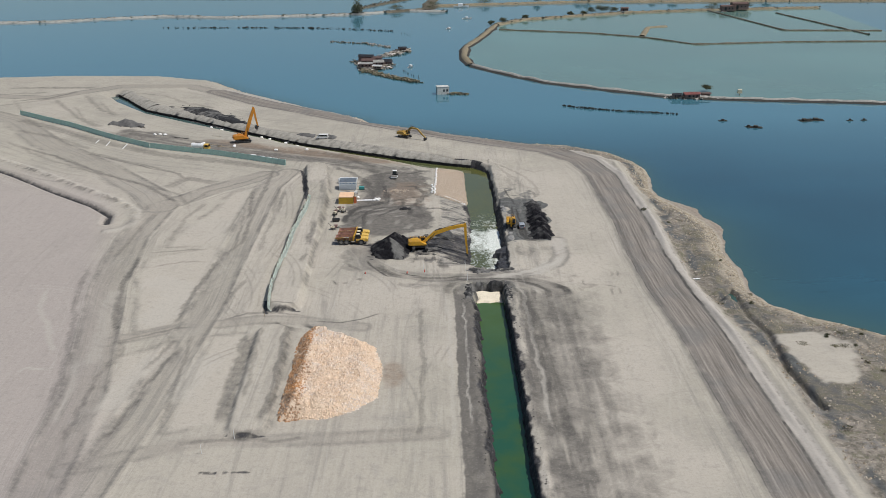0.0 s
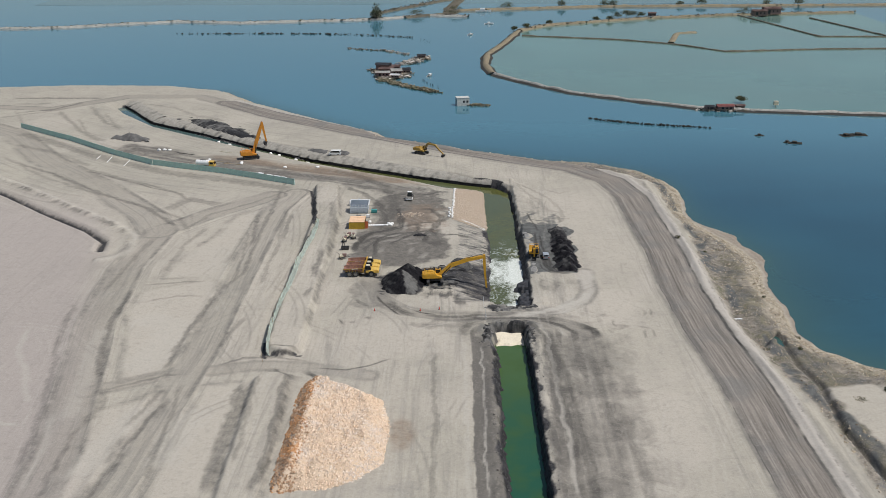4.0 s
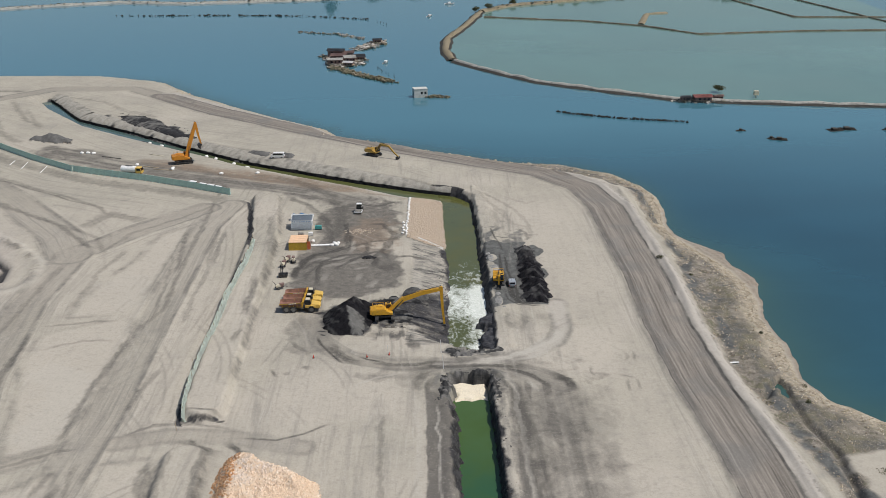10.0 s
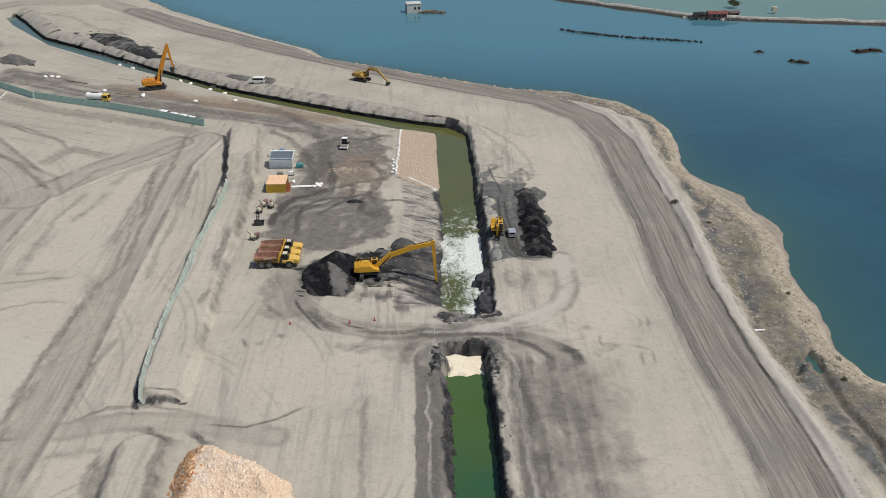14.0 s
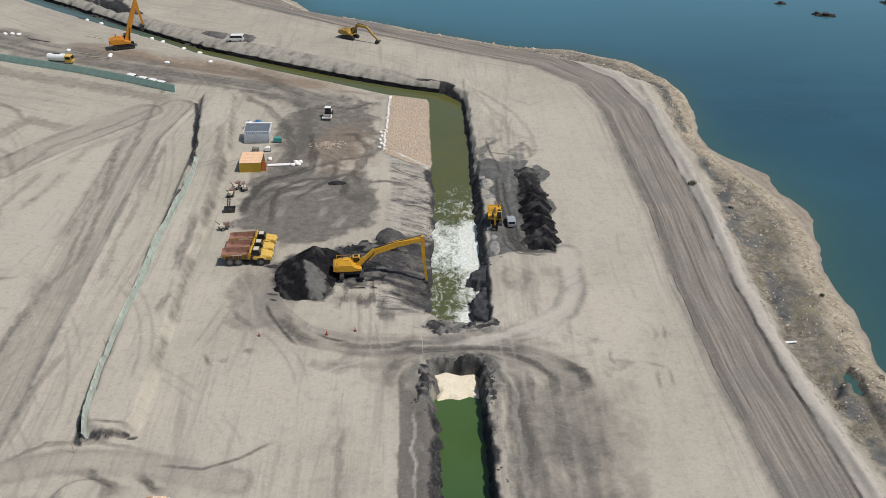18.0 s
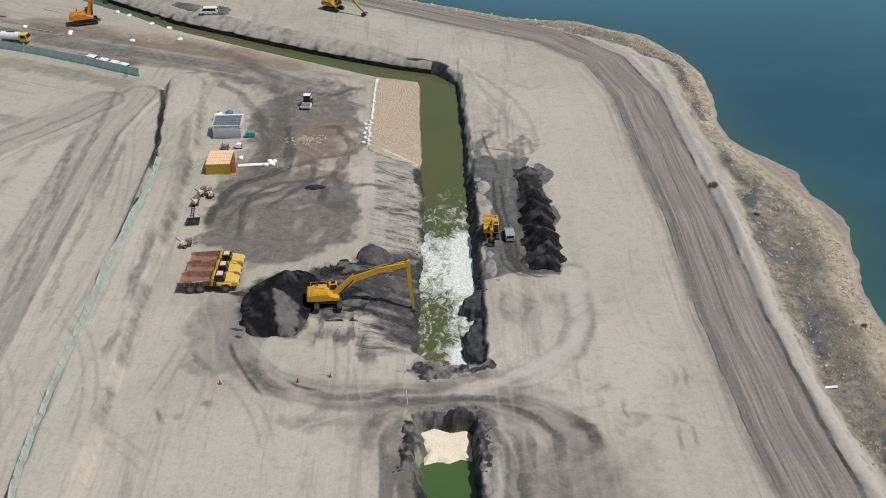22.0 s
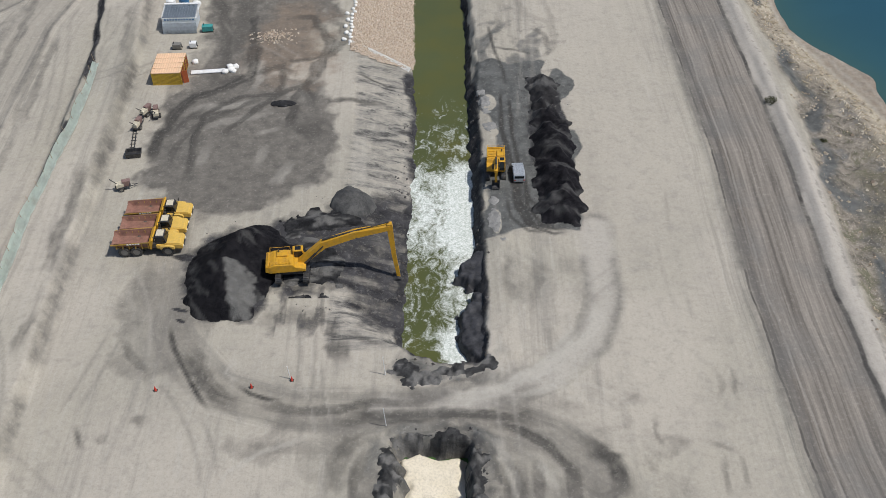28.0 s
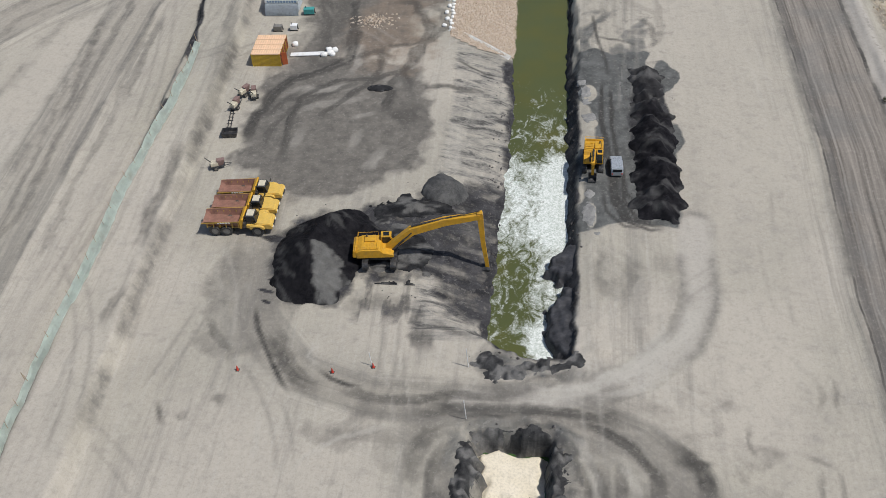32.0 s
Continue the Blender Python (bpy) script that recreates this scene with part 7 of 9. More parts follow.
# the cut far bank of the narrow canal; its face's shade is painted black
spots = walk_line(UPPER[9:20], 0.5)[3:]
sides = [(x + 2 * noise.noise(Vector((x * 0.06, y * 0.06, 2))) * 0.3, y, math.sin(a), -math.cos(a)) for x, y, a in spots]
bank_out = floor_many([(x + nx * 7.2, y + ny * 7.2) for x, y, nx, ny in sides])
co, dry = [], []
for k, (x, y, nx, ny) in enumerate(sides):
    wob = [noise.noise(Vector((x * 0.45, y * 0.45, 3.0 * q))) for q in range(7)]
    for q, (off, z, grey) in enumerate(((-0.3, SEA_Z - 0.3, 0), (0.0, -2.5, 0), (0.2, -1.9, 0.0), (0.4, -1.75, 0.85), (2.6, -0.6, 1.0), (4.8, -0.12, 1.0), (7.2, bank_out[k] - 0.05, 1.0))):
        off = (off + 0.6 * wob[q] * (0 < q < 6)) * (1.0 if q < 3 else 0.3 + 0.7 * min(1.0, k / 36))
        co.append((x + nx * off, y + ny * off, z + 0.12 * wob[q] * (0 < q < 6)))
        dry.append(min(1.0, max(0.0, grey + 0.7 * wob[q] * (q > 2))))
faces = [(7 * k + q, 7 * k + q + 1, 7 * k + q + 8, 7 * k + q + 7) for k in range(len(sides) - 1) for q in range(6)]
cut = pydata("canal_bank", co, faces, soil_two("cut_bank_soil", (0.010, 0.010, 0.011), (0.026, 0.026, 0.027), (0.325, 0.305, 0.262)), smooth_it=True)
cut.data.attributes.new("dry", "FLOAT", "POINT").data.foreach_set("value", np.array(dry, np.float32))
tagged(cut, "cut bank along the narrow canal, shaded face painted black, crest grey", "canal bank", kind="structure")


# the orange rock stockpile: a bed and its stones
PILE = [(-44.2, -97), (-44.8, -86), (-44.4, -72), (-44.8, -60), (-43.8, -51), (-39, -50.6), (-31, -55), (-25.4, -60), (-22.9, -71), (-23.6, -86), (-28, -92.5), (-34, -95.8)]


def pile_height(X, Y):
    d = inside(X, Y, PILE) + (fuzz(X, Y, 4, 3, 73) - 0.5) * 1.8
    loads = np.abs(fuzz(X, Y, 7, 2, 70) - 0.5) * 2.6 + (fuzz(X, Y, 2.6, 3, 74) - 0.5) * 1.1
    return np.where(d > 0, np.minimum(d * (0.7 + 0.3 * (X < -38)), 2.7 + loads) + (fuzz(X, Y, 1.4, 2, 71) - 0.5) * 0.5, -0.4)


px, py = steps((-47, -21, 0.4)), steps((-99, -48, 0.4))
pile = sheet("rock_stockpile", px, py, lambda X, Y: land_height(X, Y) + pile_height(X, Y), None, ROCK_BED, keep=lambda X, Y: inside(X, Y, PILE) > -0.4)
tagged(pile, "stockpile of orange and pale broken rock on sand", "rock pile")
rng = np.random.default_rng(5)
cand = rng.uniform((-47, -99), (-21, -48), (17000, 2))
cand = cand[inside(cand[:, 0], cand[:, 1], PILE) > -0.5 + 0.8 * fuzz(cand[:, 0], cand[:, 1], 3, 2, 72)]
cz = floor_many(cand) + np.maximum(pile_height(cand[:, 0], cand[:, 1]), 0)
# the flank away from the sun gets the darker stones, its shade painted in
for flank, paint, note in ((True, ORANGE_SHADED_ROCK, "orange rock on the steep flank, darkened as its shaded side"), (False, PALE_ROCK, "pale pinkish rock on the flat crown")):
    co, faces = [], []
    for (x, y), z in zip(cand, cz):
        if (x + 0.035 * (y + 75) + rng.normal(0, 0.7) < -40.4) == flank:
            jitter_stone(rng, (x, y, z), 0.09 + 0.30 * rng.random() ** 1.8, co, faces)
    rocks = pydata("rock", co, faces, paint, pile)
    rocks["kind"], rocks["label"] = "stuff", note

# the stone slope facing at the canal's bend
slab = thing("stone_revetment", "pale pinkish broken-stone facing on the canal slope", "stone revetment", pose(0, 0, 0))
bx, by = steps((-11.6, 0.4, 0.5)), steps((69, 116.5, 0.6))


def slab_in(X, Y):
    return (X > -11.6) & (X < 0.6) & (Y > 75 - 0.42 * (X + 12) - 3.0) & (Y < 113.5 + 0.35 * (X + 11.6) * -1 + 3)


bed = sheet("stone_bed", bx, by, lambda X, Y: land_height(X, Y) + 0.12, None, soil("revetment_bed", (0.42, 0.34, 0.26), (0.52, 0.43, 0.34), 0.8, 0.1), keep=slab_in)
bed.parent = slab
cand = rng.uniform((-11.6, 69), (0.4, 116), (12000, 2))
cand = cand[slab_in(cand[:, 0], cand[:, 1])]
cz = floor_many(cand) + 0.12
co, faces = [], []
for (x, y), z in zip(cand, cz):
    jitter_stone(rng, (x, y, z), rng.uniform(0.10, 0.24), co, faces)
pydata("facing_stone", co, faces, RIPRAP, slab)["kind"] = "stuff"


def bag(at, size, label, group, material=CLOTH):
    bm = B()
    bmesh.ops.create_icosphere(bm, subdivisions=2, radius=1.0)
    for v in bm.verts:
        x, y, z = v.co
        n = noise.noise(v.co * 1.7 + at.translation) * 0.18
        v.co = Vector((math.copysign(abs(x) ** 0.7, x) * size[0], math.copysign(abs(y) ** 0.7, y) * size[1], max(z, -0.55) * size[2] + 0.55 * size[2])) * (1 + n)
    ob = part("bulk_bag", bm, material, None, at=at)
    ob.data.shade_smooth()
    return tagged(ob, label, "bag", group)


for k in range(34):
    y = 74.6 + k * 1.16 + rng.uniform(-0.2, 0.2)
    x = -11.9 + rng.uniform(-0.25, 0.25) + 0.02 * (y - 74)
    bag(pose(x, y, floor_z(x, y) - 0.03, 0, 0, rng.uniform(0, 180)), (0.42, 0.34, 0.3), "white sandbag along the top of the stone facing", "sandbags on the facing")
for k in range(5):
    x, y = -12.9 + 0.3 * (k % 2), 75.2 + 2.3 * k
    bag(pose(x, y, floor_z(x, y) - 0.03, 0, 0, 40 * k), (0.48, 0.38, 0.36), "loose white sandbag beside the stone facing", "sandbags on the facing")
bm = B()
edge = [(-11.8, 74.2), (-8, 72.2), (-4, 70.2), (-0.6, 68.6)]
ez = floor_many(edge)
rows = [[(x - 0.3, y - 0.65, z + 0.06), (x, y, z + 0.2), (x + 0.3, y + 0.55, z + 0.22)] for (x, y), z in zip(edge, ez)]
loft(bm, rows, closed=False)
bmesh.ops.solidify(bm, geom=bm.faces[:], thickness=0.08)
tagged(part("geotextile_strip", bm, CLOTH), "white cloth strip along the edge of the stone facing", "geotextile")

# stone scatter on the yard, debris along the shore, clods on the banks


def spread(count, seed, low, high, test):
    r = np.random.default_rng(seed)
    c = r.uniform(low, high, (count, 2))
    c = c[test(c[:, 0], c[:, 1])]
    return c, floor_many(c)


def field(name, pts, size, material, seed, label, category, flat=1.0):
    r = np.random.default_rng(seed)
    co, faces = [], []
    for (x, y), z in zip(*pts):
        jitter_stone(r, (x, y, z), size[0] * 0.6 + (size[1] - size[0] * 0.6) * r.random() ** 2.2, co, faces)
    return tagged(pydata(name, co, faces, material), label, category, kind="stuff")


scatter = np.random.default_rng(31).normal(0, 1, (420, 2)) * (1.7, 1.2) + (-26, 76.3)
field("yard_rubble", (scatter, floor_many(scatter)), (0.08, 0.30), RIPRAP, 31, "scatter of pale broken rock on the yard", "rubble")


def on_strip(X, Y):
    s = -along(X, Y, STRIP)[1]
    d = inside(X, Y, SHORE)
    return (s > 0.8) & (d > 0.8) & (inside(X, Y, FLAT) < 0.3) & (fuzz(X, Y, 5, 3, 77) > 0.47 - 0.25 * np.exp(-d / 3))


field("shore_rubble", spread(26000, 41, (8, -130), (108, 165), on_strip), (0.10, 0.42), SHORE_ROCK, 42, "pale rubble and washed-up debris along the shore", "rubble")
wood = np.random.default_rng(53)
co, faces = [], []
pts, pz = spread(26000, 54, (58, -115), (104, 140), lambda X, Y: (lambda d: (d > 0.6) & (d < 2.5 + 7 * fuzz(X, Y, 9, 2, 85)) & (-along(X, Y, STRIP)[1] > 2) & (inside(X, Y, FLAT) < 0))(inside(X, Y, SHORE)))
for (x, y), z in zip(pts[:11000], pz):
    a, l, w, h = wood.uniform(0, 3.14), 0.10 + 0.42 * wood.random() ** 2.5, wood.uniform(0.03, 0.09), wood.uniform(0.03, 0.07)
    ux, uy, n = math.cos(a), math.sin(a), len(co)
    co += [(x + ux * l * i - uy * w * k, y + uy * l * i + ux * w * k, z + 0.05 + h * q + 0.12 * i * (n % 3 - 1) * l) for q in (-1, 1) for i, k in ((-1, -1), (1, -1), (1, 1), (-1, 1))]
    faces += [tuple(n + q for q in f) for f in ((4, 5, 6, 7), (0, 1, 5, 4), (1, 2, 6, 5), (2, 3, 7, 6), (3, 0, 4, 7))]
tagged(pydata("driftwood", co, faces, stones_mat("bleached_wood", ((0.58, 0.50, 0.37), (0.42, 0.35, 0.24), (0.70, 0.64, 0.52), (0.26, 0.21, 0.15), (0.52, 0.44, 0.30)))), "bleached reeds and driftwood heaped along the shore", "driftwood", kind="stuff")
field("far_shore_rubble", spread(9000, 43, (-245, 150), (70, 330), lambda X, Y: (inside(X, Y, SHORE) > -0.5) & (inside(X, Y, SHORE) < 4 + 6 * fuzz(X, Y, 12, 2, 78)) & (fuzz(X, Y, 14, 2, 79) > 0.42)), (0.2, 0.7), SHORE_ROCK, 44, "pale rubble along the far shore", "rubble")


def by_canal(X, Y):
    u, v = -inside(X, Y, UPPER), -inside(X, Y, LOWER)
    a = (u > 0.2) & (u < np.where(Y > 60, 1.0, 2.2)) & (X > 5) & (Y < 108)
    b = (v > -0.1) & (v < 2.6) & (Y > -130)
    c = (u > 0) & (u < 3) & ((X < 3) | (Y < -1)) & (Y < 66)
    return (a | b | c) & (fuzz(X, Y, 2.5, 3, 80) > 0.45)


field("canal_debris", spread(900, 51, (-112, 140), (-60, 172), lambda X, Y: (np.abs(along(X, Y, UPPER[24:27])[0] - 1.6) < 1.7) & (fuzz(X, Y, 3, 2, 84) > 0.5)), (0.12, 0.5), SCRAP, 52, "small pale scrap and bags along the narrow canal", "debris")
field("bank_clods", spread(30000, 45, (-80, -130), (18, 175), by_canal), (0.08, 0.34), CLOD, 46, "broken black clods along the canal edges", "clods")
field("ridge_clods", spread(2400, 47, (17.5, 25), (28.5, 65), lambda X, Y: (np.abs(X - 22.8 - (fuzz(X, Y, 5, 2, 83) - 0.5) * 4) < 3.6) & (fuzz(X, Y, 2, 3, 81) > 0.5)), (0.05, 0.15), CLOD, 48, "black clods round the spoil ridge", "clods")
field("heap_clods", spread(900, 49, (-33, 0), (2, 33), lambda X, Y: (np.hypot((X + 15) / 16, (Y - 17) / 13) < 1) & (fuzz(X, Y, 2, 3, 82) > 0.52)), (0.05, 0.15), CLOD, 50, "black clods scattered round the spoil", "clods")


# ---- containers, cabin and small gear ----
def container(at):
    """A site container 5.9 m long along x, with ribbed walls."""
    ob = thing("container", "yellow steel container with faded orange roof in a row", "container", at, "row of containers")
    L, W, H = 5.2, 1.56, 2.5
    n = 26
    for y, sgn, nm in ((0.0, -1, "front_wall"), (W, 1, "back_wall")):
        bm = B()
        pts = []
        for k in range(n):
            x0 = 0.1 + k * (L - 0.2) / n
            st = (L - 0.2) / n
            pts += [(x0, 0.0), (x0 + st * 0.35, 0.0), (x0 + st * 0.5, 0.045), (x0 + st * 0.85, 0.045)]
        pts.append((L - 0.1, 0.0))
        loft(bm, [[(x, y - sgn * (0.02 + d), 0.16) for x, d in pts], [(x, y - sgn * (0.02 + d), H - 0.1) for x, d in pts]], closed=False)
        part(nm, bm, BOX_YELLOW, ob)
    bm = B()
    for x in (0, L - 0.14):
        for y in (0, W - 0.14):
            box(bm, x, x + 0.14, y, y + 0.14, 0, H)
    for z in (0.0,):
        for y in (0, W - 0.1):
            box(bm, 0.1, L - 0.1, y, y + 0.1, z, z + 0.14)
        for x in (0, L - 0.1):
            box(bm, x, x + 0.1, 0.1, W - 0.1, z, z + 0.14)
    part("frame", bm, BOX_YELLOW, ob)
    bm = B()
    for y in (0, W - 0.1):
        box(bm, 0.1, L - 0.1, y, y + 0.1, H - 0.12, H + 0.02)
    for x in (0, L - 0.1):
        box(bm, x, x + 0.1, 0.1, W - 0.1, H - 0.12, H + 0.02)
    part("top_rail", bm, BOX_ROOF, ob)
    for k in range(12):
        x = 0.08 + k * (L - 0.16) / 12
        part("roof_sheet", prism(B(), [(x, H - 0.06), (x + 0.44, H - 0.06), (x + 0.42, H + 0.005), (x + 0.22, H + 0.035), (x + 0.02, H + 0.005)], 0.05, W - 0.05), BOX_ROOF, ob)
    bm = B()
    box(bm, 0.03, 0.08, 0.1, W - 0.1, 0.1, H - 0.1)
    part("end_wall", bm, BOX_YELLOW, ob)
    for y0, y1 in ((0.1, W / 2 - 0.01), (W / 2 + 0.01, W - 0.1)):
        bm = B()
        box(bm, L - 0.08, L - 0.02, y0, y1, 0.12, H - 0.12, 0.015)
        door = part("door", bm, BOX_RED, ob, "rust-red end door")
        bm = B()
        for f in (0.3, 0.75):
            y = y0 + (y1 - y0) * f
            rod(bm, (L + 0.01, y, 0.15), (L + 0.01, y, H - 0.15), 0.02, n=6)
        part("lock_bar", bm, STEEL, door)
    return ob


base_z = floor_z(-43, 65)
first = container(pose(-45.9, 61.4, base_z, 0, 0, 1.5))
for k in (1, 2, 3):
    copy_thing(first, pose(-45.9 + 0.03 * k - 0.042 * k, 61.4 + 1.62 * k, base_z, 0, 0, 1.5))
bm = B()
prism(bm, [(-0.04, 0.05), (0.9, 0.05), (0.9, 2.5), (-0.04, 2.5)], 0, 0.06)
tagged(part("open_door", bm, BOX_RED, None, at=pose(-40.5, 62.0, base_z, 0, 0, 12)), "open rust-red container door", "door")


def pipe_stack(at):
    ob = thing("pipe_stack", "white plastic pipes lying side by side on the sand", "pipes", at)
    for k in range(3):
        bm = B()
        rod(bm, (0, k * 0.36, 0.18), (6.0, k * 0.36 + 0.1, 0.18), 0.17, n=12)
        part("pipe", bm, WHITE, ob)


pipe_stack(pose(-39.7, 64.6, floor_z(-37, 65), 0, 0, 4))
for x, y, s in ((-33.6, 65.0, 0.6), (-32.6, 65.6, 0.65), (-33.0, 66.6, 0.6), (-31.9, 66.5, 0.6), (-32.1, 65.2, 0.5), (-39.6, 68.4, 0.6)):
    bag(pose(x, y, floor_z(x, y) - 0.03, 0, 0, 70 * x), (s, s, s * 0.8), "white bulk bag by the end of the pipes", "bags by the pipes")


def cabin(at):
    """A site cabin: a sloping roof, a sign band over the front and a pale awning."""
    ob = thing("site_cabin", "pale site cabin with grey-blue sloping roof and a white sign band", "cabin", at)
    bm = B()
    for x0, x1, y0, y1, top in ((0, 6, 1.1, 1.22, 2.75), (0, 6, 4.6, 4.72, 3.2), (0, 0.12, 1.22, 4.6, 2.75), (5.88, 6, 1.22, 4.6, 2.75)):
        box(bm, x0, x1, y0, y1, 0.25, top)
    part("wall", bm, CABIN_WALL, ob)
    bm = B()
    loft(bm, [[(-0.1, 0.95, 2.88), (6.1, 0.95, 2.88)], [(-0.1, 4.7, 3.42), (6.1, 4.7, 3.42)]], closed=False)
    bmesh.ops.solidify(bm, geom=bm.faces[:], thickness=0.08)
    roof = part("roof", bm, CABIN_ROOF, ob, "grey-blue metal roof sheet")
    bm = B()
    for k in range(13):
        x = 0.0 + k * 0.5
        rod(bm, (x, 0.97, 2.95), (x, 4.68, 3.48), 0.025, n=4)
    part("roof_seam", bm, CABIN_ROOF, roof)
    for x0, x1 in ((-0.35, -0.1), (6.1, 6.55)):
        bm = B()
        loft(bm, [[(x0, 0.8, 2.85), (x1, 0.8, 2.85)], [(x0, 5.0, 3.5), (x1, 5.0, 3.5)]], closed=False)
        bmesh.ops.solidify(bm, geom=bm.faces[:], thickness=0.12)
        part("roof_trim", bm, WHITE, roof, "white roof edge")
    part("roof_trim", box(B(), -0.35, 6.55, 4.75, 5.25, 3.38, 3.56, 0.02), WHITE, roof, "white roof edge")
    sign = part("sign_band", box(B(), -0.2, 6.2, 0.78, 0.9, 2.15, 2.86, 0.02), WHITE, ob, "white sign band with dark bars")
    for k in range(11):
        part("lettering_bar", box(B(), 0.2 + 0.53 * k, 0.55 + 0.53 * k, 0.75, 0.79, 2.36, 2.66), BLUE, sign)
    bm = B()
    loft(bm, [[(-0.2, y, z), (6.2, y, z)] for y, z in ((0.85, 2.14), (0.45, 1.95), (0.15, 1.4), (-0.1, 0.75), (-0.2, 0.12))], closed=False)
    bmesh.ops.solidify(bm, geom=bm.faces[:], thickness=0.05)
    part("front_sheet", bm, CABIN_WALL, ob, "pale curved sheet down the front")
    bm = B()
    for k in range(9):
        box(bm, -0.1 + 0.77 * k, -0.06 + 0.77 * k, -0.23, -0.2, 0.15, 0.7)
    part("sheet_batten", bm, CABIN_ROOF, ob)
    for x in (0.3, 3, 5.7):
        for y in (1.4, 4.4):
            part("footing", box(B(), x - 0.15, x + 0.15, y - 0.15, y + 0.15, 0, 0.25), PLASTER, ob)
    return ob


cabin(pose(-47.2, 78.7, floor_z(-44, 81), 0, 0, 0))


def generator(at, paint, label, size=(2.0, 1.1, 1.3)):
    ob = thing("generator", label, "generator", at)
    l, w, h = size
    bm = B()
    box(bm, -l / 2, l / 2, -w / 2, w / 2, 0.25, h, 0.06)
    body = part("canopy", bm, paint, ob)
    bm = B()
    for k in range(6):
        box(bm, l / 2 - 0.02, l / 2 + 0.03, -w * 0.35, w * 0.35, 0.4 + 0.12 * k, 0.46 + 0.12 * k)
    part("louvre", bm, STEEL, body)
    bm = B()
    for y in (-w / 2 + 0.1, w / 2 - 0.1):
        box(bm, -l / 2 - 0.1, l / 2 + 0.1, y - 0.06, y + 0.06, 0, 0.22)
    part("skid", bm, STEEL, ob)
    bm = B()
    rod(bm, (-l * 0.3, 0, h), (-l * 0.3, 0, h + 0.4), 0.06)
    part("exhaust_stack", bm, STEEL, body)
    return ob


generator(pose(-39.0, 79.2, floor_z(-39, 79), 0, 0, 3), TEAL, "teal generator beside the grey cabin")
generator(pose(-43.8, 73.4, floor_z(-43.8, 73.4), 0, 0, 0), RIM, "dark grey pump set behind the containers", (1.6, 1.0, 1.1))
generator(pose(-40.8, 73.6, floor_z(-40.8, 73.6), 0, 0, 0), WHITE, "small white pump box behind the containers", (1.3, 1.0, 1.2))


def water_tank(at, paint, label):
    ob = thing("water_tank", label, "tank", at)
    bm = B()
    rod(bm, (0, 0, 0), (0, 0, 1.7), 0.95, n=20)
    rod(bm, (0, 0, 1.7), (0, 0, 2.05), 0.95, 0.35, n=20)
    part("shell", bm, paint, ob)
    bm = B()
    rod(bm, (0, 0, 2.0), (0, 0, 2.15), 0.3, n=12)
    part("lid", bm, BLUE, ob)


water_tank(pose(-47.6, 88.4, floor_z(-47.6, 88.4)), WHITE, "white round water tank behind the cabin")
water_tank(pose(-45.2, 89.0, floor_z(-45.2, 89)), BLUE, "blue round water tank behind the cabin")
bag(pose(-42.8, 88.8, floor_z(-42.8, 88.8) - 0.03), (0.9, 0.8, 0.7), "white bulk bag behind the cabin", "bags by the cabin")


def trailer_gear(at, label):
    """A small towed machine: frame, engine box, drawbar, two wheels and a raised chute."""
    ob = thing("towed_machine", label, "machine", at, "row of small machines")
    bm = B()
    box(bm, -1.2, 1.2, -0.5, 0.5, 0.5, 0.65, 0.03)
    rod(bm, (1.2, -0.4, 0.55), (2.3, 0, 0.45), 0.05)
    rod(bm, (1.2, 0.4, 0.55), (2.3, 0, 0.45), 0.05)
    part("frame", bm, STEEL, ob)
    bm = B()
    box(bm, -1.0, 0.2, -0.45, 0.45, 0.65, 1.35, 0.06)
    part("engine_box", bm, CREAM, ob)
    bm = B()
    prism(bm, [(0.2, 0.7), (0.9, 0.7), (1.3, 1.6), (0.0, 1.6)], -0.4, 0.4)
    part("hopper", bm, OLD_TIN, ob)
    for y in (-0.65, 0.65):
        wheel(ob, -0.3, y, 0.38, 0.22)
    bm = B()
    rod(bm, (-0.8, 0, 1.3), (-1.7, 0.2, 2.3), 0.07)
    part("chute", bm, STEEL, ob)
    return ob


gear = trailer_gear(pose(-45.3, 52.6, floor_z(-45.3, 52.6), 0, 0, 60), "grey towed concrete machine standing on the sand")
for x, y, a, lab in ((-43.4, 52.0, 100, "small rusty towed machine beside the others"), (-45.9, 48.8, 75, "dark towed machine with a chute"), (-44.8, 32.6, 20, "white-topped small pump on wheels near the dump trucks")):
    copy_thing(gear, pose(x, y, floor_z(x, y), 0, 0, a))["label"] = lab


def skip_bin(at):
    ob = thing("steel_bin", "open rusty steel bin with dark soil inside", "bin", at)
    bm = B()
    rows = [[(-1.1, -0.7, 0.1), (1.1, -0.7, 0.1), (1.1, 0.7, 0.1), (-1.1, 0.7, 0.1)], [(-1.3, -0.85, 1.0), (1.3, -0.85, 1.0), (1.3, 0.85, 1.0), (-1.3, 0.85, 1.0)],
            [(-1.2, -0.76, 1.0), (1.2, -0.76, 1.0), (1.2, 0.76, 1.0), (-1.2, 0.76, 1.0)], [(-1.05, -0.63, 0.4), (1.05, -0.63, 0.4), (1.05, 0.63, 0.4), (-1.05, 0.63, 0.4)]]
    rr = loft(bm, rows)
    bm.faces.new(rr[0][::-1])
    bm.faces.new(rr[-1])
    part("shell", bm, STEEL, ob)
    bm = B()
    for x in (-0.8, 0.8):
        box(bm, x - 0.1, x + 0.1, -0.7, 0.7, 0.0, 0.12)
    part("skid", bm, STEEL, ob)


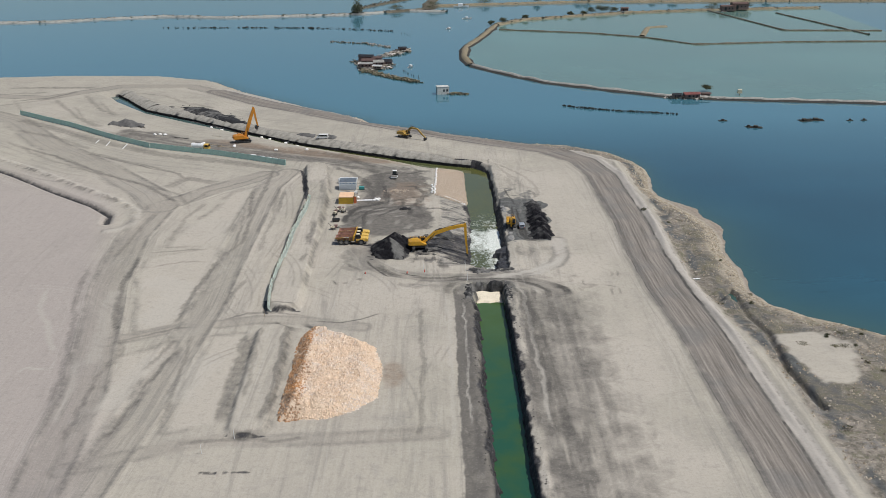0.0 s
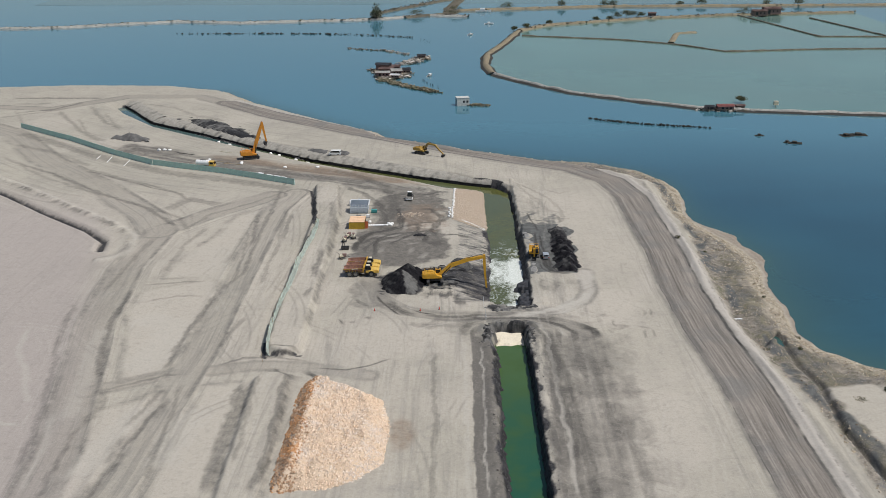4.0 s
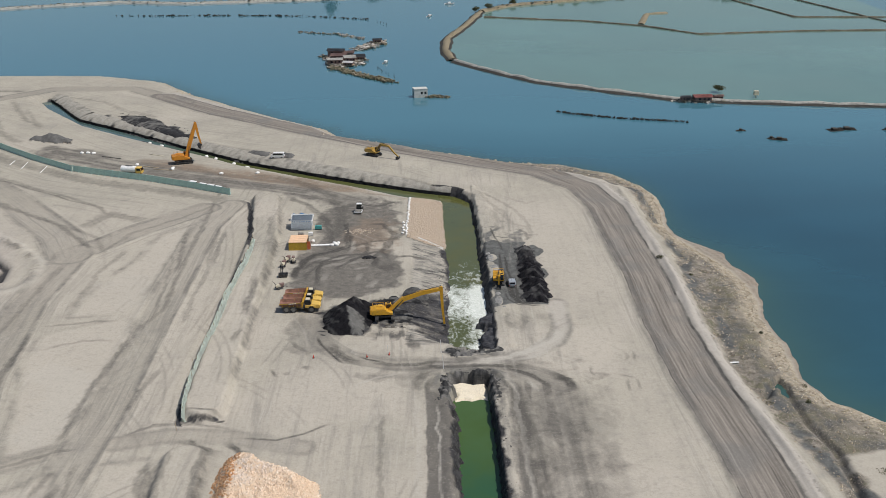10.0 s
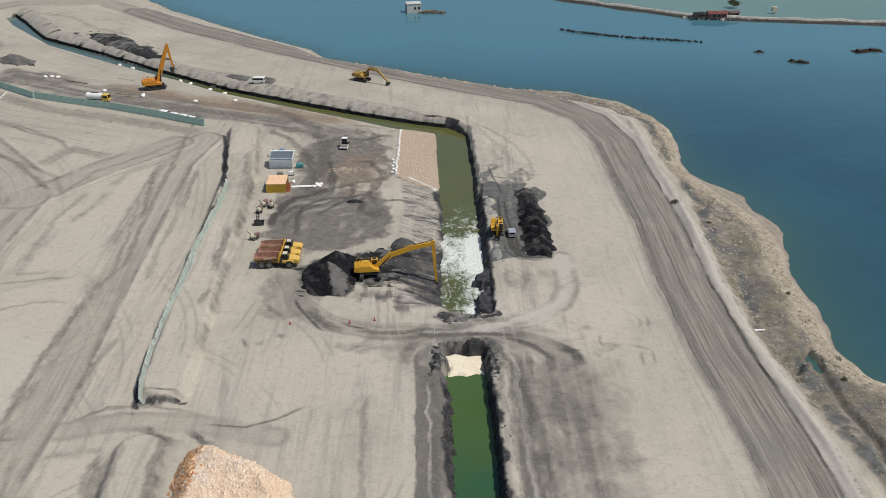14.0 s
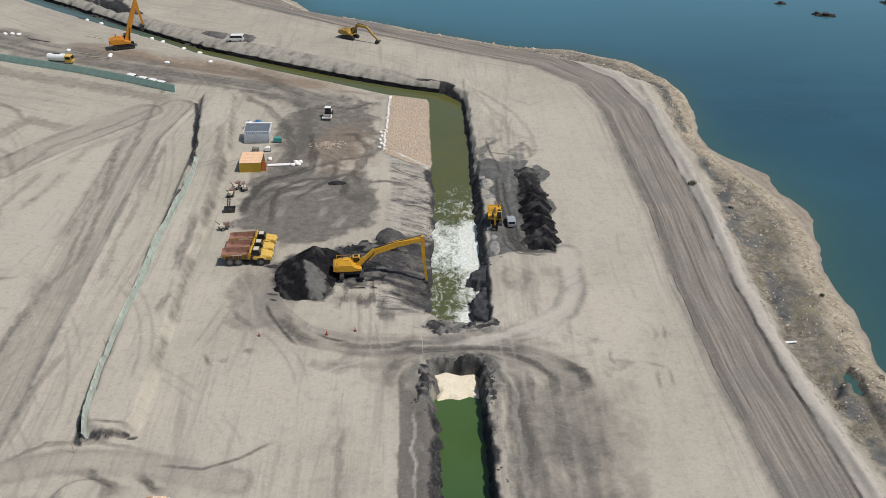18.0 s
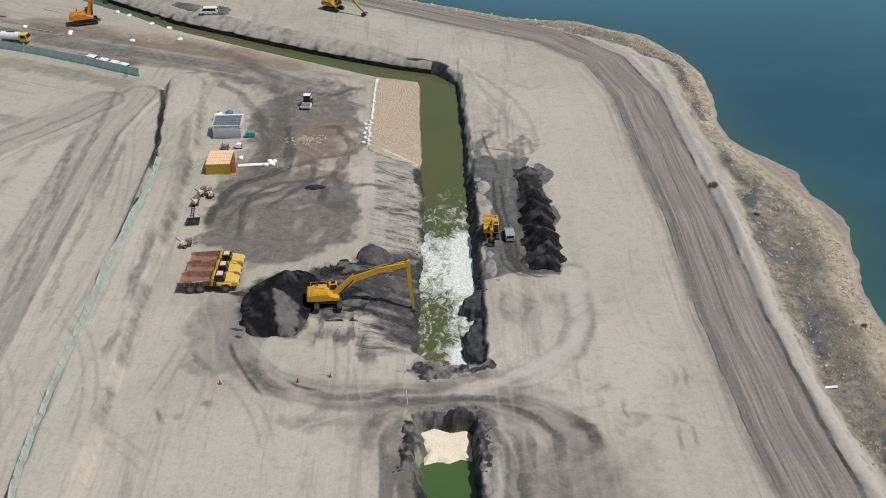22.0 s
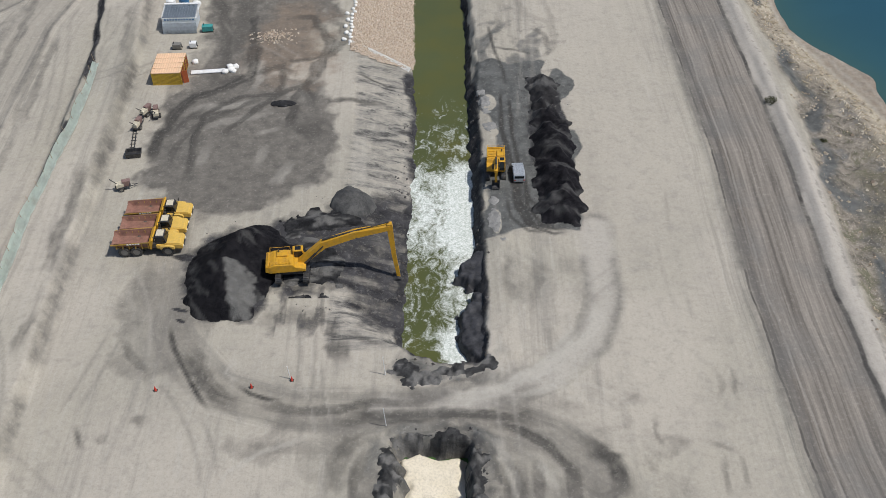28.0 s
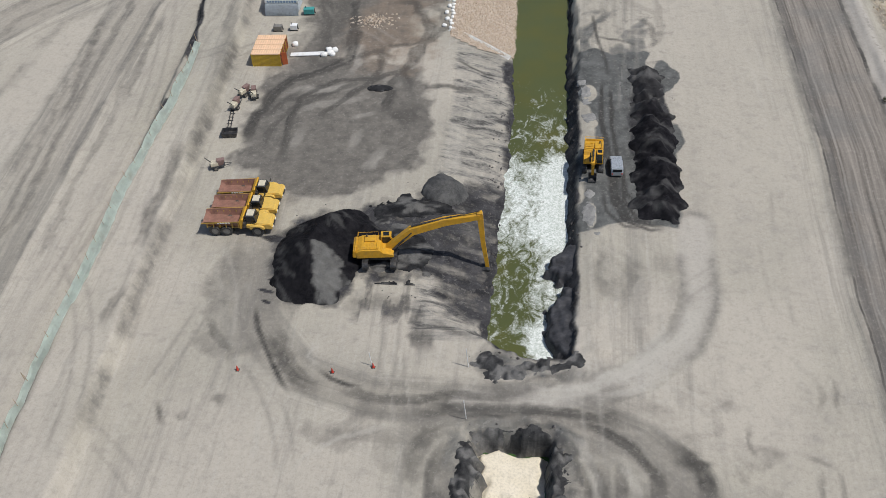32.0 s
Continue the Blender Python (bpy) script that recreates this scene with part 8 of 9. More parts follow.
skip_bin(pose(-44.9, 41.0, floor_z(-44.9, 41), 0, 0, 5))
bm = B()
for k in range(2):
    rod(bm, (0, 0.5 * k, 0.09), (6.5, 0.5 * k + 0.3, 0.09), 0.08)
for k in range(7):
    rod(bm, (0.4 + 0.95 * k, -0.05, 0.1), (0.45 + 0.95 * k, 0.85, 0.1), 0.05)
tagged(part("steel_ladder", bm, STEEL, None, at=pose(-45.2, 41.9, floor_z(-45.5, 44), 0, 0, 95)), "long steel ladder lying on the sand", "ladder")

for k, (x, y) in enumerate(((-80, 139.2), (-66.9, 139.7), (-113.3, 150.8), (-98.8, 144.8), (-139, 167.8), (-136.6, 167.8), (-134.2, 167), (-99, 146.2), (-117, 184.5), (-112, 183.2), (-73, 153.5), (-78, 154.0), (-86, 160.5), (-90, 163))):
    bag(pose(x, y, floor_z(x, y) - 0.05, 0, 0, 37 * k), (0.85, 0.65, 0.5), "white bulk bag lying near the narrow canal", "white bags by the narrow canal")

# poles and planks left lying about
for x, y, long, turn, paint, note in (
    (-155.4, 152, 8.5, 95, WHITE, "pale pole lying on sand by the green fence"),
    (-146.4, 146.2, 8.3, 92, WHITE, "pale pole lying on sand by the green fence"),
    (-161.2, 155.5, 5.8, 92, WHITE, "pale pole lying on sand by the green fence"),
    (-125.8, 161.2, 9, -24, RUBBER, "black pipe lying on the yard beyond the fence"),
    (-107.6, 148.2, 6.6, -22, TIMBER, "long timber lying near the far excavator"),
    (-102.4, 144.6, 7.8, -15, TIMBER, "long timber lying near the far excavator"),
    (-109.4, 164.5, 7.1, -27, CREAM, "pale plank lying by the narrow canal"),
):
    bm = B()
    box(bm, -long / 2, long / 2, -0.16, 0.16, 0.0, 0.16, 0.03)
    tagged(part("plank", bm, paint, None, at=pose(x, y, floor_z(x, y) + 0.02, 0, 0, turn)), note, "plank", "planks lying about")


# ---- fences, stakes, cones ----
fence = thing("site_fence", "long green sheet-metal fence along the yard", "fence", pose(0, 0, 0))
spots = walk_line(FENCE, 3.0)
zs = floor_many([(x, y) for x, y, _ in spots])
post_me, panel_me = None, None
for k, (x, y, a) in enumerate(spots):
    m = Matrix.Translation((x, y, zs[k] - 0.1)) @ Matrix.Rotation(a, 4, "Z")
    if post_me is None:
        bm = B()
        box(bm, -0.07, 0.07, -0.07, 0.07, 0, 2.6)
        box(bm, -0.05, 0.05, -1.1, -0.05, 0, 0.1)
        rod(bm, (0, -1.0, 0.05), (0, -0.05, 1.7), 0.04, n=5)
        p = part("post", bm, MESH_GREEN, fence, at=m)
        post_me = p.data
    else:
        p = new("post", post_me)
        p.parent, p.matrix_basis = fence, m
    if k == len(spots) - 1:
        break
    if panel_me is None:
        bm = B()
        pts = []
        for q in range(20):
            x0 = 0.05 + q * 2.9 / 20
            pts += [(x0, 0.0), (x0 + 0.07, 0.0), (x0 + 0.09, 0.04), (x0 + 0.13, 0.04)]
        loft(bm, [[(u, v, 0.1) for u, v in pts], [(u, v, 2.4) for u, v in pts]], closed=False)
        box(bm, 0.05, 2.95, -0.05, 0.0, 0.5, 0.58)
        box(bm, 0.05, 2.95, -0.05, 0.0, 1.9, 1.98)
        p = part("panel", bm, MESH_GREEN, fence, at=m)
        panel_me = p.data
    else:
        p = new("panel", panel_me)
        p.parent, p.matrix_basis = fence, m

silt = thing("silt_fence", "sagging pale green fabric silt fence on stakes along the bank", "fence", pose(0, 0, 0))
spots = walk_line(SILT[4:], 0.4)
foot = floor_many([(x + 0.25, y) for x, y, _ in spots])


def silt_top(y):
    """How high the fabric stands: fallen in where the bank has slumped."""
    return (0.42 + 0.9 * float(smooth(66, 52, y))) * (0.85 + 0.35 * noise.noise(Vector((1.0, y * 0.16, 4.0)))), 0.35 + 0.45 * noise.noise(Vector((3.0, y * 0.11, 7.0)))


bm = B()
rows = []
for k, (x, y, a) in enumerate(spots):
    high, lean = silt_top(y)
    sag = abs(math.sin(y * math.pi / 3.6))
    belly = 0.22 * sag + 0.12 * noise.noise(Vector((5.0, y * 0.9, 1.0)))
    rows.append([(x + 0.75 + 0.2 * noise.noise(Vector((2.0, y * 0.6, 8.0))), y, foot[k] + 0.04), (x + 0.3, y, foot[k] + 0.06), (x + belly * 0.7, y, foot[k] + high * 0.4),
                 (x - lean * 0.5 + belly, y, foot[k] + high * 0.72), (x - lean, y, foot[k] + high * (1 - 0.10 * sag))])
loft(bm, rows, closed=False)
bmesh.ops.solidify(bm, geom=bm.faces[:], thickness=0.02)
part("fabric", bm, FABRIC, silt)
stake_me = None
for x, y, a in walk_line(SILT[4:], 3.6):
    lean = silt_top(y)[1]
    m = Matrix.Translation((x + 0.1, y, floor_z(x + 0.25, y) - 0.3)) @ Matrix.Rotation(-0.3 * lean + noise.noise(Vector((y, 1, 2))) * 0.25, 4, "Y")
    if stake_me is None:
        bm = B()
        rod(bm, (0, 0, 0), (0, 0, 2.3), 0.05, 0.04, n=5)
        s = part("stake", bm, TIMBER, silt, at=m)
        stake_me = s.data
    else:
        s = new("stake", stake_me)
        s.parent, s.matrix_basis = silt, m


def marker(x, y, h, paint, label):
    bm = B()
    rod(bm, (0, 0, -0.2), (-0.18, 0.06, h), 0.06, 0.045, n=7)
    tagged(part("marker_post", bm, paint, None, at=pose(x, y, floor_z(x, y))), label, "post", "marker posts")


for x, y, h in ((-2.1, -6.2, 3.4), (-1.7, -14.6, 3.4)):
    marker(x, y, h, WHITE, "white marker post beside the canal crossing")
for x, y, h, p in ((-14.4, -6.6, 2.4, WHITE), (-52, -104, 2.2, WHITE), (-57.5, -110, 2.2, WHITE), (-56, -40, 2.2, TIMBER), (-58.4, -12, 2.2, TIMBER)):
    marker(x, y, h, p, "thin marker post standing on pale sand")


def cone(x, y):
    ob = thing("traffic_cone", "orange-red traffic cone on the track edge", "traffic cone", pose(x, y, floor_z(x, y)), "cones at the crossing")
    bm = B()
    box(bm, -0.25, 0.25, -0.25, 0.25, 0, 0.06, 0.02)
    part("foot", bm, RUBBER, ob)
    bm = B()
    rod(bm, (0, 0, 0.05), (0, 0, 0.85), 0.19, 0.04, n=12)
    body = part("cone", bm, RED, ob)
    bm = B()
    rod(bm, (0, 0, 0.42), (0, 0, 0.58), 0.118, 0.085, n=12)
    part("band", bm, WHITE, body)


for x, y in ((-19.3, -8.0), (-14.2, -6.9), (-31.6, -8.3)):
    cone(x, y)
bm = B()
box(bm, -1.4, 1.4, -0.25, 0.25, 0.0, 0.18, 0.03)
tagged(part("timber_beam", bm, WHITE, None, at=pose(65.0, -10.4, floor_z(65, -10.4) + 0.05, 0, 0, 5)), "pale squared beam lying in shore debris", "beam")
for k, (x, y, w, l) in enumerate(((12.6, 54.0, 1.3, 2.8), (13.2, 23.0, 1.0, 3.6), (13.6, 47.0, 1.2, 1.6), (13.4, 28.0, 0.8, 0.9))):
    heap("pale_sand_patch", "small patch of pale dumped sand on the dark bank", "sand", x, y, w, l, 0.22, PATCH_SAND, 5, 20 + k, 0.8, 0.9, 1.0, 0.11, base=None)

# ---- scrub ----
def scrub(name, label, category, at, count, radius, high, material, seed, leaf=(0.10, 0.22)):
    """A low bush: short stems and clumps of leaf blades."""
    r = np.random.default_rng(seed)
    ob = thing(name, label, category, at)
    bm = B()
    for _ in range(5):
        a = r.uniform(0, 6.28)
        rod(bm, (0, 0, -0.1), (math.cos(a) * radius * 0.5, math.sin(a) * radius * 0.5, high * r.uniform(0.5, 0.9)), 0.05, 0.02, n=4)
    part("stem", bm, BAMBOO, ob)
    co, faces = [], []
    for _ in range(count):
        a, d = r.uniform(0, 6.28), radius * math.sqrt(r.uniform(0, 1)) * r.uniform(0.7, 1.1)
        z = high * r.uniform(0.15, 1.0) * (1 - 0.5 * d / radius)
        c = Vector((d * math.cos(a), d * math.sin(a), z))
        s = r.uniform(*leaf)
        u, v = Vector(r.normal(0, 1, 3)).normalized() * s, Vector(r.normal(0, 1, 3)).normalized() * s * 0.6
        n = len(co)
        co += [tuple(c - u), tuple(c - v), tuple(c + u), tuple(c + v)]
        faces.append((n, n + 1, n + 2, n + 3))
    pydata("leaves", co, faces, material, ob)


bush_spots, bz = spread(420, 91, (63, -125), (106, 130), lambda X, Y: (-along(X, Y, STRIP)[1] > 2) & (inside(X, Y, SHORE) > 2) & (fuzz(X, Y, 14, 2, 92) > 0.5))
for k, ((x, y), z) in enumerate(list(zip(bush_spots, bz))[:26]):
    scrub("shore_scrub", "low dry olive scrub on the debris strip", "bush", pose(x, y, z), 90, 0.6 + 0.5 * (k % 3), 0.5 + 0.2 * (k % 2), DRY_LEAF if k % 3 else LEAF, 100 + k)
scrub("green_bush", "small dark green bush on the road shoulder", "bush", pose(61.2, 52.5, floor_z(61.2, 52.5)), 220, 1.1, 1.0, LEAF, 99)


# ---- the bay: fish ponds, dikes, huts, boats ----
def embankment(name, line, wide, high, material, label, seed=1, gap=5.0, kind="structure"):
    """A low bank swept along a line, with an uneven crest."""
    pts = walk_line(line, gap)
    rows = []
    for k, (x, y, a) in enumerate(pts):
        if 0 < k < len(pts) - 1:
            a = math.atan2(pts[k + 1][1] - pts[k - 1][1], pts[k + 1][0] - pts[k - 1][0])
        w = wide * (0.85 + 0.4 * noise.noise(Vector((k * 0.37, seed, 0))))
        h = high * (1.0 + 0.5 * noise.noise(Vector((k * 0.53, seed, 5))))
        nx, ny = -math.sin(a), math.cos(a)
        rows.append([(x + nx * u * w, y + ny * u * w, SEA_Z + v * h) for u, v in ((-0.62, -0.4), (-0.5, 0.35), (-0.3, 0.95), (0.0, 1.05), (0.3, 0.9), (0.5, 0.3), (0.62, -0.4))])
    bm = B()
    loft(bm, rows, closed=False)
    ob = part(name, bm, material)
    ob.data.shade_smooth()
    return tagged(ob, label, "dike", kind=kind)


DIKE_STONE = soil("dike_stone", (0.27, 0.265, 0.24), (0.46, 0.445, 0.40), 0.45, 0.3, speck=(0.10, 0.095, 0.08))
DIKE_GRASS = soil("dike_grass", (0.20, 0.165, 0.11), (0.30, 0.255, 0.175), 0.3, 0.3, speck=(0.08, 0.085, 0.04))
DIKE_DARK = soil("dike_dark", (0.09, 0.08, 0.06), (0.17, 0.15, 0.11), 0.3, 0.3, speck=(0.05, 0.055, 0.03))
DIKE_FOOT = soil("dike_foot", (0.03, 0.03, 0.028), (0.07, 0.065, 0.055), 0.4, 0.2)
POND_NEAR = [(330, 231), (210, 249), (142, 259), (113, 266), (78, 289), (51, 308), (27, 339), (9, 367)]
POND_TURN = [(9, 367), (5, 399), (7, 440), (19, 486), (34, 557)]
POND_FAR = [(34, 557), (57, 588), (104, 612), (153, 634), (227, 653), (330, 668)]
pond = water_mat("pond_water", (0.105, 0.195, 0.17), (0.13, 0.21, 0.18), 0.10, 0.4, 0.03)
POND = POND_NEAR + POND_TURN[1:] + POND_FAR[1:]
pond_ob = sheet("pond", steps((3, 332, 2)), steps((230, 670, 2)), SEA_Z + 0.06, lambda X, Y, Z: {"shore": fuzz(X, Y, 60, 2, 3)}, pond, keep=lambda X, Y: inside(X, Y, POND) > 0.3)
tagged(pond_ob, "pale green fish pond water", "water", kind="structure")
far_pond = sheet("far_pond", np.array([-420.0, -100, 300, 900]), np.array([742.0, 800, 1100, 1900]), SEA_Z + 0.05, lambda X, Y, Z: {"shore": 0 * X}, water_mat("far_pond_water", (0.08, 0.155, 0.17), (0.085, 0.155, 0.17), 0.12, 0.3, 0.02))
tagged(far_pond, "pale far pond water beyond the dikes", "water", kind="structure")
embankment("dike_near", POND_NEAR, 3.4, 1.5, DIKE_STONE, "stone dike of the fish pond with dark waterline", 1)
embankment("dike_foot", POND_NEAR, 7.4, 0.8, DIKE_FOOT, "dark wet stones at the foot of the pond dike", 1)
embankment("dike_foot_turn", POND_TURN, 8.0, 0.7, DIKE_FOOT, "dark waterline round the bend of the dike", 2)
embankment("dike_turn", POND_TURN, 5.2, 1.6, DIKE_GRASS, "dry grass on the bend of the pond dike", 2)
embankment("dike_far", POND_FAR, 7.0, 1.5, DIKE_GRASS, "far grassy dike of the fish pond", 3)
embankment("dike_inner", [(35, 530), (104, 509), (140, 487), (170, 452), (236, 462), (330, 465)], 2.4, 0.9, DIKE_DARK, "thin dark dike across the pond", 4)
embankment("dike_cross", [(226, 650), (255, 522), (330, 519)], 2.4, 0.9, DIKE_DARK, "thin cross dike in the far pond", 5)
embankment("dike_corner", [(281, 630), (312, 494)], 2.4, 0.9, DIKE_DARK, "short dark dike in the far pond", 6)
embankment("dike_islet", [(140, 494), (153, 541), (170, 547)], 5.0, 0.9, DIKE_GRASS, "short grassy spit inside the pond", 7)
embankment("dike_shore", [(-520, 560), (-332, 582), (-295, 600), (-247, 617), (-195, 608), (-86, 627), (-42, 655), (-4, 645)], 7.0, 1.4, DIKE_STONE, "far dike across the bay", 8)
embankment("dike_back", [(-14, 688), (117, 716), (407, 722), (800, 735)], 9.0, 1.8, DIKE_GRASS, "distant grassy dike", 9)
embankment("dike_spur", [(-86, 640), (-85, 672), (-35, 762), (40, 860)], 8.0, 1.2, DIKE_DARK, "distant dark spur of a dike", 10)
embankment("dike_spur_second", [(-23, 660), (-23, 700), (-14, 775), (20, 900)], 11.0, 1.2, DIKE_DARK, "second distant spur of a dike", 11)
embankment("dike_join", [(-60, 640), (-20, 668), (-14, 690)], 8.0, 1.5, DIKE_DARK, "dark join of two far dikes", 12)
field("dike_rubble", (lambda c: (c, np.full(len(c), SEA_Z + 1.0)))(np.array([(x + nx, y + ny) for x, y, a in walk_line(POND_NEAR, 0.45) for nx, ny in [tuple(rng.normal(0, 1.0, 2))]])), (0.2, 0.5), DIKE_RUBBLE, 61, "pale rubble on the stone dike", "rubble")


def tree(at, high, spread_r, seed, label, material=LEAF, leaves=800):
    """A small tree: tapered trunk, limbs and a loose crown of leaf clumps."""
    r = np.random.default_rng(seed)
    ob = thing("tree", label, "tree", at)
    bm = B()
    rod(bm, (0, 0, -0.3), (0.1, 0, high * 0.45), 0.04 * high, 0.025 * high, n=7)
    tips = []
    for k in range(6):
        a, t = k * 1.05 + r.uniform(-0.3, 0.3), r.uniform(0.3, 0.55)
        tip = (math.cos(a) * spread_r * 0.7, math.sin(a) * spread_r * 0.7, high * r.uniform(0.25, 0.85))
        rod(bm, (0.05, 0, high * t), tip, 0.022 * high, 0.008 * high, n=5)
        tips.append(tip)
    part("trunk", bm, BAMBOO, ob)
    tips.append((0, 0, high * 0.9))
    co, faces = [], []
    for _ in range(leaves):
        t = tips[r.integers(len(tips))]
        c = Vector(t) + Vector(r.normal(0, 1, 3)) * Vector((spread_r * 0.34, spread_r * 0.34, high * 0.16))
        s = r.uniform(0.18, 0.42) * max(1, high / 6)
        u, v = Vector(r.normal(0, 1, 3)).normalized() * s, Vector(r.normal(0, 1, 3)).normalized() * s * 0.7
        n = len(co)
        co += [tuple(c - u), tuple(c - v), tuple(c + u), tuple(c + v)]
        faces.append((n, n + 1, n + 2, n + 3))
    pydata("crown", co, faces, material, ob)


for k, (x, y, h, s) in enumerate(((-82.5, 627, 11, 4.0), (129, 640, 7, 4), (134, 641, 6, 4), (121, 638, 5, 3), (142, 643, 4, 3), (60, 592, 4, 2), (40, 566, 5, 2.5), (30, 556, 4, 2), (100, 614, 4, 2.2), (112, 617, 4, 2.4),
                                  (137.6, 281.5, 3.5, 2.2), (232, 656, 7, 6), (262, 660, 8, 5), (80, 712, 8, 3), (120, 718, 7, 4), (128, 718, 6, 4), (30, 700, 7, 6), (210, 722, 6, 4), (300, 724, 6, 4), (-18, 668, 8, 7), (-50, 652, 6, 6), (270, 724, 5, 3), (190, 722, 5, 3))):
    tree(pose(x, y, SEA_Z + 1.0), h * (0.65 if k else 1.0), s, 200 + k, "dark green tree on a pond dike" if k % 2 else "small bushy tree on a far dike")


def hut(at):
    ob = thing("water_hut", "grey concrete pump hut standing in the water", "hut", at)
    bm = B()
    L, W, H = 6.6, 4.5, 4.0
    for x0, x1, y0, y1 in ((0, L, 0, 0.25), (0, L, W - 0.25, W), (0, 0.25, 0.25, W - 0.25), (L - 0.25, L, 0.25, W - 0.25)):
        box(bm, x0, x1, y0, y1, -0.5, H)
    part("wall", bm, PLASTER, ob)
    bm = B()
    box(bm, -0.15, L + 0.15, -0.15, W + 0.15, H, H + 0.3, 0.05)
    part("roof", bm, PLASTER, ob)
    for x in (3.2, 5.0):
        bm = B()
        box(bm, x, x + 1.0, -0.04, 0.05, 1.6, 2.8)
        part("window", bm, GLASS, ob)
    # solid dark panels stand for the shade inside the doorways
    for y in (0.9, 2.6):
        bm = B()
        box(bm, -0.05, 0.05, y, y + 1.0, 0.3, 3.2)
        part("door", bm, GLASS, ob, "dark panel painting the shade of an open doorway")


hut(pose(-11.8, 273.8, SEA_Z, 0, 0, 12))


def stilt_house(at, size, roof_mat, label, lean=0.25, seed=1):
    """A shack over the water: posts, platform, wall boards, tin roof."""
    r = np.random.default_rng(seed)
    l, w, h = size
    ob = thing("stilt_house", label, "house", at, "houses over the water")
    for x in np.linspace(0.2, l - 0.2, 4):
        for y in np.linspace(0.2, w - 0.2, 3):
            bm = B()
            rod(bm, (x, y, -2), (x, y, 1.0), 0.10, n=6)
            part("stilt", bm, BAMBOO, ob)
    bm = B()
    for k in range(int(w / 0.6)):
        box(bm, -0.6, l + 0.6, k * 0.6, k * 0.6 + 0.5, 1.0, 1.1)
    part("platform", bm, TIMBER, ob)
    bm = B()
    for x0, x1, y0, y1 in ((0, l, 0, 0.12), (0, l, w - 0.12, w), (0, 0.12, 0.12, w - 0.12), (l - 0.12, l, 0.12, w - 0.12)):
        box(bm, x0, x1, y0, y1, 1.1, h)
    wall = part("wall", bm, OLD_TIN, ob)
    bm = B()
    box(bm, l * 0.2, l * 0.35, -0.05, 0.02, 1.2, h * 0.8)
    part("door", bm, GLASS, wall)
    for f in (0.5, 0.75):
        bm = B()
        box(bm, l * f, l * f + 0.9, -0.05, 0.02, h * 0.5, h * 0.75)
        part("window", bm, GLASS, wall)
    bm = B()
    for y0, z0, y1, z1 in ((-0.7, h - 0.1, w / 2, h + w * lean), (w + 0.7, h - 0.1, w / 2, h + w * lean)):
        loft(bm, [[(-0.6, y0, z0), (l + 0.6, y0, z0)], [(-0.6, y1, z1), (l + 0.6, y1, z1)]], closed=False)
    bmesh.ops.solidify(bm, geom=bm.faces[:], thickness=0.08)
    part("roof", bm, roof_mat, ob)


for k, (x, y, l, w, h, a, mt) in enumerate(((-63, 379, 9, 6, 4.2, -6, DARK_TIN), (-54, 377, 6, 5, 3.4, 4, OLD_TIN), (-60, 367, 8, 6, 3.6, -4, OLD_TIN), (-52, 363, 6, 7, 3.0, 10, PLASTER), (-61, 356, 8, 5, 3.2, 5, PLASTER), (-52, 352, 5, 4, 2.6, -12, WHITE),
                                            (-46, 368, 5, 7, 2.6, 12, DARK_TIN), (-39, 424, 5, 4, 2.6, 8, DARK_TIN), (115, 260.5, 4, 3, 2.6, 5, DARK_TIN), (121, 259.5, 8, 5, 2.8, 4, RED_TIN), (131, 262, 4, 3, 2.6, 8, OLD_TIN), (236, 640, 12, 7, 5, 0, OLD_TIN), (248, 648, 14, 8, 6, 5, OLD_TIN), (148, 640, 6, 5, 3.5, 0, OLD_TIN))):
    stilt_house(pose(x, y, SEA_Z, 0, 0, a), (l, w, h), mt, {RED_TIN: "faded red-roofed shack on the pond dike", WHITE: "small white-roofed shack on stilts", PLASTER: "pale-roofed shack on stilts over the bay", DARK_TIN: "dark-roofed shack on stilts over the bay"}.get(mt, "weathered tin-roofed house on stilts over the bay"), 0.14, 300 + k)


def littered(name, label, category, line, wide, count, size, material, seed, lift=0.0):
    """Planks, mats and poles heaped along a line at the water."""
    r = np.random.default_rng(seed)
    pts = walk_line(line, 0.5)
    co, faces = [], []
    for _ in range(count):
        x, y, a = pts[r.integers(len(pts))]
        c = Vector((x + r.normal(0, wide), y + r.normal(0, wide), SEA_Z + lift + r.uniform(0.0, 0.7)))
        b, l, h = r.uniform(0, 3.14), r.uniform(*size), r.uniform(0.1, 0.5)
        u, v = Vector((math.cos(b), math.sin(b), r.normal(0, 0.15))) * l, Vector((-math.sin(b), math.cos(b), r.normal(0, 0.15))) * l * r.uniform(0.15, 0.7)
        n = len(co)
        co += [tuple(c + u * i + v * k + Vector((0, 0, h * z))) for z in (-1, 1) for i, k in ((-1, -1), (1, -1), (1, 1), (-1, 1))]
        faces += [tuple(n + q for q in f) for f in ((4, 5, 6, 7), (0, 1, 5, 4), (1, 2, 6, 5), (2, 3, 7, 6), (3, 0, 4, 7))]
    return tagged(pydata(name, co, faces, material), label, category, kind="stuff")


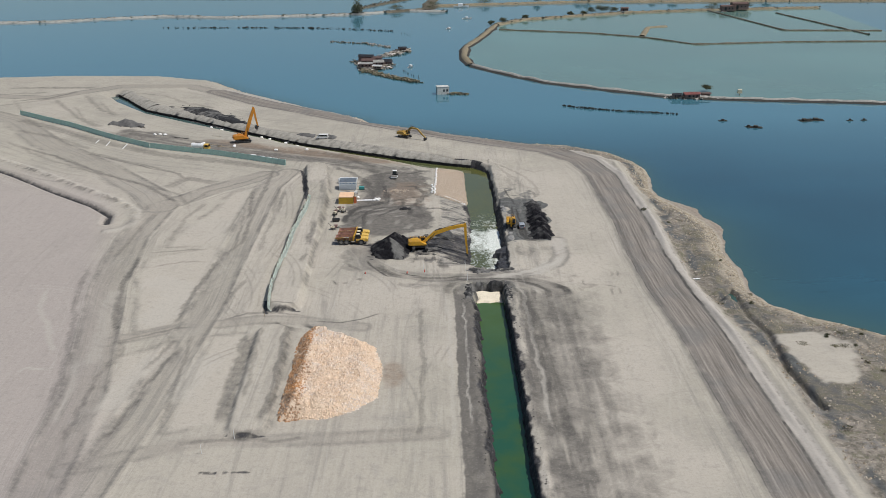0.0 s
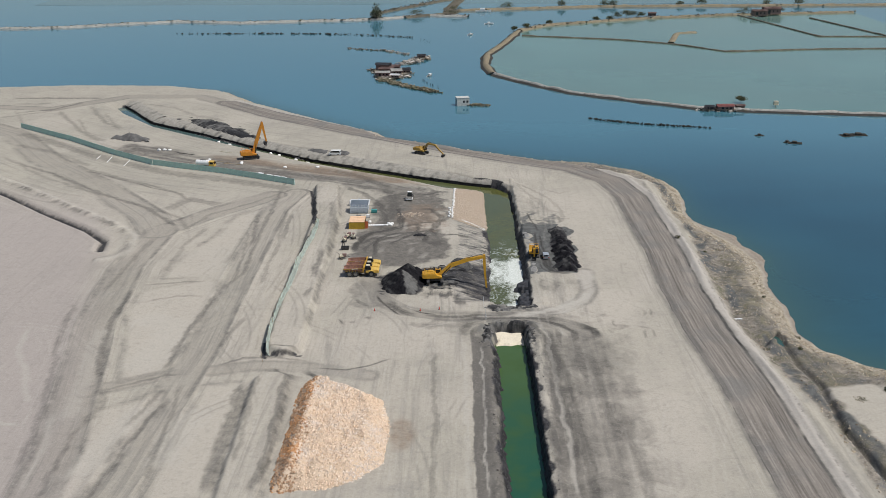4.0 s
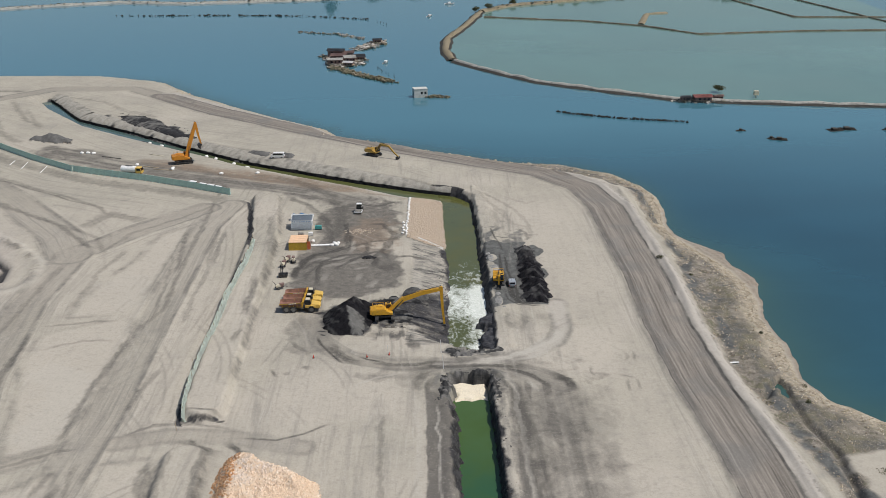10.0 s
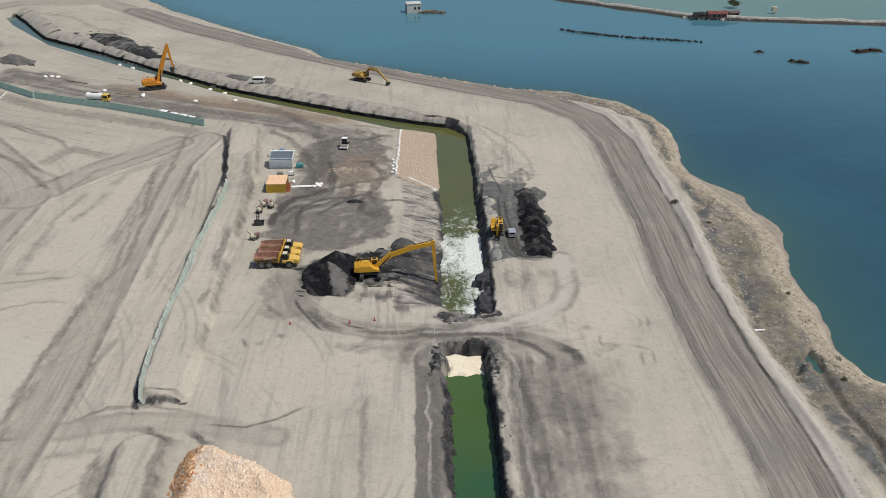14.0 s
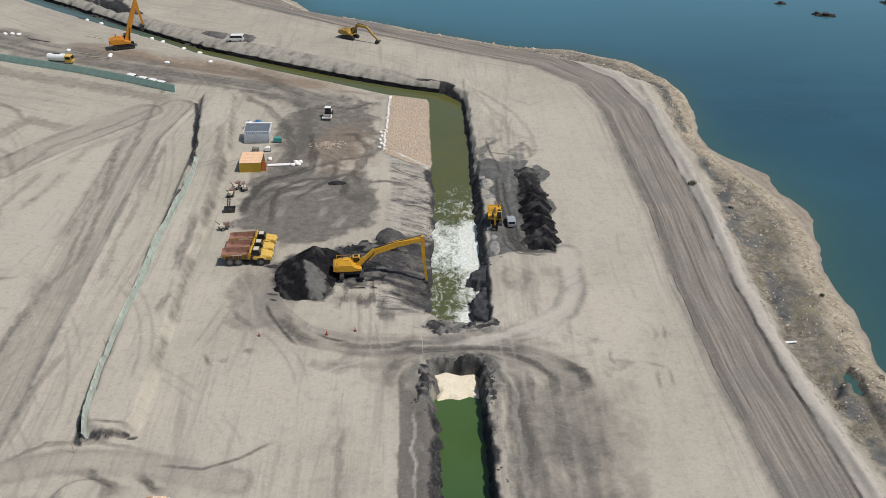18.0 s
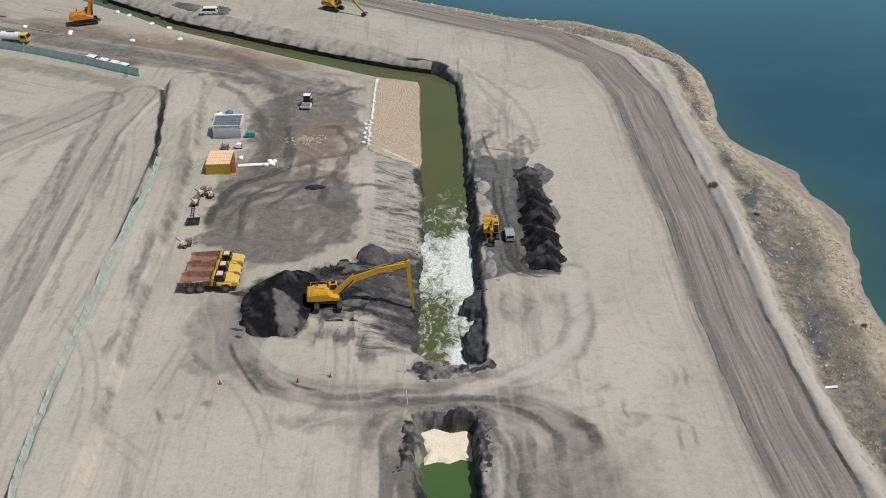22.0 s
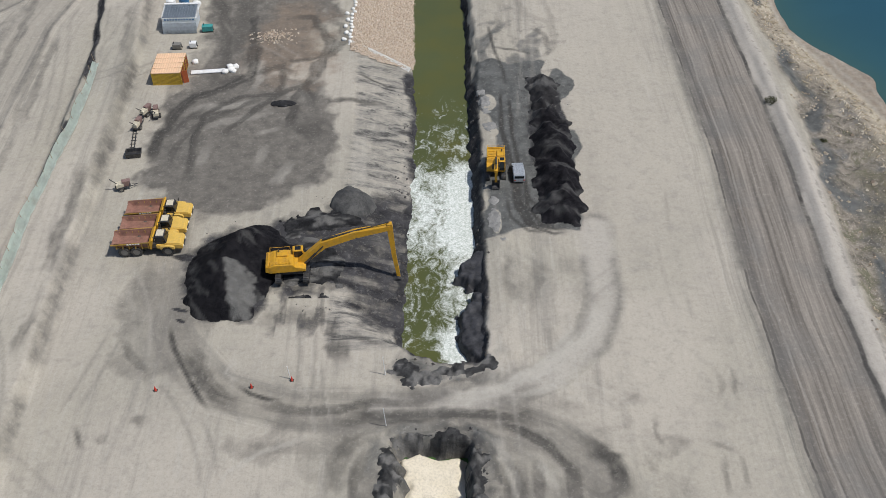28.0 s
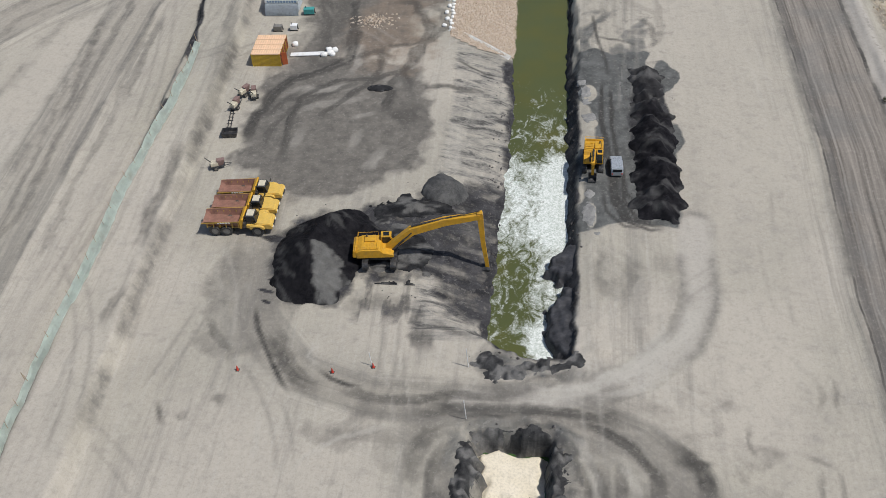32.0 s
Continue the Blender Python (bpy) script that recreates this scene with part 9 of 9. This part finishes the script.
WRECK = stones_mat("wreckage", ((0.05, 0.045, 0.04), (0.14, 0.12, 0.10), (0.35, 0.32, 0.28), (0.08, 0.085, 0.05), (0.20, 0.16, 0.11), (0.6, 0.57, 0.52)))
TAIL = stones_mat("dry_brush", ((0.10, 0.09, 0.05), (0.18, 0.15, 0.10), (0.26, 0.22, 0.15), (0.07, 0.08, 0.035)))
littered("house_litter", "planks, mats and scrap round the stilt houses", "debris", [(-64, 384), (-58, 370), (-56, 352), (-46, 360), (-44, 376)], 2.6, 420, (0.4, 1.7), WRECK, 71)
littered("islet_tail", "overgrown brush and driftwood trailing from the houses", "debris", [(-56, 350), (-50, 340), (-40, 327), (-30, 317), (-24, 311)], 1.5, 460, (0.4, 1.4), TAIL, 72)
littered("far_wreckage", "dark wreckage and poles in the bay", "debris", [(-47, 404), (-42, 412), (-38, 424), (-34, 432)], 2.2, 260, (0.5, 1.8), WRECK, 73)
littered("far_wreckage", "scattered dark stakes and nets in the bay", "debris", [(-90, 470), (-60, 458), (-45, 440)], 1.2, 90, (0.4, 1.2), WRECK, 74)
littered("hut_litter", "rubble and driftwood beside the pump hut", "debris", [(-5, 275), (0, 275.5), (5, 273.5)], 0.7, 90, (0.3, 0.9), TAIL, 75)
littered("dike_litter", "brush and scrap round the dike shacks", "debris", [(113, 263), (124, 262), (136, 261)], 1.4, 240, (0.3, 1.2), WRECK, 76)
BRUSH = stones_mat("dike_brush", ((0.03, 0.035, 0.018), (0.06, 0.065, 0.03), (0.14, 0.12, 0.08), (0.30, 0.28, 0.24), (0.05, 0.045, 0.035)))
for way, wide, many in (([(-520, 560), (-332, 582), (-295, 600), (-247, 617), (-195, 608), (-86, 627), (-42, 655), (-4, 645)], 2.2, 330), (POND_FAR, 2.0, 260), ([(-14, 688), (117, 716), (407, 722), (800, 735)], 2.8, 300), ([(-86, 640), (-85, 672), (-35, 762)], 2.6, 120)):
    littered("dike_brush", "low dark brush and rubble along a pond dike", "brush", way, wide, many, (0.3, 0.9), BRUSH, 80 + many, 1.0)
littered("net_line", "long low line of nets and stakes across the bay", "debris", [(-230, 545), (-150, 545), (-95, 540), (-45, 522)], 0.9, 150, (0.3, 1.0), BAMBOO, 79)


def pole_row(name, line, gap, high, label, seed, rail=False):
    """A row of thin poles standing in the water, with a rail."""
    r = np.random.default_rng(seed)
    ob = thing(name, label, "fish trap", pose(0, 0, 0))
    pts = walk_line(line, gap)
    me = None
    for x, y, a in pts:
        if r.random() < 0.3:
            continue
        m = Matrix.Translation((x + r.normal(0, 0.4), y + r.normal(0, 0.4), SEA_Z - 0.6)) @ Matrix.Rotation(r.normal(0, 0.25), 4, "X") @ Matrix.Rotation(r.normal(0, 0.25), 4, "Y")
        if me is None:
            bm = B()
            rod(bm, (0, 0, 0), (0, 0, high + 0.6), 0.16, 0.1, n=5)
            p = part("pole", bm, BAMBOO, ob, at=m)
            me = p.data
        else:
            p = new("pole", me)
            p.parent, p.matrix_basis = ob, m
    bm = B()
    for (x0, y0, _), (x1, y1, _) in zip(pts, pts[1:]):
        rod(bm, (x0, y0, SEA_Z + high * 0.3), (x1, y1, SEA_Z + high * 0.3), 0.14, n=4)
    if rail:
        part("rail", bm, BAMBOO, ob)


pole_row("fish_trap", [(54, 243), (60, 238.5), (82, 229), (109, 222)], 0.5, 0.9, "row of dark bamboo poles in the bay", 1)
littered("trap_nets", "dark nets and bamboo bundles along the poles", "debris", [(54, 243), (60, 238.5), (82, 229), (109, 222)], 0.4, 150, (0.15, 0.5), BAMBOO, 77)
pole_row("fish_trap", [(-230, 545), (-150, 545), (-95, 540), (-45, 522), (-30, 490)], 5.0, 1.6, "long thin line of poles across the bay", 2)
pole_row("fish_trap", [(-20, 318), (-26, 330), (-34, 350)], 2.5, 1.2, "short row of poles by the stilt houses", 3)


def raft(at, label, size):
    ob = thing("bamboo_raft", label, "raft", at, "rafts on the bay")
    l, w = size
    for k in range(5):
        bm = B()
        rod(bm, (-l / 2, (k - 2) * w / 4, 0.05), (l / 2, (k - 2) * w / 4 + 0.2, 0.08), 0.18, n=6)
        part("pole", bm, BAMBOO, ob)
    for x in (-l / 3, l / 3):
        bm = B()
        rod(bm, (x, -w / 2, 0.3), (x, w / 2, 0.3), 0.12, n=5)
        part("cross_pole", bm, BAMBOO, ob)
    bm = B()
    box(bm, -l * 0.2, l * 0.15, -w * 0.3, w * 0.3, 0.3, 1.0, 0.1)
    part("bundle", bm, BAMBOO, ob)


for x, y, l, w, a in ((168, 207, 6, 4, 10), (174, 208.5, 7, 4, -5), (140, 192.5, 6, 3, -15), (137, 194, 3, 2, 30), (128, 207, 4, 1.5, 0), (190, 207, 3, 1, 0), (197, 207.5, 3, 1, 4)):
    raft(pose(x, y, SEA_Z, 0, 0, a), "dark bamboo raft floating on the bay", (l, w))


def boat(at, label, size=6.0):
    ob = thing("boat", label, "boat", at, "boats on the bay")
    s = size / 6
    bm = B()
    rows = []
    for x, w, z in ((-3, 0.7, 0.55), (-1, 0.95, 0.5), (1.2, 0.85, 0.55), (3, 0.05, 0.9)):
        rows.append([(x * s, -w * s, z * s), (x * s, -w * 0.5 * s, -0.1 * s), (x * s, w * 0.5 * s, -0.1 * s), (x * s, w * s, z * s)])
    loft(bm, rows, closed=False)
    bmesh.ops.solidify(bm, geom=bm.faces[:], thickness=0.08)
    part("hull", bm, WHITE, ob)
    bm = B()
    for x in (-1.6, 0.4):
        box(bm, (x - 0.2) * s, (x + 0.2) * s, -0.8 * s, 0.8 * s, 0.35 * s, 0.43 * s)
    part("thwart", bm, TIMBER, ob)
    bm = B()
    box(bm, -1.2 * s, 0.6 * s, -0.6 * s, 0.6 * s, 0.5 * s, 1.4 * s, 0.1)
    part("cabin", bm, WHITE, ob)


boat(pose(-4, 536, SEA_Z, 0, 0, 60), "white motor boat on the bay", 7)
boat(pose(11.5, 598, SEA_Z, 0, 0, 20), "white boat far off on the bay", 8)
boat(pose(-29, 362, SEA_Z, 0, 0, 70), "white boat moored by the stilt houses", 7)
boat(pose(8, 681, SEA_Z, 0, 0, 0), "white and red boat by the far dike", 14)
bm = B()
rod(bm, (0, 0, -1.5), (0, 0, 3.4), 0.25, n=8)
box(bm, -1.3, 1.3, -1.1, 1.1, 1.2, 1.4, 0.03)
box(bm, -1.1, 1.1, -0.9, 0.9, 1.4, 3.2, 0.05)
tagged(part("guard_post", bm, CREAM, None, at=pose(153, 270.5, SEA_Z)), "small weathered guard box standing in the pond", "hut")
